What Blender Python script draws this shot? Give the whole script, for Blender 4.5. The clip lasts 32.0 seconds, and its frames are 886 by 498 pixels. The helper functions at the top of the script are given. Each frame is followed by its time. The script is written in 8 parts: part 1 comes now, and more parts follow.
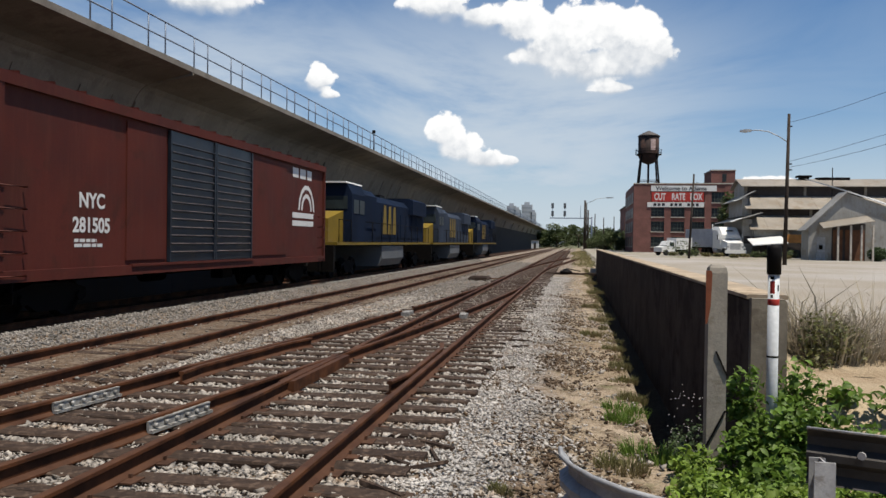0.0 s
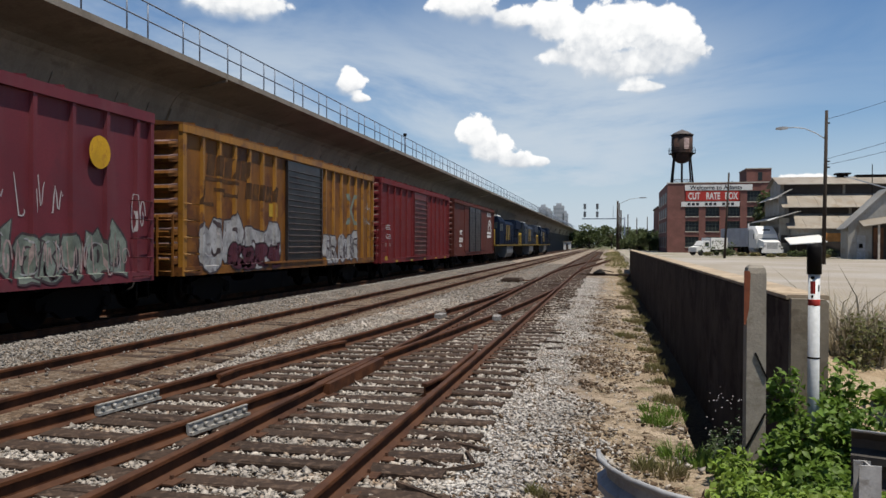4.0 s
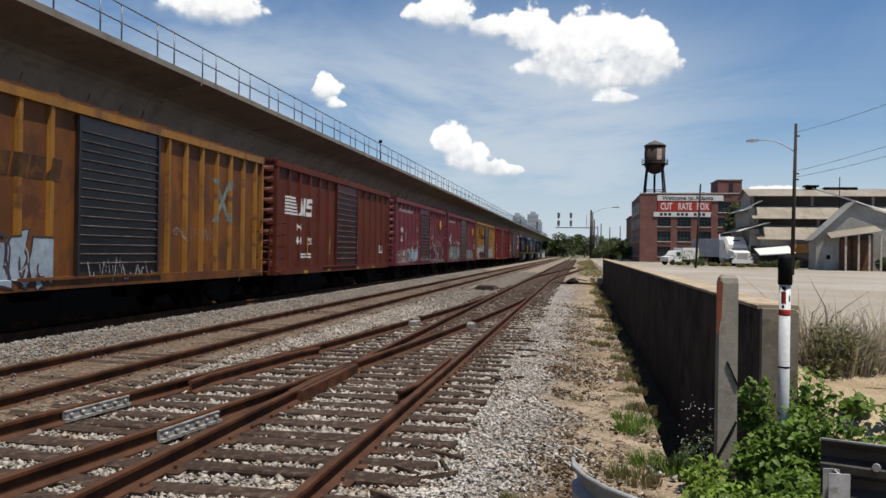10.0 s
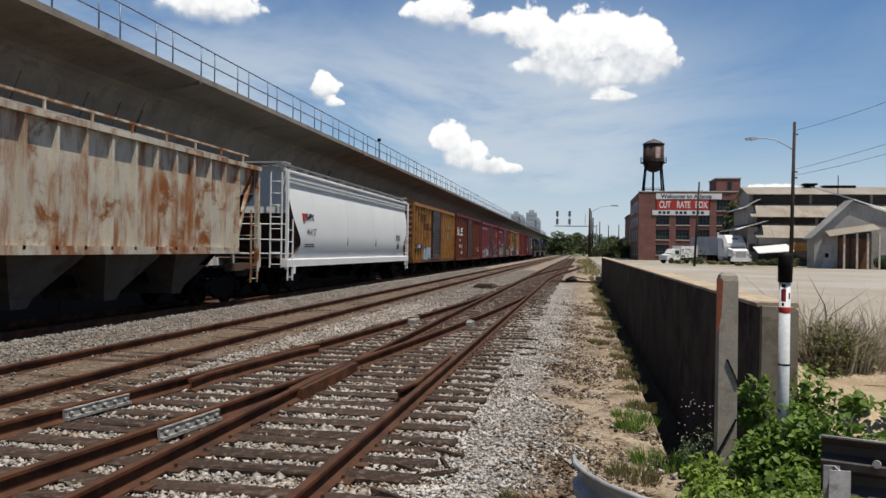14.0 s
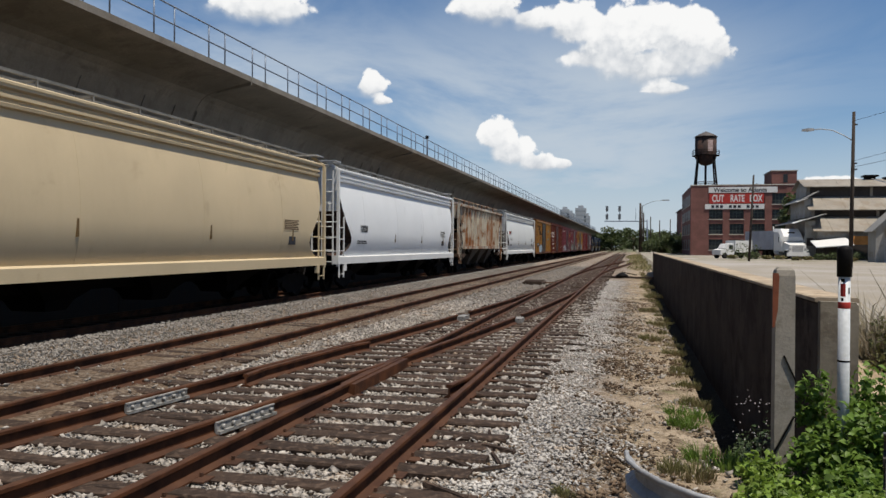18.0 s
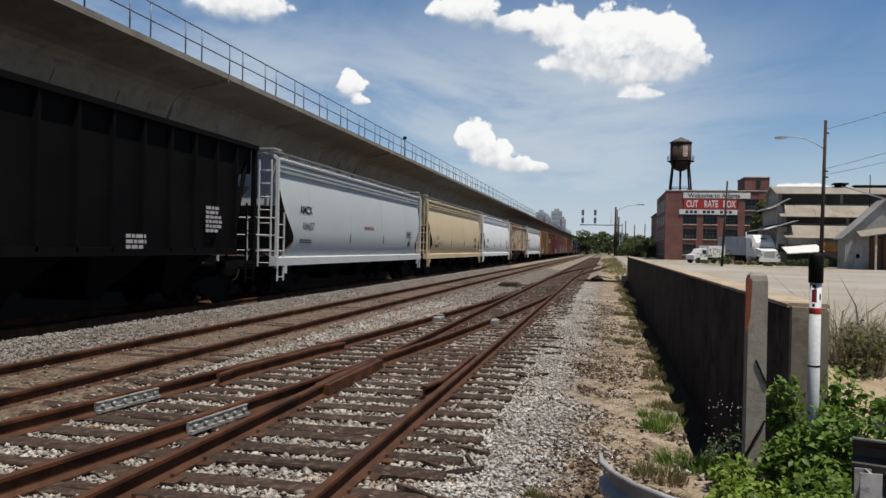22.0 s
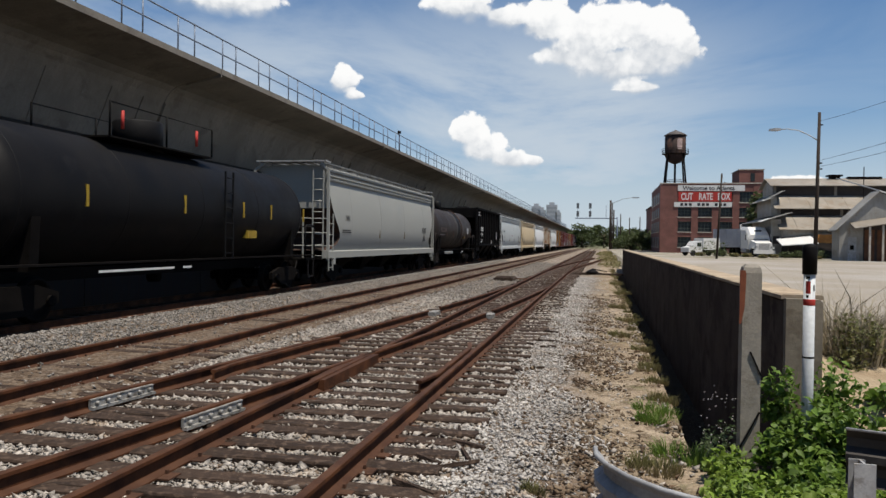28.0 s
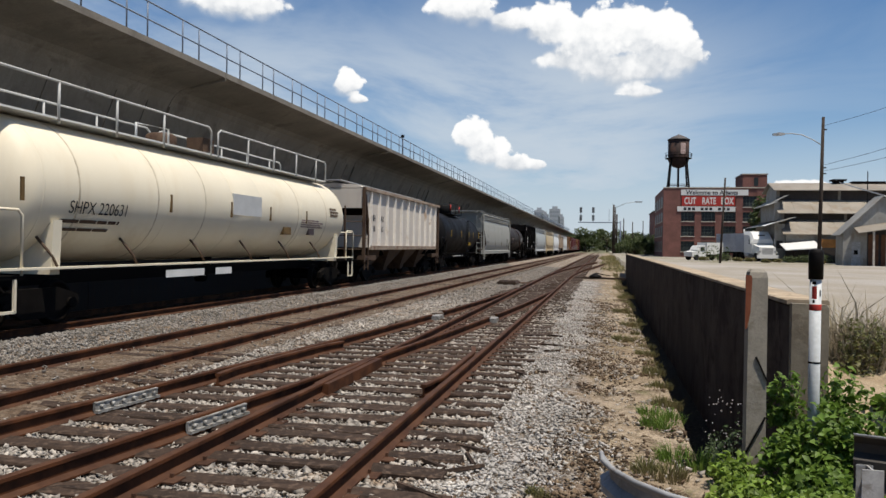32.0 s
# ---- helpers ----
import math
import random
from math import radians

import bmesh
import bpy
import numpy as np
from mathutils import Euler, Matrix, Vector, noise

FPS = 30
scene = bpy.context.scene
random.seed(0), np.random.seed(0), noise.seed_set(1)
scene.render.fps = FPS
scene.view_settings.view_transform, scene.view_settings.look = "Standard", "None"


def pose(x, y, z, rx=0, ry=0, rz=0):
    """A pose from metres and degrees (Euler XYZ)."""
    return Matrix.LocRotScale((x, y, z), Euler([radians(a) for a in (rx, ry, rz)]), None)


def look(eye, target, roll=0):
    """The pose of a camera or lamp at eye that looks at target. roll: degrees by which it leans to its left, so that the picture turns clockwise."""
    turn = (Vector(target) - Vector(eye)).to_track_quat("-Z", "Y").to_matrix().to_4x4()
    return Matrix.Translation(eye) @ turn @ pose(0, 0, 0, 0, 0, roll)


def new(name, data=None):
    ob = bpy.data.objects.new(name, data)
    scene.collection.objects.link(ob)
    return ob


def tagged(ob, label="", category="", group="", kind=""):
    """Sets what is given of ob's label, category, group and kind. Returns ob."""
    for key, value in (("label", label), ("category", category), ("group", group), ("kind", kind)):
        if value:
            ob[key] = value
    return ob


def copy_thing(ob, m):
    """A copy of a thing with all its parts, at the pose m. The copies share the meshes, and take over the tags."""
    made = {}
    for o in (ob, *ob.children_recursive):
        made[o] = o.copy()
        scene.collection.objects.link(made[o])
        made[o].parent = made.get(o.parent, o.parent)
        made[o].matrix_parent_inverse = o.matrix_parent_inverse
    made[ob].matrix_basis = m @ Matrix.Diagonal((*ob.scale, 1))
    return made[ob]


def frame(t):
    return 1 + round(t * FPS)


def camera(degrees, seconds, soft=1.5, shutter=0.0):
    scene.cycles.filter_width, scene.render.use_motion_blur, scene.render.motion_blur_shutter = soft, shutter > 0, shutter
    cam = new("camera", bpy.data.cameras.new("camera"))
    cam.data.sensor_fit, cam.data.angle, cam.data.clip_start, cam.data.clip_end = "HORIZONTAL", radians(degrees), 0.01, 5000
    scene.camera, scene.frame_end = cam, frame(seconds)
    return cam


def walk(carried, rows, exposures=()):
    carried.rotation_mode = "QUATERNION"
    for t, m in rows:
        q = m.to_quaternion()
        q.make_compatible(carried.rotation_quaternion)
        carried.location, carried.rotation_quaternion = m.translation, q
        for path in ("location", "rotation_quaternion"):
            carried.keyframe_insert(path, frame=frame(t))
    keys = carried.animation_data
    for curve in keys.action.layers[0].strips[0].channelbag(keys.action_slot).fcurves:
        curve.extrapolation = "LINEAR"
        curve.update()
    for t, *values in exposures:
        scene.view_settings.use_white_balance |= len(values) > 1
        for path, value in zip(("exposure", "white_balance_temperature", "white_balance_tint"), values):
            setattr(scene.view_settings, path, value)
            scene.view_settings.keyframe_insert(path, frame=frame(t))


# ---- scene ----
EXPO, SKY_GAIN = 0.40, 0.072

# ---------------------------------------------------------------- camera
cam = camera(59.5, 32.0, 1.5)
PATH = [
    (0, 0.054, 0.042, 1.744, 9.757, -0.562, -0.821),
    (0.5, 0.066, 0.040, 1.748, 9.326, -0.586, -0.476),
    (1, 0.058, 0.028, 1.745, 9.911, -0.441, -0.070),
    (1.5, 0.040, 0.011, 1.748, 11.876, -0.438, 0.037),
    (2, 0.031, 0.008, 1.746, 13.124, -0.743, 0.120),
    (2.5, 0.034, 0.014, 1.745, 13.293, -0.773, 0.290),
    (3, 0.032, 0.006, 1.744, 13.344, -0.760, 0.152),
    (3.5, 0.036, 0.023, 1.748, 12.821, -0.445, -0.100),
    (5.5, 0.028, 0.027, 1.743, 10.789, -0.499, -0.479),
    (6, 0.024, 0.021, 1.742, 11.323, -0.460, -0.256),
    (6.5, 0.025, 0.020, 1.741, 12.166, -0.414, -0.082),
    (7, 0.029, 0.016, 1.742, 12.378, -0.363, -0.141),
    (7.5, 0.030, 0.011, 1.746, 12.679, -0.278, -0.103),
    (8, 0.031, 0.004, 1.742, 12.513, -0.117, -0.280),
    (8.5, 0.029, 0.013, 1.745, 12.246, -0.078, -0.386),
    (9, 0.023, 0.018, 1.740, 11.112, -0.041, -0.562),
    (9.5, 0.017, 0.019, 1.745, 10.540, 0.013, -0.819),
    (10, 0.017, 0.020, 1.747, 10.186, 0.128, -0.888),
    (10.5, 0.013, 0.024, 1.747, 10.049, 0.250, -0.964),
    (11, 0.015, 0.020, 1.748, 9.793, 0.221, -1.138),
    (11.5, 0.023, 0.027, 1.745, 9.791, 0.081, -1.059),
    (12, 0.024, 0.026, 1.744, 9.355, -0.067, -0.961),
    (12.5, 0.028, 0.024, 1.739, 9.083, -0.204, -0.761),
    (13, 0.024, 0.020, 1.740, 9.236, -0.084, -0.756),
    (13.5, 0.023, 0.017, 1.742, 9.514, -0.094, -0.859),
    (14, 0.004, 0.014, 1.742, 10.087, 0.019, -0.845),
    (14.5, -0.005, -0.004, 1.741, 11.822, 0.024, -0.608),
    (15, -0.009, -0.020, 1.744, 13.629, 0.108, -0.586),
    (15.5, 0.007, -0.017, 1.740, 13.629, -0.063, -0.595),
    (17.5, 0.004, -0.025, 1.740, 13.517, -0.146, -0.518),
    (18, -0.002, -0.016, 1.740, 13.659, -0.276, -0.433),
    (18.5, 0.004, -0.016, 1.741, 13.267, -0.122, -0.608),
    (19, 0.005, -0.023, 1.743, 13.066, 0.134, -0.710),
    (19.5, 0.008, -0.025, 1.742, 12.934, 0.078, -0.759),
    (20, 0.004, -0.028, 1.743, 12.979, 0.169, -0.955),
    (20.5, -0.001, -0.032, 1.743, 12.652, 0.090, -1.052),
    (21, -0.007, -0.013, 1.737, 12.317, -0.061, -1.031),
    (21.5, -0.012, -0.016, 1.735, 12.063, -0.059, -1.198),
    (22, -0.011, -0.008, 1.740, 11.903, -0.151, -1.202),
    (22.5, -0.009, -0.009, 1.738, 11.994, -0.179, -1.106),
    (23, -0.007, -0.004, 1.739, 11.992, -0.400, -1.216),
    (23.5, -0.002, 0.001, 1.739, 12.085, -0.392, -1.045),
    (24, -0.010, -0.003, 1.741, 12.069, -0.565, -1.076),
    (24.5, -0.004, 0.003, 1.737, 11.816, -0.662, -1.048),
    (25, -0.008, 0.007, 1.739, 11.786, -0.672, -1.083),
    (25.5, -0.009, 0.005, 1.738, 11.629, -0.746, -1.170),
    (27.5, -0.005, 0.000, 1.740, 11.613, -0.413, -0.975),
    (28, -0.002, 0.009, 1.737, 11.562, -0.566, -0.818),
    (28.5, -0.003, -0.001, 1.739, 11.430, -0.438, -0.878),
    (29, -0.003, 0.007, 1.740, 11.439, -0.334, -0.845),
    (29.5, -0.004, 0.006, 1.738, 11.431, -0.380, -0.832),
    (30, 0.002, 0.010, 1.740, 11.260, -0.502, -0.965),
    (30.5, -0.001, 0.001, 1.740, 11.217, -0.426, -0.945),
    (31, -0.011, -0.002, 1.742, 11.321, -0.409, -0.970),
    (31.5, -0.016, -0.003, 1.740, 11.488, -0.387, -0.983),
    (32, -0.023, 0.006, 1.739, 11.771, -0.286, -0.943),
]
walk(cam, [(t, pose(x, y, z, 90 + p, r, w)) for t, x, y, z, w, p, r in PATH], [(0, EXPO - 0.03), (15, EXPO - 0.04), (18, EXPO - 0.15), (22.5, EXPO - 0.13), (26, EXPO - 0.06), (29, EXPO - 0.10), (32, EXPO - 0.05)])

# ---------------------------------------------------------------- light
SUN_DIR = Vector((0.26, -0.20, 0.945)).normalized()
sun = new("sun", bpy.data.lights.new("sun", "SUN"))
sun.data.energy, sun.data.angle, sun.data.color = 5.0, radians(0.5), (1.0, 0.92, 0.80)
sun.matrix_world = look(SUN_DIR * 300, (0, 0, 0))

world = bpy.data.worlds.new("sky")
scene.world = world
world.use_nodes = True


class Nodes:
    """Short names for making node trees."""

    def __init__(self, tree):
        self.t = tree
        tree.nodes.clear()

    def add(self, kind, ins=None):
        n = self.t.nodes.new(kind)
        for k, v in (ins or {}).items():
            self.put(n.inputs[k], v)
        return n

    def put(self, socket, v):
        if isinstance(v, bpy.types.NodeSocket):
            self.t.links.new(v, socket)
        else:
            socket.default_value = v

    def math(self, op, a, b=0.0, c=0.0, clamp=False):
        n = self.add("ShaderNodeMath")
        n.operation, n.use_clamp = op, clamp
        for s, v in zip(n.inputs, (a, b, c)):
            self.put(s, v)
        return n.outputs[0]

    def ramp(self, fac, lo, hi, a=0.0, b=1.0):
        n = self.add("ShaderNodeMapRange", {"Value": fac, "From Min": lo, "From Max": hi, "To Min": a, "To Max": b})
        n.interpolation_type = "SMOOTHSTEP"
        return n.outputs[0]

    def mix(self, fac, a, b, blend="MIX"):
        n = self.add("ShaderNodeMix")
        n.data_type, n.blend_type = "RGBA", blend
        self.put(n.inputs[0], fac), self.put(n.inputs[6], a), self.put(n.inputs[7], b)
        return n.outputs[2]

    def noise(self, vec, scale, detail=4.0, rough=0.55, dist=0.0, stretch=None):
        if stretch:
            m = self.add("ShaderNodeMapping", {"Vector": vec, "Scale": stretch})
            vec = m.outputs[0]
        n = self.add("ShaderNodeTexNoise", {"Vector": vec, "Scale": scale, "Detail": detail, "Roughness": rough, "Distortion": dist})
        return n.outputs[0]


def c4(c):
    return (c[0], c[1], c[2], 1.0)


# clouds: azimuth from the track's line, elevation, half width, half height (degrees)
CLOUDS = [
    (-6.9, 16.0, 1.9, 1.1), (-4.3, 15.5, 2.1, 1.9), (-1.2, 14.9, 2.3, 2.0), (0.6, 15.0, 2.2, 2.2), (3.4, 14.3, 2.3, 2.2), (5.3, 13.3, 1.8, 1.8), (-2.0, 13.4, 3.0, 1.5), (1.6, 12.5, 4.6, 1.5),
    (-10.4, 16.8, 2.6, 1.6), (2.35, 11.0, 1.5, 0.65), (-27.0, 16.4, 3.7, 1.6), (-19.0, 11.4, 1.0, 1.2), (-18.2, 10.4, 0.8, 0.5),
    (-9.7, 7.9, 1.5, 1.5), (-8.6, 6.7, 2.0, 1.3), (-6.6, 5.9, 2.0, 1.0), (-5.0, 5.9, 0.9, 0.6), (12.9, 4.3, 1.6, 0.6),
    (24.0, 10.0, 3.0, 1.0), (50.0, 22.0, 8.0, 3.0), (-60.0, 25.0, 9.0, 3.5),
]
N = Nodes(world.node_tree)
geo = N.add("ShaderNodeTexCoord").outputs["Generated"]
sep = N.add("ShaderNodeSeparateXYZ", {0: geo})
az = N.math("MULTIPLY", N.math("ARCTAN2", sep.outputs[0], sep.outputs[1]), 57.2958)
el = N.math("MULTIPLY", N.math("ARCSINE", sep.outputs[2]), 57.2958)
plane = N.add("ShaderNodeCombineXYZ", {0: az, 1: el, 2: 0.0}).outputs[0]
billow = N.noise(plane, 0.42, 6.0, 0.55, 0.2)
puff = N.noise(plane, 1.5, 6.0, 0.6, 0.2)


def heads(scale):
    """Rounded heads of a cumulus: highest in the middle of each cell."""
    v = N.add("ShaderNodeTexVoronoi", {"Vector": N.add("ShaderNodeVectorMath", {0: plane, 1: N.add("ShaderNodeCombineXYZ", {0: N.math("MULTIPLY", billow, 1.6), 1: N.math("MULTIPLY", puff, 0.7), 2: 0.0}).outputs[0]}).outputs[0], "Scale": scale})
    v.feature = "SMOOTH_F1"
    v.inputs["Smoothness"].default_value = 0.25
    return N.math("SUBTRACT", 0.42, v.outputs["Distance"])


lump = N.math("ADD", N.math("ADD", N.math("MULTIPLY", heads(0.5), 1.0), N.math("MULTIPLY", heads(1.35), 0.55)), N.math("MULTIPLY", N.math("SUBTRACT", puff, 0.5), 0.55))
cover, under, share = None, None, None
for a0, e0, ra, re in CLOUDS:
    dx = N.math("DIVIDE", N.math("SUBTRACT", az, a0), ra)
    dy = N.math("DIVIDE", N.math("SUBTRACT", el, e0), re)
    dy = N.math("MULTIPLY", dy, N.math("SUBTRACT", 1.25, N.math("MULTIPLY", N.math("SIGN", dy), 0.2)))
    r = N.math("SQRT", N.math("ADD", N.math("MULTIPLY", dx, dx), N.math("MULTIPLY", dy, dy)))
    body = N.math("SUBTRACT", 1.0, r)
    near = N.math("MAXIMUM", N.math("ADD", body, 0.5), 0.0)
    low_part = N.math("MULTIPLY", near, dy)
    under = low_part if under is None else N.math("ADD", under, low_part)
    share = near if share is None else N.math("ADD", share, near)
    cover = body if cover is None else N.math("SMOOTH_MAX", cover, body, 0.25)
dens = N.math("ADD", N.math("ADD", cover, 0.14), N.math("MULTIPLY", lump, 0.62))
height = N.math("DIVIDE", under, N.math("MAXIMUM", share, 0.01))
mask = N.ramp(dens, -0.05, N.ramp(height, 0.15, -0.65, 0.12, 0.95))
soft = N.math("MULTIPLY", N.ramp(N.math("ADD", cover, N.math("MULTIPLY", lump, 0.5)), -1.1, 0.6), 0.38)
wisp = N.noise(plane, 0.06, 7.0, 0.6, 0.8, (0.55, 1.5, 1.0))
veil = N.math("MULTIPLY", N.ramp(wisp, 0.28, 0.56), N.math("MULTIPLY", N.ramp(el, 20.0, 10.0, 0.08, 1.0), N.ramp(az, 16.0, -2.0, 0.25, 1.0)))
low = N.ramp(el, 12.0, 0.0, 0.0, 0.9)
thin = N.math("MAXIMUM", N.math("MAXIMUM", N.math("MULTIPLY", veil, 0.88), soft), low)
air = N.add("ShaderNodeTexSky")
air.sky_type, air.sun_disc = "NISHITA", False
air.sun_elevation, air.sun_rotation = math.asin(SUN_DIR.z), math.atan2(SUN_DIR.x, SUN_DIR.y)
air.altitude, air.air_density, air.dust_density, air.ozone_density = 300.0, 1.0, 0.6, 1.6
sky = air.outputs[0]
blue = N.mix(1.0, sky, (SKY_GAIN * 0.64, SKY_GAIN * 0.89, SKY_GAIN * 1.10, 1.0), "MULTIPLY")
hazy = N.mix(thin, blue, (0.45, 0.508, 0.568, 1.0))
relief = N.math("MULTIPLY", lump, 0.5)
shade = N.ramp(N.math("ADD", N.math("ADD", N.math("MULTIPLY", height, 0.75), relief), N.math("MULTIPLY", N.math("SUBTRACT", puff, 0.5), 0.5)), -0.66, 0.26)
white = N.mix(shade, (0.44, 0.475, 0.52, 1.0), (0.79, 0.79, 0.785, 1.0))
whole = N.mix(mask, hazy, white)
back = N.add("ShaderNodeBackground", {"Color": whole, "Strength": 1.0})
N.t.links.new(back.outputs[0], N.add("ShaderNodeOutputWorld").inputs[0])

# ---------------------------------------------------------------- materials


def mat(name, color, rough=0.7, metal=0.0, vary=0.25, scale=3.0, grain=60.0, bump=0.15, second=None, amount=0.0, streak=0.0, streak_color=(0.05, 0.03, 0.02), spec=0.2, depth=0.01, isl=0.0, rnd=0.0, run=(1.0, 1.6, 0.16), cover=0.0):
    """A worn surface: base colour, broad blotches, fine grain, an optional second colour in patches and streaks that run down."""
    m = bpy.data.materials.new(name)
    m.use_nodes = True
    n = Nodes(m.node_tree)
    co = n.add("ShaderNodeTexCoord").outputs["Object"]
    broad = n.noise(co, scale, 5.0, 0.6)
    fine = n.noise(co, grain, 3.0, 0.6)
    dark = c4([c * (1 - vary) for c in color])
    lite = c4([min(1, c * (1 + vary)) for c in color])
    col = n.mix(n.ramp(broad, 0.3, 0.7), dark, lite)
    col = n.mix(n.ramp(fine, 0.3, 0.7, 0.0, 0.35), col, c4([c * 0.6 for c in color]))
    if rnd or isl:
        if isl:
            rv = n.add("ShaderNodeNewGeometry").outputs["Random Per Island"]
        else:
            rv = n.add("ShaderNodeObjectInfo").outputs["Random"]
        k = max(rnd, isl)
        col = n.mix(n.math("MULTIPLY", rv, k), col, c4([c * 0.35 for c in color]))
    if amount:
        patch = n.noise(co, scale * 1.7, 7.0, 0.68, 0.4)
        col = n.mix(n.ramp(patch, 0.62 - 0.3 * amount, 0.72 - 0.2 * amount), col, c4(second))
    if streak:
        drip = n.noise(co, 4.0, 5.0, 0.65, 0.2, run)
        col = n.mix(n.math("MULTIPLY", n.ramp(drip, 0.45 - cover, 0.68 - cover), streak), col, c4(streak_color))
    b = n.add("ShaderNodeBsdfPrincipled", {"Base Color": col, "Metallic": metal, "Specular IOR Level": spec,
              "Roughness": n.ramp(broad, 0.2, 0.8, max(0.05, rough - 0.12), min(1.0, rough + 0.1))})
    if bump:
        bp = n.add("ShaderNodeBump", {"Height": n.math("ADD", fine, n.math("MULTIPLY", broad, 0.6)), "Strength": bump, "Distance": depth})
        n.put(b.inputs["Normal"], bp.outputs[0])
    n.t.links.new(b.outputs[0], n.add("ShaderNodeOutputMaterial").inputs[0])
    return m


def rail_mat():
    """Rusty rail: side rust brightened to paint in light, running surface darker."""
    m = bpy.data.materials.new("rusted_rail_steel")
    m.use_nodes = True
    n = Nodes(m.node_tree)
    co = n.add("ShaderNodeTexCoord").outputs["Object"]
    up = n.add("ShaderNodeSeparateXYZ", {0: n.add("ShaderNodeNewGeometry").outputs["True Normal"]}).outputs[2]
    blotch = n.noise(co, 2.2, 6.0, 0.65)
    col = n.mix(n.ramp(blotch, 0.35, 0.65), (0.042, 0.018, 0.010, 1), (0.11, 0.043, 0.019, 1))
    col = n.mix(n.ramp(up, 0.5, 0.95), col, n.mix(n.ramp(blotch, 0.3, 0.7), (0.042, 0.020, 0.013, 1), (0.078, 0.038, 0.022, 1)))
    fine = n.noise(co, 45.0, 4.0, 0.7)
    col = n.mix(n.ramp(fine, 0.5, 0.8, 0.0, 0.5), col, (0.062, 0.032, 0.02, 1))
    b = n.add("ShaderNodeBsdfPrincipled", {"Base Color": col, "Roughness": 0.7, "Metallic": 0.1, "Specular IOR Level": 0.12})
    n.put(b.inputs["Normal"], n.add("ShaderNodeBump", {"Height": fine, "Strength": 0.25, "Distance": 0.005}).outputs[0])
    n.t.links.new(b.outputs[0], n.add("ShaderNodeOutputMaterial").inputs[0])
    return m


RAIL = rail_mat()
TIE = mat("weathered_tie_wood", (0.043, 0.028, 0.02), 0.9, 0, 0.45, 6, 45, 0.7, (0.082, 0.056, 0.041), 0.4, rnd=0.55)
STONE = mat("crushed_stone", (0.40, 0.362, 0.318), 0.9, 0, 0.3, 1.3, 80, 0.3, (0.25, 0.185, 0.13), 0.28, isl=0.8)
STONE_W = mat("bright_shoulder_stone", (0.45, 0.425, 0.395), 0.9, 0, 0.25, 1.3, 80, 0.3, (0.33, 0.27, 0.21), 0.22, isl=0.55)
STONE_G = mat("grey_fine_ballast", (0.27, 0.248, 0.222), 0.9, 0, 0.25, 1.0, 80, 0.3, (0.22, 0.19, 0.16), 0.25, isl=0.7)
SOIL = mat("dark_soil_clod", (0.115, 0.078, 0.05), 0.95, 0, 0.4, 1.5, 60, 0.4, (0.2, 0.15, 0.1), 0.3, isl=0.7)
PIPEW = mat("shaded_white_plastic", (0.46, 0.48, 0.49), 0.5, 0, 0.1, 2, 30, 0.03, (0.36, 0.36, 0.34), 0.25)
CONCRETE = mat("viaduct_concrete", (0.205, 0.186, 0.157), 0.85, 0, 0.2, 0.5, 18, 0.2, (0.145, 0.129, 0.108), 0.4, 0.4, (0.15, 0.13, 0.108))
# wall face: stains plus the shade on this side, both in the colour
WALL = mat("shade_dark_stained_concrete", (0.068, 0.055, 0.047), 0.9, 0, 0.35, 0.9, 25, 0.35, (0.038, 0.030, 0.026), 0.5, 0.35, (0.075, 0.061, 0.052), run=(0.5, 0.28, 0.22), spec=0.02)
POSTC = mat("grey_post_concrete", (0.25, 0.228, 0.192), 0.85, 0, 0.18, 3, 40, 0.3, (0.185, 0.163, 0.13), 0.35)
GALV = mat("galvanised_steel", (0.33, 0.335, 0.34), 0.65, 0.3, 0.22, 4, 40, 0.15, (0.22, 0.21, 0.20), 0.3)
RAILING = mat("painted_railing_steel", (0.16, 0.19, 0.24), 0.5, 0.3, 0.15, 3, 40, 0.05)
BLACK = mat("black_iron", (0.0096, 0.009, 0.009), 0.6, 0.2, 0.3, 3, 40, 0.15, spec=0.06)
UNDER = mat("grimy_running_gear", (0.0065, 0.0055, 0.005), 0.8, 0.1, 0.35, 3, 30, 0.2, spec=0.06)
WHITE = mat("white_paint", (0.608, 0.608, 0.593), 0.5, 0, 0.06, 2, 40, 0.05)
REDP = mat("red_paint", (0.36, 0.0375, 0.03), 0.55, 0, 0.15, 3, 30, 0.05)
DKTEXT = mat("black_lettering", (0.03, 0.03, 0.035), 0.6, 0, 0.1, 3, 30, 0.0)
BRICK = mat("red_brick_far", (0.168, 0.08, 0.068), 0.9, 0, 0.2, 0.6, 6, 0.2, (0.15, 0.068, 0.056), 0.3)
GLASSD = mat("dark_window_glass", (0.02, 0.028, 0.03), 0.45, 0, 0.4, 0.8, 4, 0.0, spec=0.3)
TIN = mat("weathered_tin", (0.279, 0.273, 0.254), 0.6, 0.2, 0.18, 0.5, 8, 0.15, (0.223, 0.192, 0.155), 0.35, 0.3, (0.161, 0.124, 0.0868))
TINROOF = mat("bleached_roof_tin", (0.25, 0.225, 0.19), 0.6, 0.1, 0.15, 0.4, 8, 0.15, (0.2, 0.165, 0.125), 0.4)
WOOD = mat("dark_pole_wood", (0.0385, 0.0294, 0.0238), 0.9, 0, 0.3, 2, 30, 0.4)
BARK = mat("bark", (0.09, 0.07, 0.05), 0.9, 0, 0.3, 4, 40, 0.4)
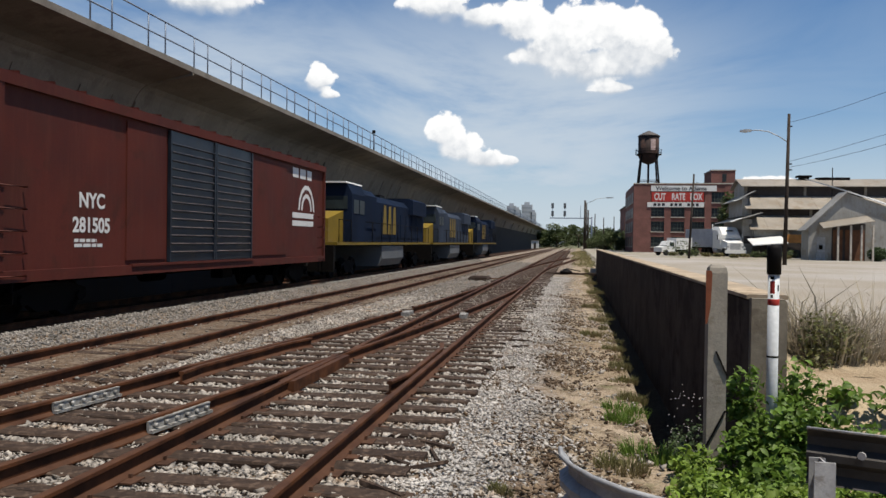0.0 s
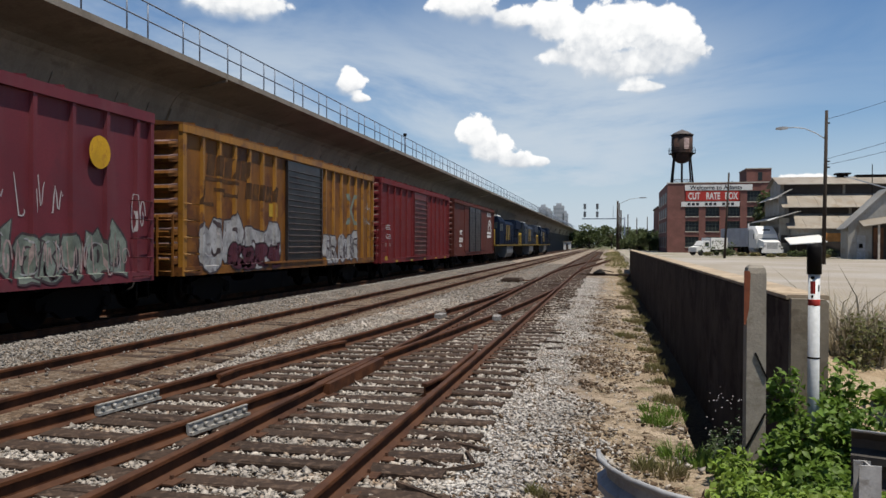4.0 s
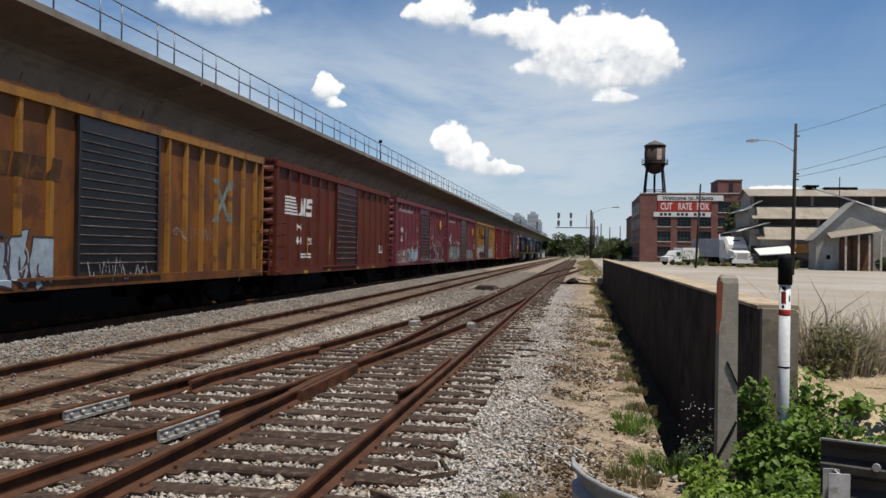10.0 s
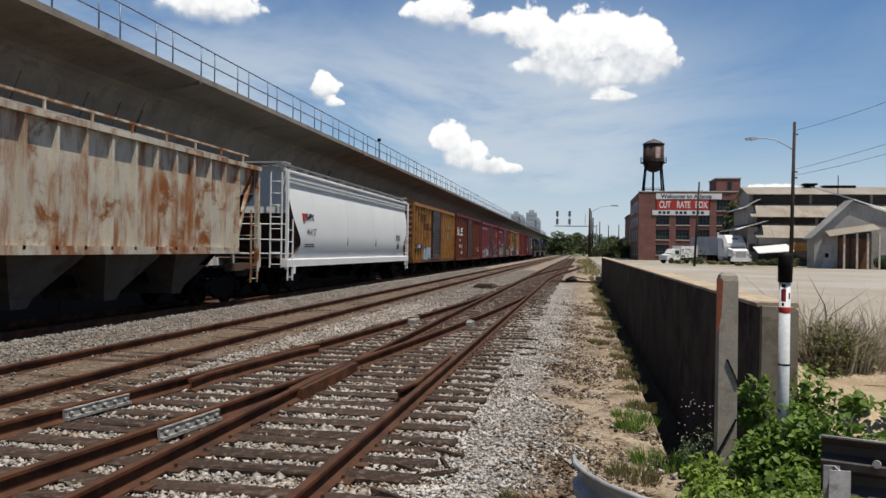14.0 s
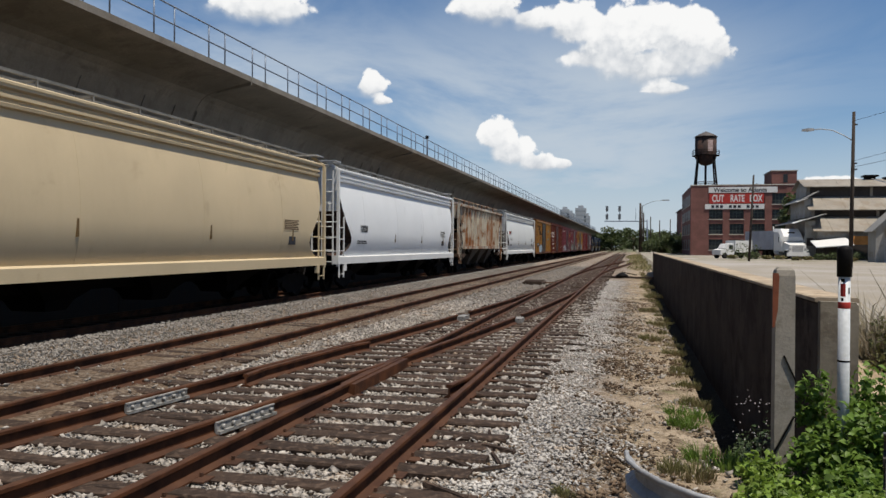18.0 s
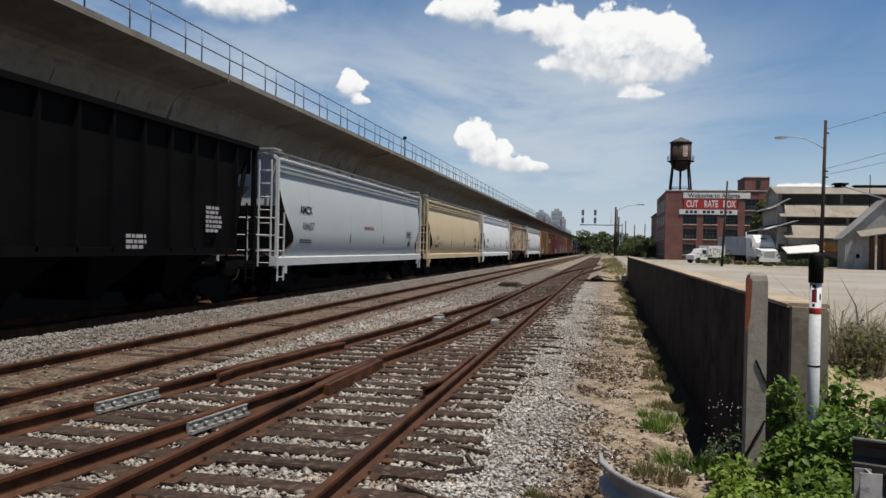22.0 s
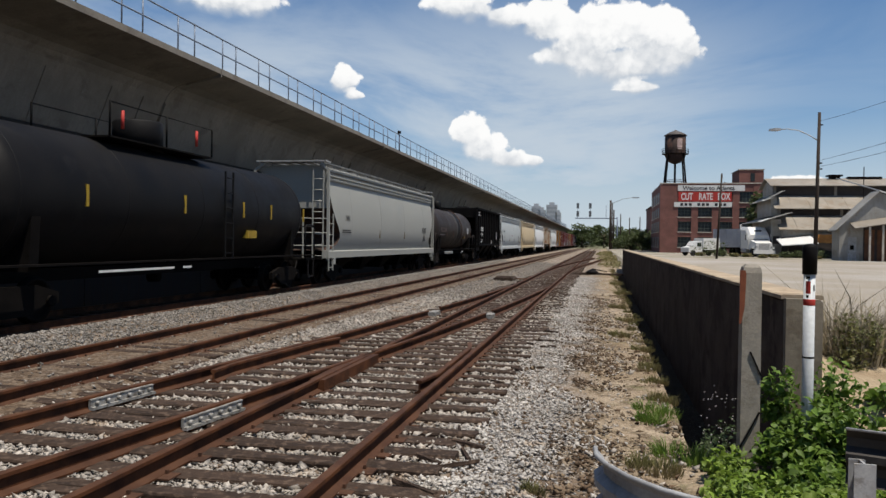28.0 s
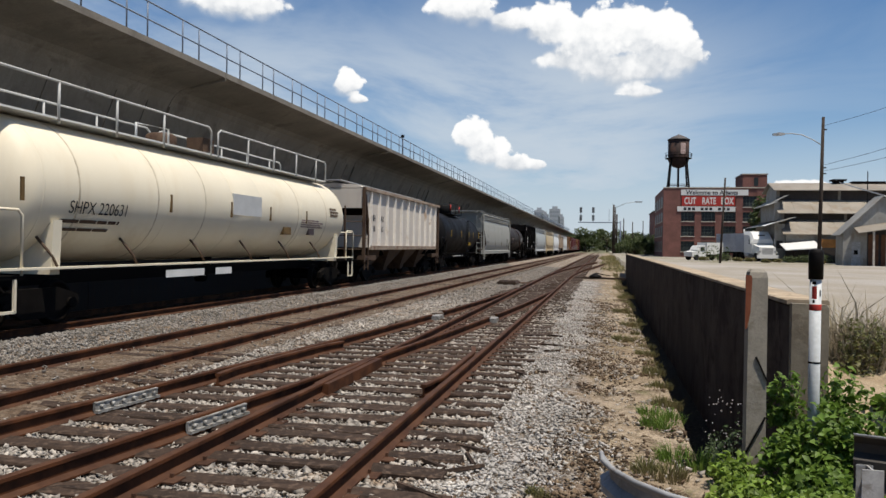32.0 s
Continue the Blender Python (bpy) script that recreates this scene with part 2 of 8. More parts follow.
CAPC = mat("pale_cap_concrete", (0.33, 0.265, 0.19), 0.9, 0, 0.25, 1.5, 25, 0.3, (0.22, 0.165, 0.11), 0.4)
PLATE = mat("rusty_tie_plate", (0.065, 0.032, 0.019), 0.85, 0.1, 0.4, 5, 40, 0.2)
JOINT = mat("pale_painted_joint_bar", (0.27, 0.265, 0.25), 0.6, 0.2, 0.3, 8, 60, 0.2, (0.09, 0.075, 0.06), 0.4)
# concrete set near-black so that its colour carries the shade below the deck
DARKWALL = mat("shade_dark_under_wall", (0.0325, 0.031, 0.03), 0.9, 0, 0.2, 0.4, 12, 0.2, (0.03, 0.0285, 0.027), 0.4, 0.3)


def leaf_mat(name, color, warm):
    m = bpy.data.materials.new(name)
    m.use_nodes = True
    n = Nodes(m.node_tree)
    rv = n.add("ShaderNodeNewGeometry").outputs["Random Per Island"]
    co = n.add("ShaderNodeTexCoord").outputs["Object"]
    col = n.mix(rv, c4([c * 0.55 for c in color]), c4([c * 1.35 for c in color]))
    col = n.mix(n.ramp(n.noise(co, 1.6, 4.0), 0.4, 0.7), col, c4(warm))
    b = n.add("ShaderNodeBsdfPrincipled", {"Base Color": col, "Roughness": 0.55, "Specular IOR Level": 0.35})
    tr = n.add("ShaderNodeBsdfTranslucent", {"Color": col})
    mx = n.add("ShaderNodeMixShader", {0: 0.4, 1: b.outputs[0], 2: tr.outputs[0]})
    n.t.links.new(mx.outputs[0], n.add("ShaderNodeOutputMaterial").inputs[0])
    return m


LEAF = leaf_mat("green_weed_leaf", (0.105, 0.178, 0.028), (0.14, 0.215, 0.04))
LEAF_LT = leaf_mat("bright_weed_leaf", (0.155, 0.235, 0.035), (0.20, 0.27, 0.05))
LEAF_MID = leaf_mat("hazy_bush_leaf", (0.062, 0.085, 0.032), (0.09, 0.11, 0.042))
LEAF_DK = leaf_mat("dark_tree_leaf", (0.05, 0.078, 0.032), (0.065, 0.095, 0.04))
LEAF_DRY = leaf_mat("dry_weed_leaf", (0.13, 0.125, 0.045), (0.19, 0.15, 0.075))

# ---------------------------------------------------------------- builders


class Shape:
    """Collects faces for one mesh."""

    def __init__(self):
        self.v, self.f, self.s = [], [], []

    def face(self, pts, smooth=False):
        i = len(self.v)
        self.v += [tuple(p) for p in pts]
        self.f.append(tuple(range(i, i + len(pts))))
        self.s.append(smooth)

    def poly(self, verts, faces, smooth=False):
        i = len(self.v)
        self.v += [tuple(p) for p in verts]
        for q in faces:
            self.f.append(tuple(k + i for k in q))
            self.s.append(smooth)
        return self

    def box(self, x0, x1, y0, y1, z0, z1):
        v = [(x, y, z) for x in (x0, x1) for y in (y0, y1) for z in (z0, z1)]
        return self.poly(v, [(0, 1, 3, 2), (4, 6, 7, 5), (0, 4, 5, 1), (2, 3, 7, 6), (0, 2, 6, 4), (1, 5, 7, 3)])

    def beam(self, a, b, w, h=None, up=(0, 0, 1)):
        """A bar of section w by h from a to b."""
        a, b, h = Vector(a), Vector(b), h or w
        d = (b - a).normalized()
        u = Vector(up)
        if abs(d.dot(u)) > 0.97:
            u = Vector((0, 1, 0))
        s = d.cross(u).normalized() * w / 2
        t = s.cross(d).normalized() * h / 2
        v = [p + s * i + t * j for p in (a, b) for i, j in ((-1, -1), (1, -1), (1, 1), (-1, 1))]
        return self.poly(v, [(0, 1, 2, 3), (7, 6, 5, 4), (0, 4, 5, 1), (1, 5, 6, 2), (2, 6, 7, 3), (3, 7, 4, 0)])

    def rod(self, a, b, r, n=8, r2=None):
        """A round bar from a to b."""
        a, b, r2 = Vector(a), Vector(b), r if r2 is None else r2
        d = (b - a).normalized()
        u = Vector((0, 0, 1)) if abs(d.z) < 0.9 else Vector((1, 0, 0))
        s = d.cross(u).normalized()
        t = s.cross(d)
        ring = [(math.cos(6.28319 * k / n), math.sin(6.28319 * k / n)) for k in range(n)]
        v = [a + (s * c + t * q) * r for c, q in ring] + [b + (s * c + t * q) * r2 for c, q in ring]
        self.poly(v, [(k, (k + 1) % n, n + (k + 1) % n, n + k) for k in range(n)], True)
        i = len(self.v) - 2 * n
        self.f += [tuple(range(i + n - 1, i - 1, -1)), tuple(range(i + n, i + 2 * n))]
        self.s += [False, False]
        return self

    def pipe(self, pts, r, n=6):
        """A round bar bent along a line of points, in one skin."""
        pts, rings, s = [Vector(q) for q in pts], [], None
        for k, q in enumerate(pts):
            a, b = pts[max(0, k - 1)], pts[min(len(pts) - 1, k + 1)]
            d = ((q - a).normalized() + (b - q).normalized()).normalized()
            if s is None:
                s = d.cross(Vector((0, 0, 1)) if abs(d.z) < 0.9 else Vector((1, 0, 0)))
            s = (s - d * s.dot(d)).normalized()
            t = d.cross(s)
            rings.append([q + (s * math.cos(6.28319 * i / n) + t * math.sin(6.28319 * i / n)) * r for i in range(n)])
        return self.loft(rings)

    def prism(self, prof, y0, y1, flip=False):
        """A closed outline in x, z carried along y."""
        n = len(prof)
        v = [(x, y0, z) for x, z in prof] + [(x, y1, z) for x, z in prof]
        return self.poly(v, [(k, (k + 1) % n, n + (k + 1) % n, n + k) for k in range(n)] + [tuple(range(n))[::-1], tuple(range(n, 2 * n))])

    def loft(self, rings, smooth=True, caps=True):
        """Skins a list of closed rings with equal counts."""
        n = len(rings[0])
        v = [p for r in rings for p in r]
        f = [(j * n + k, j * n + (k + 1) % n, (j + 1) * n + (k + 1) % n, (j + 1) * n + k) for j in range(len(rings) - 1) for k in range(n)]
        i = len(self.v)
        self.poly(v, f, smooth)
        if caps:
            self.f += [tuple(range(i + n - 1, i - 1, -1)), tuple(range(i + (len(rings) - 1) * n, i + len(rings) * n))]
            self.s += [False, False]
        return self

    def lathe(self, c, prof, n=20, axis="z"):
        """Turns an outline of radius and height round an axis through c."""
        rings = []
        for r, h in prof:
            ring = []
            for k in range(n):
                a = 6.28319 * k / n
                p, q = r * math.cos(a), r * math.sin(a)
                ring.append((c[0] + p, c[1] + q, c[2] + h) if axis == "z" else (c[0] + p, c[1] + h, c[2] + q) if axis == "y" else (c[0] + h, c[1] + p, c[2] + q))
            rings.append(ring)
        return self.loft(rings)

    def mesh(self, name):
        me = bpy.data.meshes.new(name)
        me.from_pydata(self.v, [], self.f)
        me.polygons.foreach_set("use_smooth", self.s)
        bm = bmesh.new()
        bm.from_mesh(me)
        bmesh.ops.recalc_face_normals(bm, faces=bm.faces)
        bm.to_mesh(me)
        bm.free()
        me.update()
        return me


def part(name, shape, material, parent=None, label="", sharp=40):
    me = shape if isinstance(shape, bpy.types.Mesh) else shape.mesh(name)
    if not me.materials:
        me.materials.append(material)
    ob = new(name, me)
    if parent:
        ob.parent = parent
    if label:
        tagged(ob, label)
    return ob


def thing(name, label, category, at=(0, 0, 0), group="", kind="", turn=0.0):
    ob = new(name)
    ob.empty_display_size = 0.3
    ob.matrix_basis = pose(*at, 0, 0, turn)
    return tagged(ob, label, category, group, kind)


def hug(ob, width):
    """Presses lettering or bars onto a side whose half width is width(z)."""
    for v in ob.data.vertices:
        v.co.x = width(v.co.z) + 0.014
    return ob


def words(text, size, material, parent, m, name="lettering", bold=0.0, squeeze=1.0, align="CENTER"):
    """Flat letters in the local x, y plane of the pose m."""
    cu = bpy.data.curves.new("letters", "FONT")
    cu.body, cu.size, cu.align_x, cu.align_y, cu.extrude, cu.offset = text, size, align, "CENTER", 0.002, 0.0 if set(text) & set("69") else bold
    tmp = bpy.data.objects.new("letters", cu)
    scene.collection.objects.link(tmp)
    bpy.context.view_layer.update()
    me = bpy.data.meshes.new_from_object(tmp.evaluated_get(bpy.context.evaluated_depsgraph_get()))
    bpy.data.objects.remove(tmp)
    bpy.data.curves.remove(cu)
    me.transform(m @ Matrix.Diagonal((squeeze, 1, 1, 1)))
    me.materials.clear()
    return part(name, me, material, parent)

# ---------------------------------------------------------------- ground
TRAIN_X, WEST_X, MAIN_X = -11.75, -7.28, -2.725


def lerp(a, b, t):
    t = min(1.0, max(0.0, t))
    return a + (b - a) * t


def ground_z(x, y):
    """Rail heads lie at 0; the lot behind the wall is raised."""
    base = -0.215
    if -9.2 <= x < -8.5:
        base = lerp(-0.215, 0.02, (-8.5 - x) / 0.7)
    if x < -9.2:
        base = 0.02 if x > -9.65 else lerp(0.02, -0.36, (-9.65 - x) / 0.35) if x > -10.2 else -0.30
        if x < -13.0 and y < 240:
            # added drop under the viaduct's edge that hides a sunlit strip behind the train
            base = lerp(-0.30, -1.4, (-13.0 - x) / 1.0)
    if y < 7.25:
        if x > 1.2:
            base = lerp(base, 0.40, (x - 1.3) / 1.9)
    elif x > 0.87 and x < 1.8 and y < 62:
        # ditch at the foot of the wall
        base = lerp(-0.215, -1.05, (x - 0.87) / 0.10)
    elif x > 1.7:
        # soil banked behind the wall
        base = lerp(0.44, lerp(1.23, 0.44, (x - 2.2) / 0.45), (y - 8.6) / 3.0) if y < 62 else 0.44
    if -8.5 <= x < -6.0:
        # fines bury the middle track almost to the tops of its ties
        base = lerp(-0.215, -0.152, min(x + 8.5, -6.0 - x) / 0.25)
    if -6.2 < x < -5.0 and y > 12:
        base += 0.03
    if x > 300 or x < -60:
        base = 0.4
    return base


def ground_material():
    m = bpy.data.materials.new("ground")
    m.use_nodes = True
    n = Nodes(m.node_tree)
    co = n.add("ShaderNodeTexCoord").outputs["Object"]
    xyz = n.add("ShaderNodeSeparateXYZ", {0: co})
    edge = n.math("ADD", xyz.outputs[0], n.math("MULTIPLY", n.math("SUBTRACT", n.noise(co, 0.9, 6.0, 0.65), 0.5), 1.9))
    big = n.noise(co, 0.35, 6.0, 0.62, 0.3)
    mid = n.noise(co, 2.6, 6.0, 0.68, 0.4)
    fine = n.noise(co, 34.0, 4.0, 0.7)
    cell = n.add("ShaderNodeTexVoronoi", {"Vector": co, "Scale": 24.0})
    tone = n.add("ShaderNodeSeparateColor", {0: cell.outputs["Color"]}).outputs[0]
    stone = n.mix(n.ramp(tone, 0.0, 1.0), (0.11, 0.088, 0.068, 1), (0.30, 0.27, 0.235, 1))
    stone = n.mix(n.ramp(mid, 0.40, 0.66), stone, (0.155, 0.108, 0.072, 1))
    brown = n.mix(n.ramp(tone, 0.2, 1.0), (0.05, 0.032, 0.02, 1), (0.14, 0.10, 0.067, 1))
    inw = n.math("MULTIPLY", n.ramp(xyz.outputs[0], -8.9, -8.4), n.ramp(xyz.outputs[0], -5.6, -6.1))
    stone = n.mix(n.math("MULTIPLY", inw, 0.75), stone, brown)
    # shade under the train put into the ballast colour as near-black
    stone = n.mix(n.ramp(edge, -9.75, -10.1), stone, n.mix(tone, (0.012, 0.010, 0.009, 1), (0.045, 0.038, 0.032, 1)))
    sand = n.mix(n.ramp(big, 0.35, 0.65), (0.21, 0.158, 0.103, 1), (0.33, 0.27, 0.20, 1))
    sand = n.mix(n.ramp(mid, 0.50, 0.64, 0.0, 0.85), sand, (0.095, 0.068, 0.042, 1))
    sand = n.mix(n.ramp(n.noise(co, 1.3, 6.0, 0.7, 0.6), 0.55, 0.68, 0.0, 0.7), sand, (0.12, 0.115, 0.055, 1))
    sand = n.mix(n.ramp(tone, 0.0, 0.35, 0.55, 0.0), sand, (0.07, 0.05, 0.032, 1))
    sand = n.mix(n.ramp(fine, 0.55, 0.75, 0.0, 0.6), sand, (0.38, 0.345, 0.30, 1))
    lot = n.mix(n.ramp(n.noise(co, 0.09, 6.0, 0.6, 0.5), 0.35, 0.65), (0.255, 0.225, 0.183, 1), (0.315, 0.295, 0.27, 1))
    lot = n.mix(n.ramp(n.noise(co, 1.1, 6.0, 0.7), 0.5, 0.75, 0.0, 0.4), lot, (0.25, 0.215, 0.17, 1))
    near = n.ramp(n.math("ADD", xyz.outputs[1], n.math("MULTIPLY", mid, 3.0)), 14.0, 11.0)
    lot = n.mix(n.math("MULTIPLY", near, 0.85), lot, n.mix(n.ramp(n.noise(co, 1.8, 5.0, 0.65), 0.35, 0.7), (0.36, 0.285, 0.185, 1), (0.25, 0.18, 0.105, 1)))
    weedy = n.math("MULTIPLY", n.ramp(xyz.outputs[1], 66.0, 84.0), n.ramp(n.noise(co, 0.22, 5.0, 0.65), 0.46, 0.60))
    lot = n.mix(n.math("MULTIPLY", weedy, 0.8), lot, (0.13, 0.125, 0.06, 1))
    col = n.mix(n.ramp(edge, -0.45, 0.15), stone, sand)
    brink = n.math("ADD", xyz.outputs[0], n.math("MULTIPLY", n.math("SUBTRACT", mid, 0.5), 1.4))
    col = n.mix(n.ramp(brink, 1.3, 1.9), col, lot)
    col = n.mix(n.ramp(xyz.outputs[1], 230.0, 330.0, 0.0, 0.8), col, (0.11, 0.125, 0.07, 1))
    # ditch shade painted in: ground colour turns near-black with depth
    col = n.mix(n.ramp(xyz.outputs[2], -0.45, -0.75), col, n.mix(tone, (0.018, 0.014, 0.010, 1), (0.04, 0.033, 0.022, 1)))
    b = n.add("ShaderNodeBsdfPrincipled", {"Base Color": col, "Roughness": 0.92, "Specular IOR Level": 0.15})
    h = n.math("ADD", n.math("MULTIPLY", cell.outputs["Distance"], -1.0), n.math("ADD", n.math("MULTIPLY", fine, 0.7), n.math("MULTIPLY", mid, 1.2)))
    n.put(b.inputs["Normal"], n.add("ShaderNodeBump", {"Height": h, "Strength": 0.7, "Distance": 0.035}).outputs[0])
    n.t.links.new(b.outputs[0], n.add("ShaderNodeOutputMaterial").inputs[0])
    return m


GROUND = ground_material()
gx = sorted([-14.0, -13.0, 0.86, 0.9, 0.95, 1.55, 1.7, 1.79, 1.83, 2.1, 2.3, 2.5] + [-3000, -600, -120, -60, -40, -25, -15, -12.5] + [-11 + 0.2 * k for k in range(80)] + [5, 5.5, 6, 7, 9, 12, 20, 40, 80, 160, 300, 900, 3000])
gy = [-3000, -800, -330, -120, -40, -10, 0] + [1 + 0.33 * k for k in range(70)] + [24.3 + 1.2 * k for k in range(30)] + [62, 70, 80, 100, 130, 170, 230, 330, 500, 900, 3000]
gs = Shape()
gs.poly([(x, y, ground_z(x, y) + (1.0 if x > -0.6 else 0.35) * (0.05 * noise.noise((x * 0.9, y * 0.7, 3.0)) + 0.03 * noise.noise((x * 2.6, y * 2.1, 7.0)) if -12 < x < 9 and -3 < y < 60 else 0)) for y in gy for x in gx],
        [(j * len(gx) + i, j * len(gx) + i + 1, (j + 1) * len(gx) + i + 1, (j + 1) * len(gx) + i) for j in range(len(gy) - 1) for i in range(len(gx) - 1)], True)
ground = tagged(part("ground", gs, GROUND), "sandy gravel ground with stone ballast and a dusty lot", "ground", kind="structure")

# ---------------------------------------------------------------- tracks
RAIL_PROF = [(-0.07, -0.17), (0.07, -0.17), (0.07, -0.155), (0.012, -0.13), (0.012, -0.05), (0.036, -0.035), (0.036, -0.006), (0.028, 0.0),
             (-0.028, 0.0), (-0.036, -0.006), (-0.036, -0.035), (-0.012, -0.05), (-0.012, -0.13), (-0.07, -0.155)]


def rail_along(pts):
    s = Shape()
    rings = []
    for k, (x, y) in enumerate(pts):
        a, b = pts[max(0, k - 1)], pts[min(len(pts) - 1, k + 1)]
        d = Vector((b[0] - a[0], b[1] - a[1], 0)).normalized()
        rings.append([(x + d.y * u, y - d.x * u, w) for u, w in RAIL_PROF])
    s.loft(rings, False)
    return s


def turnout(y):
    """How far the branch lies left of the main track at y."""
    d = max(0.0, 33.0 - y)
    return -(0.03 * d + 0.00185 * d * d) if y > 2 else -(0.03 * 31 + 0.00185 * 961 + (2 - y) * 0.145)


def spur(y):
    d = max(0.0, y - 46.0)
    return 0.0016 * d * d if y < 66 else 0.64 + (y - 66) * 0.064


def tie_mesh(length, seed):
    rng = random.Random(seed)
    s = Shape()
    w, h = 0.115, 0.17
    n = 5
    rings = []
    for k in range(n):
        x = -length / 2 + length * k / (n - 1)
        j = [rng.uniform(-0.012, 0.012) for _ in range(6)]
        rings.append([(x, -w + j[0], -h), (x, w + j[1], -h), (x, w + j[2], -0.012), (x, w - 0.016, j[4]), (x, -w + 0.016, j[5]), (x, -w + j[3], -0.012)])
    s.loft(rings, False)
    me = s.mesh("tie")
    me.materials.append(TIE)
    return me


TIE_MESHES = [tie_mesh(2.6 + 0.05 * k, k) for k in range(7)]
LONG_MESHES = {L: tie_mesh(L, 40 + k) for k, L in enumerate((3.0, 3.4, 3.8, 4.2, 4.6, 5.0, 5.4))}
track_rng = random.Random(11)


def lay_ties(track, centre, y0, y1, far, skip=None, side=0.0):
    """Single ties near the camera, the rest joined."""
    y = y0
    rest = Shape()
    box = TIE_MESHES[0]
    while y < y1:
        c = centre(y)
        if not (skip and skip(y)):
            m = pose(c + side + track_rng.uniform(-0.08, 0.08), y + track_rng.uniform(-0.05, 0.05), -0.155 + track_rng.uniform(-0.012, 0.006), 0, 0, track_rng.uniform(-2.2, 2.2))
            if 1 < y < far:
                ob = new("tie", TIE_MESHES[track_rng.randrange(7)])
                ob.parent = track
                ob.matrix_basis = m
            else:
                rest.poly([m @ v.co for v in box.vertices], [tuple(p.vertices) for p in box.polygons])
        y += 0.52
    if rest.v:
        tagged(part("far_ties", rest, TIE, track), kind="stuff")


def track(name, label, offsets, y0, y1, centre, far, skip=None, step=None):
    t = thing(name, label, "railway track", kind="structure")
    for o in offsets:
        ys = [y0, y1] if step is None else [y0 + (y1 - y0) * k / step for k in range(step + 1)]
        part("rail", rail_along([(centre(y) + o, y) for y in ys]), RAIL, t)
    lay_ties(t, centre, max(y0, -40), min(y1, 200), far, skip, 0.12 if name == "main_track" else 0.0)
    return t


G = 0.745
main_track = track("main_track", "rusty near railway track on old wooden ties in pale ballast", (-G, G), -330, 700, lambda y: MAIN_X, 45, lambda y: 7.5 < y < 33)
track("middle_track", "rusty middle railway track with ties sunk in brown ballast", (-G, G), -330, 700, lambda y: WEST_X, 40)
train_track = track("train_track", "railway track under the freight train", (-G, G), -330, 700, lambda y: TRAIN_X, 0)
branch = thing("branch_track", "diverging turnout track with rusty rails joining the near track", "railway track", kind="structure")
# the lead rails stop short of the switch rails
for o, stop, start in ((-G, 19.0, 20.1), (G, 18.9, 19.7)):
    ys = [-60 + 62 * k / 6 for k in range(6)] + [2 + (stop - 2) * k / 14 for k in range(15)]
    part("rail", rail_along([(MAIN_X + turnout(y) + o, y) for y in ys]), RAIL, branch)
    part("switch_rail", rail_along([(MAIN_X + turnout(y) + o, y) for y in [start + (32.5 - start) * k / 12 for k in range(13)]]), RAIL, branch)
lay_ties(branch, lambda y: MAIN_X + turnout(y), -40, 7.6, 30)
y = 7.6
while y < 33:
    left, right = MAIN_X + turnout(y) - 1.3, MAIN_X + 1.52 + track_rng.uniform(-0.12, 0.1)
    L = min(LONG_MESHES, key=lambda a: abs(a - (right - left)))
    ob = new("tie", LONG_MESHES[L])
    ob.parent = branch
    ob.matrix_basis = pose(right - L / 2 + track_rng.uniform(-0.08, 0.08), y, -0.155 + track_rng.uniform(-0.012, 0.006), 0, 0, track_rng.uniform(-1.5, 1.5))
    y += 0.54
side_spur = thing("spur_track", "rusty spur track curving away from the near track", "railway track", kind="structure")
for o in (-G, G):
    part("rail", rail_along([(MAIN_X + spur(y) + o, y) for y in [46 + 4 * k for k in range(14)]]), RAIL, side_spur)

# ---------------------------------------------------------------- viaduct
VX = -14.5
viaduct = thing("viaduct", "long grey concrete railway viaduct with a box girder and steel railings", "viaduct", (VX, 0, 0), kind="structure")
JOINT0, SPAN = 27.7, 23.0
deck = [(0.0, 8.07), (0.0, 8.28), (-0.35, 8.28), (-0.35, 8.05), (-9.65, 8.05), (-9.65, 8.28), (-10, 8.28), (-10, 8.03), (-7.85, 7.72), (-6.85, 5.3), (-3.15, 5.3), (-2.46, 6.95), (-2.33, 7.22), (-2.16, 7.45), (-1.92, 7.62), (-1.55, 7.74)]
for k in range(-6, 28):
    y0, y1 = JOINT0 + SPAN * k + 0.02, JOINT0 + SPAN * (k + 1) - 0.02
    part("girder", Shape().prism(deck, y0, y1), CONCRETE, viaduct)
    # thin added bars in place of slanting dark stain streaks on the web
    streak_bars = Shape()
    for dy in (1.4, 3.3, 6.6):
        streak_bars.beam((-2.42, y1 - dy, 7.02), (-3.11, y1 - dy, 5.36), 0.06, 0.05, (0, 1, 0))
    part("web_rib", streak_bars, CONCRETE, viaduct)
    cap = Shape()
    cap.beam((-2.43, y0, 7.02), (-3.12, y0, 5.36), 0.22, 0.10, (0, 1, 0))
    cap.beam((0.0, y0, 8.01), (-1.5, y0, 7.74), 0.10, 0.05, (0, 1, 0))
    part("joint_rib", cap, CONCRETE, viaduct)
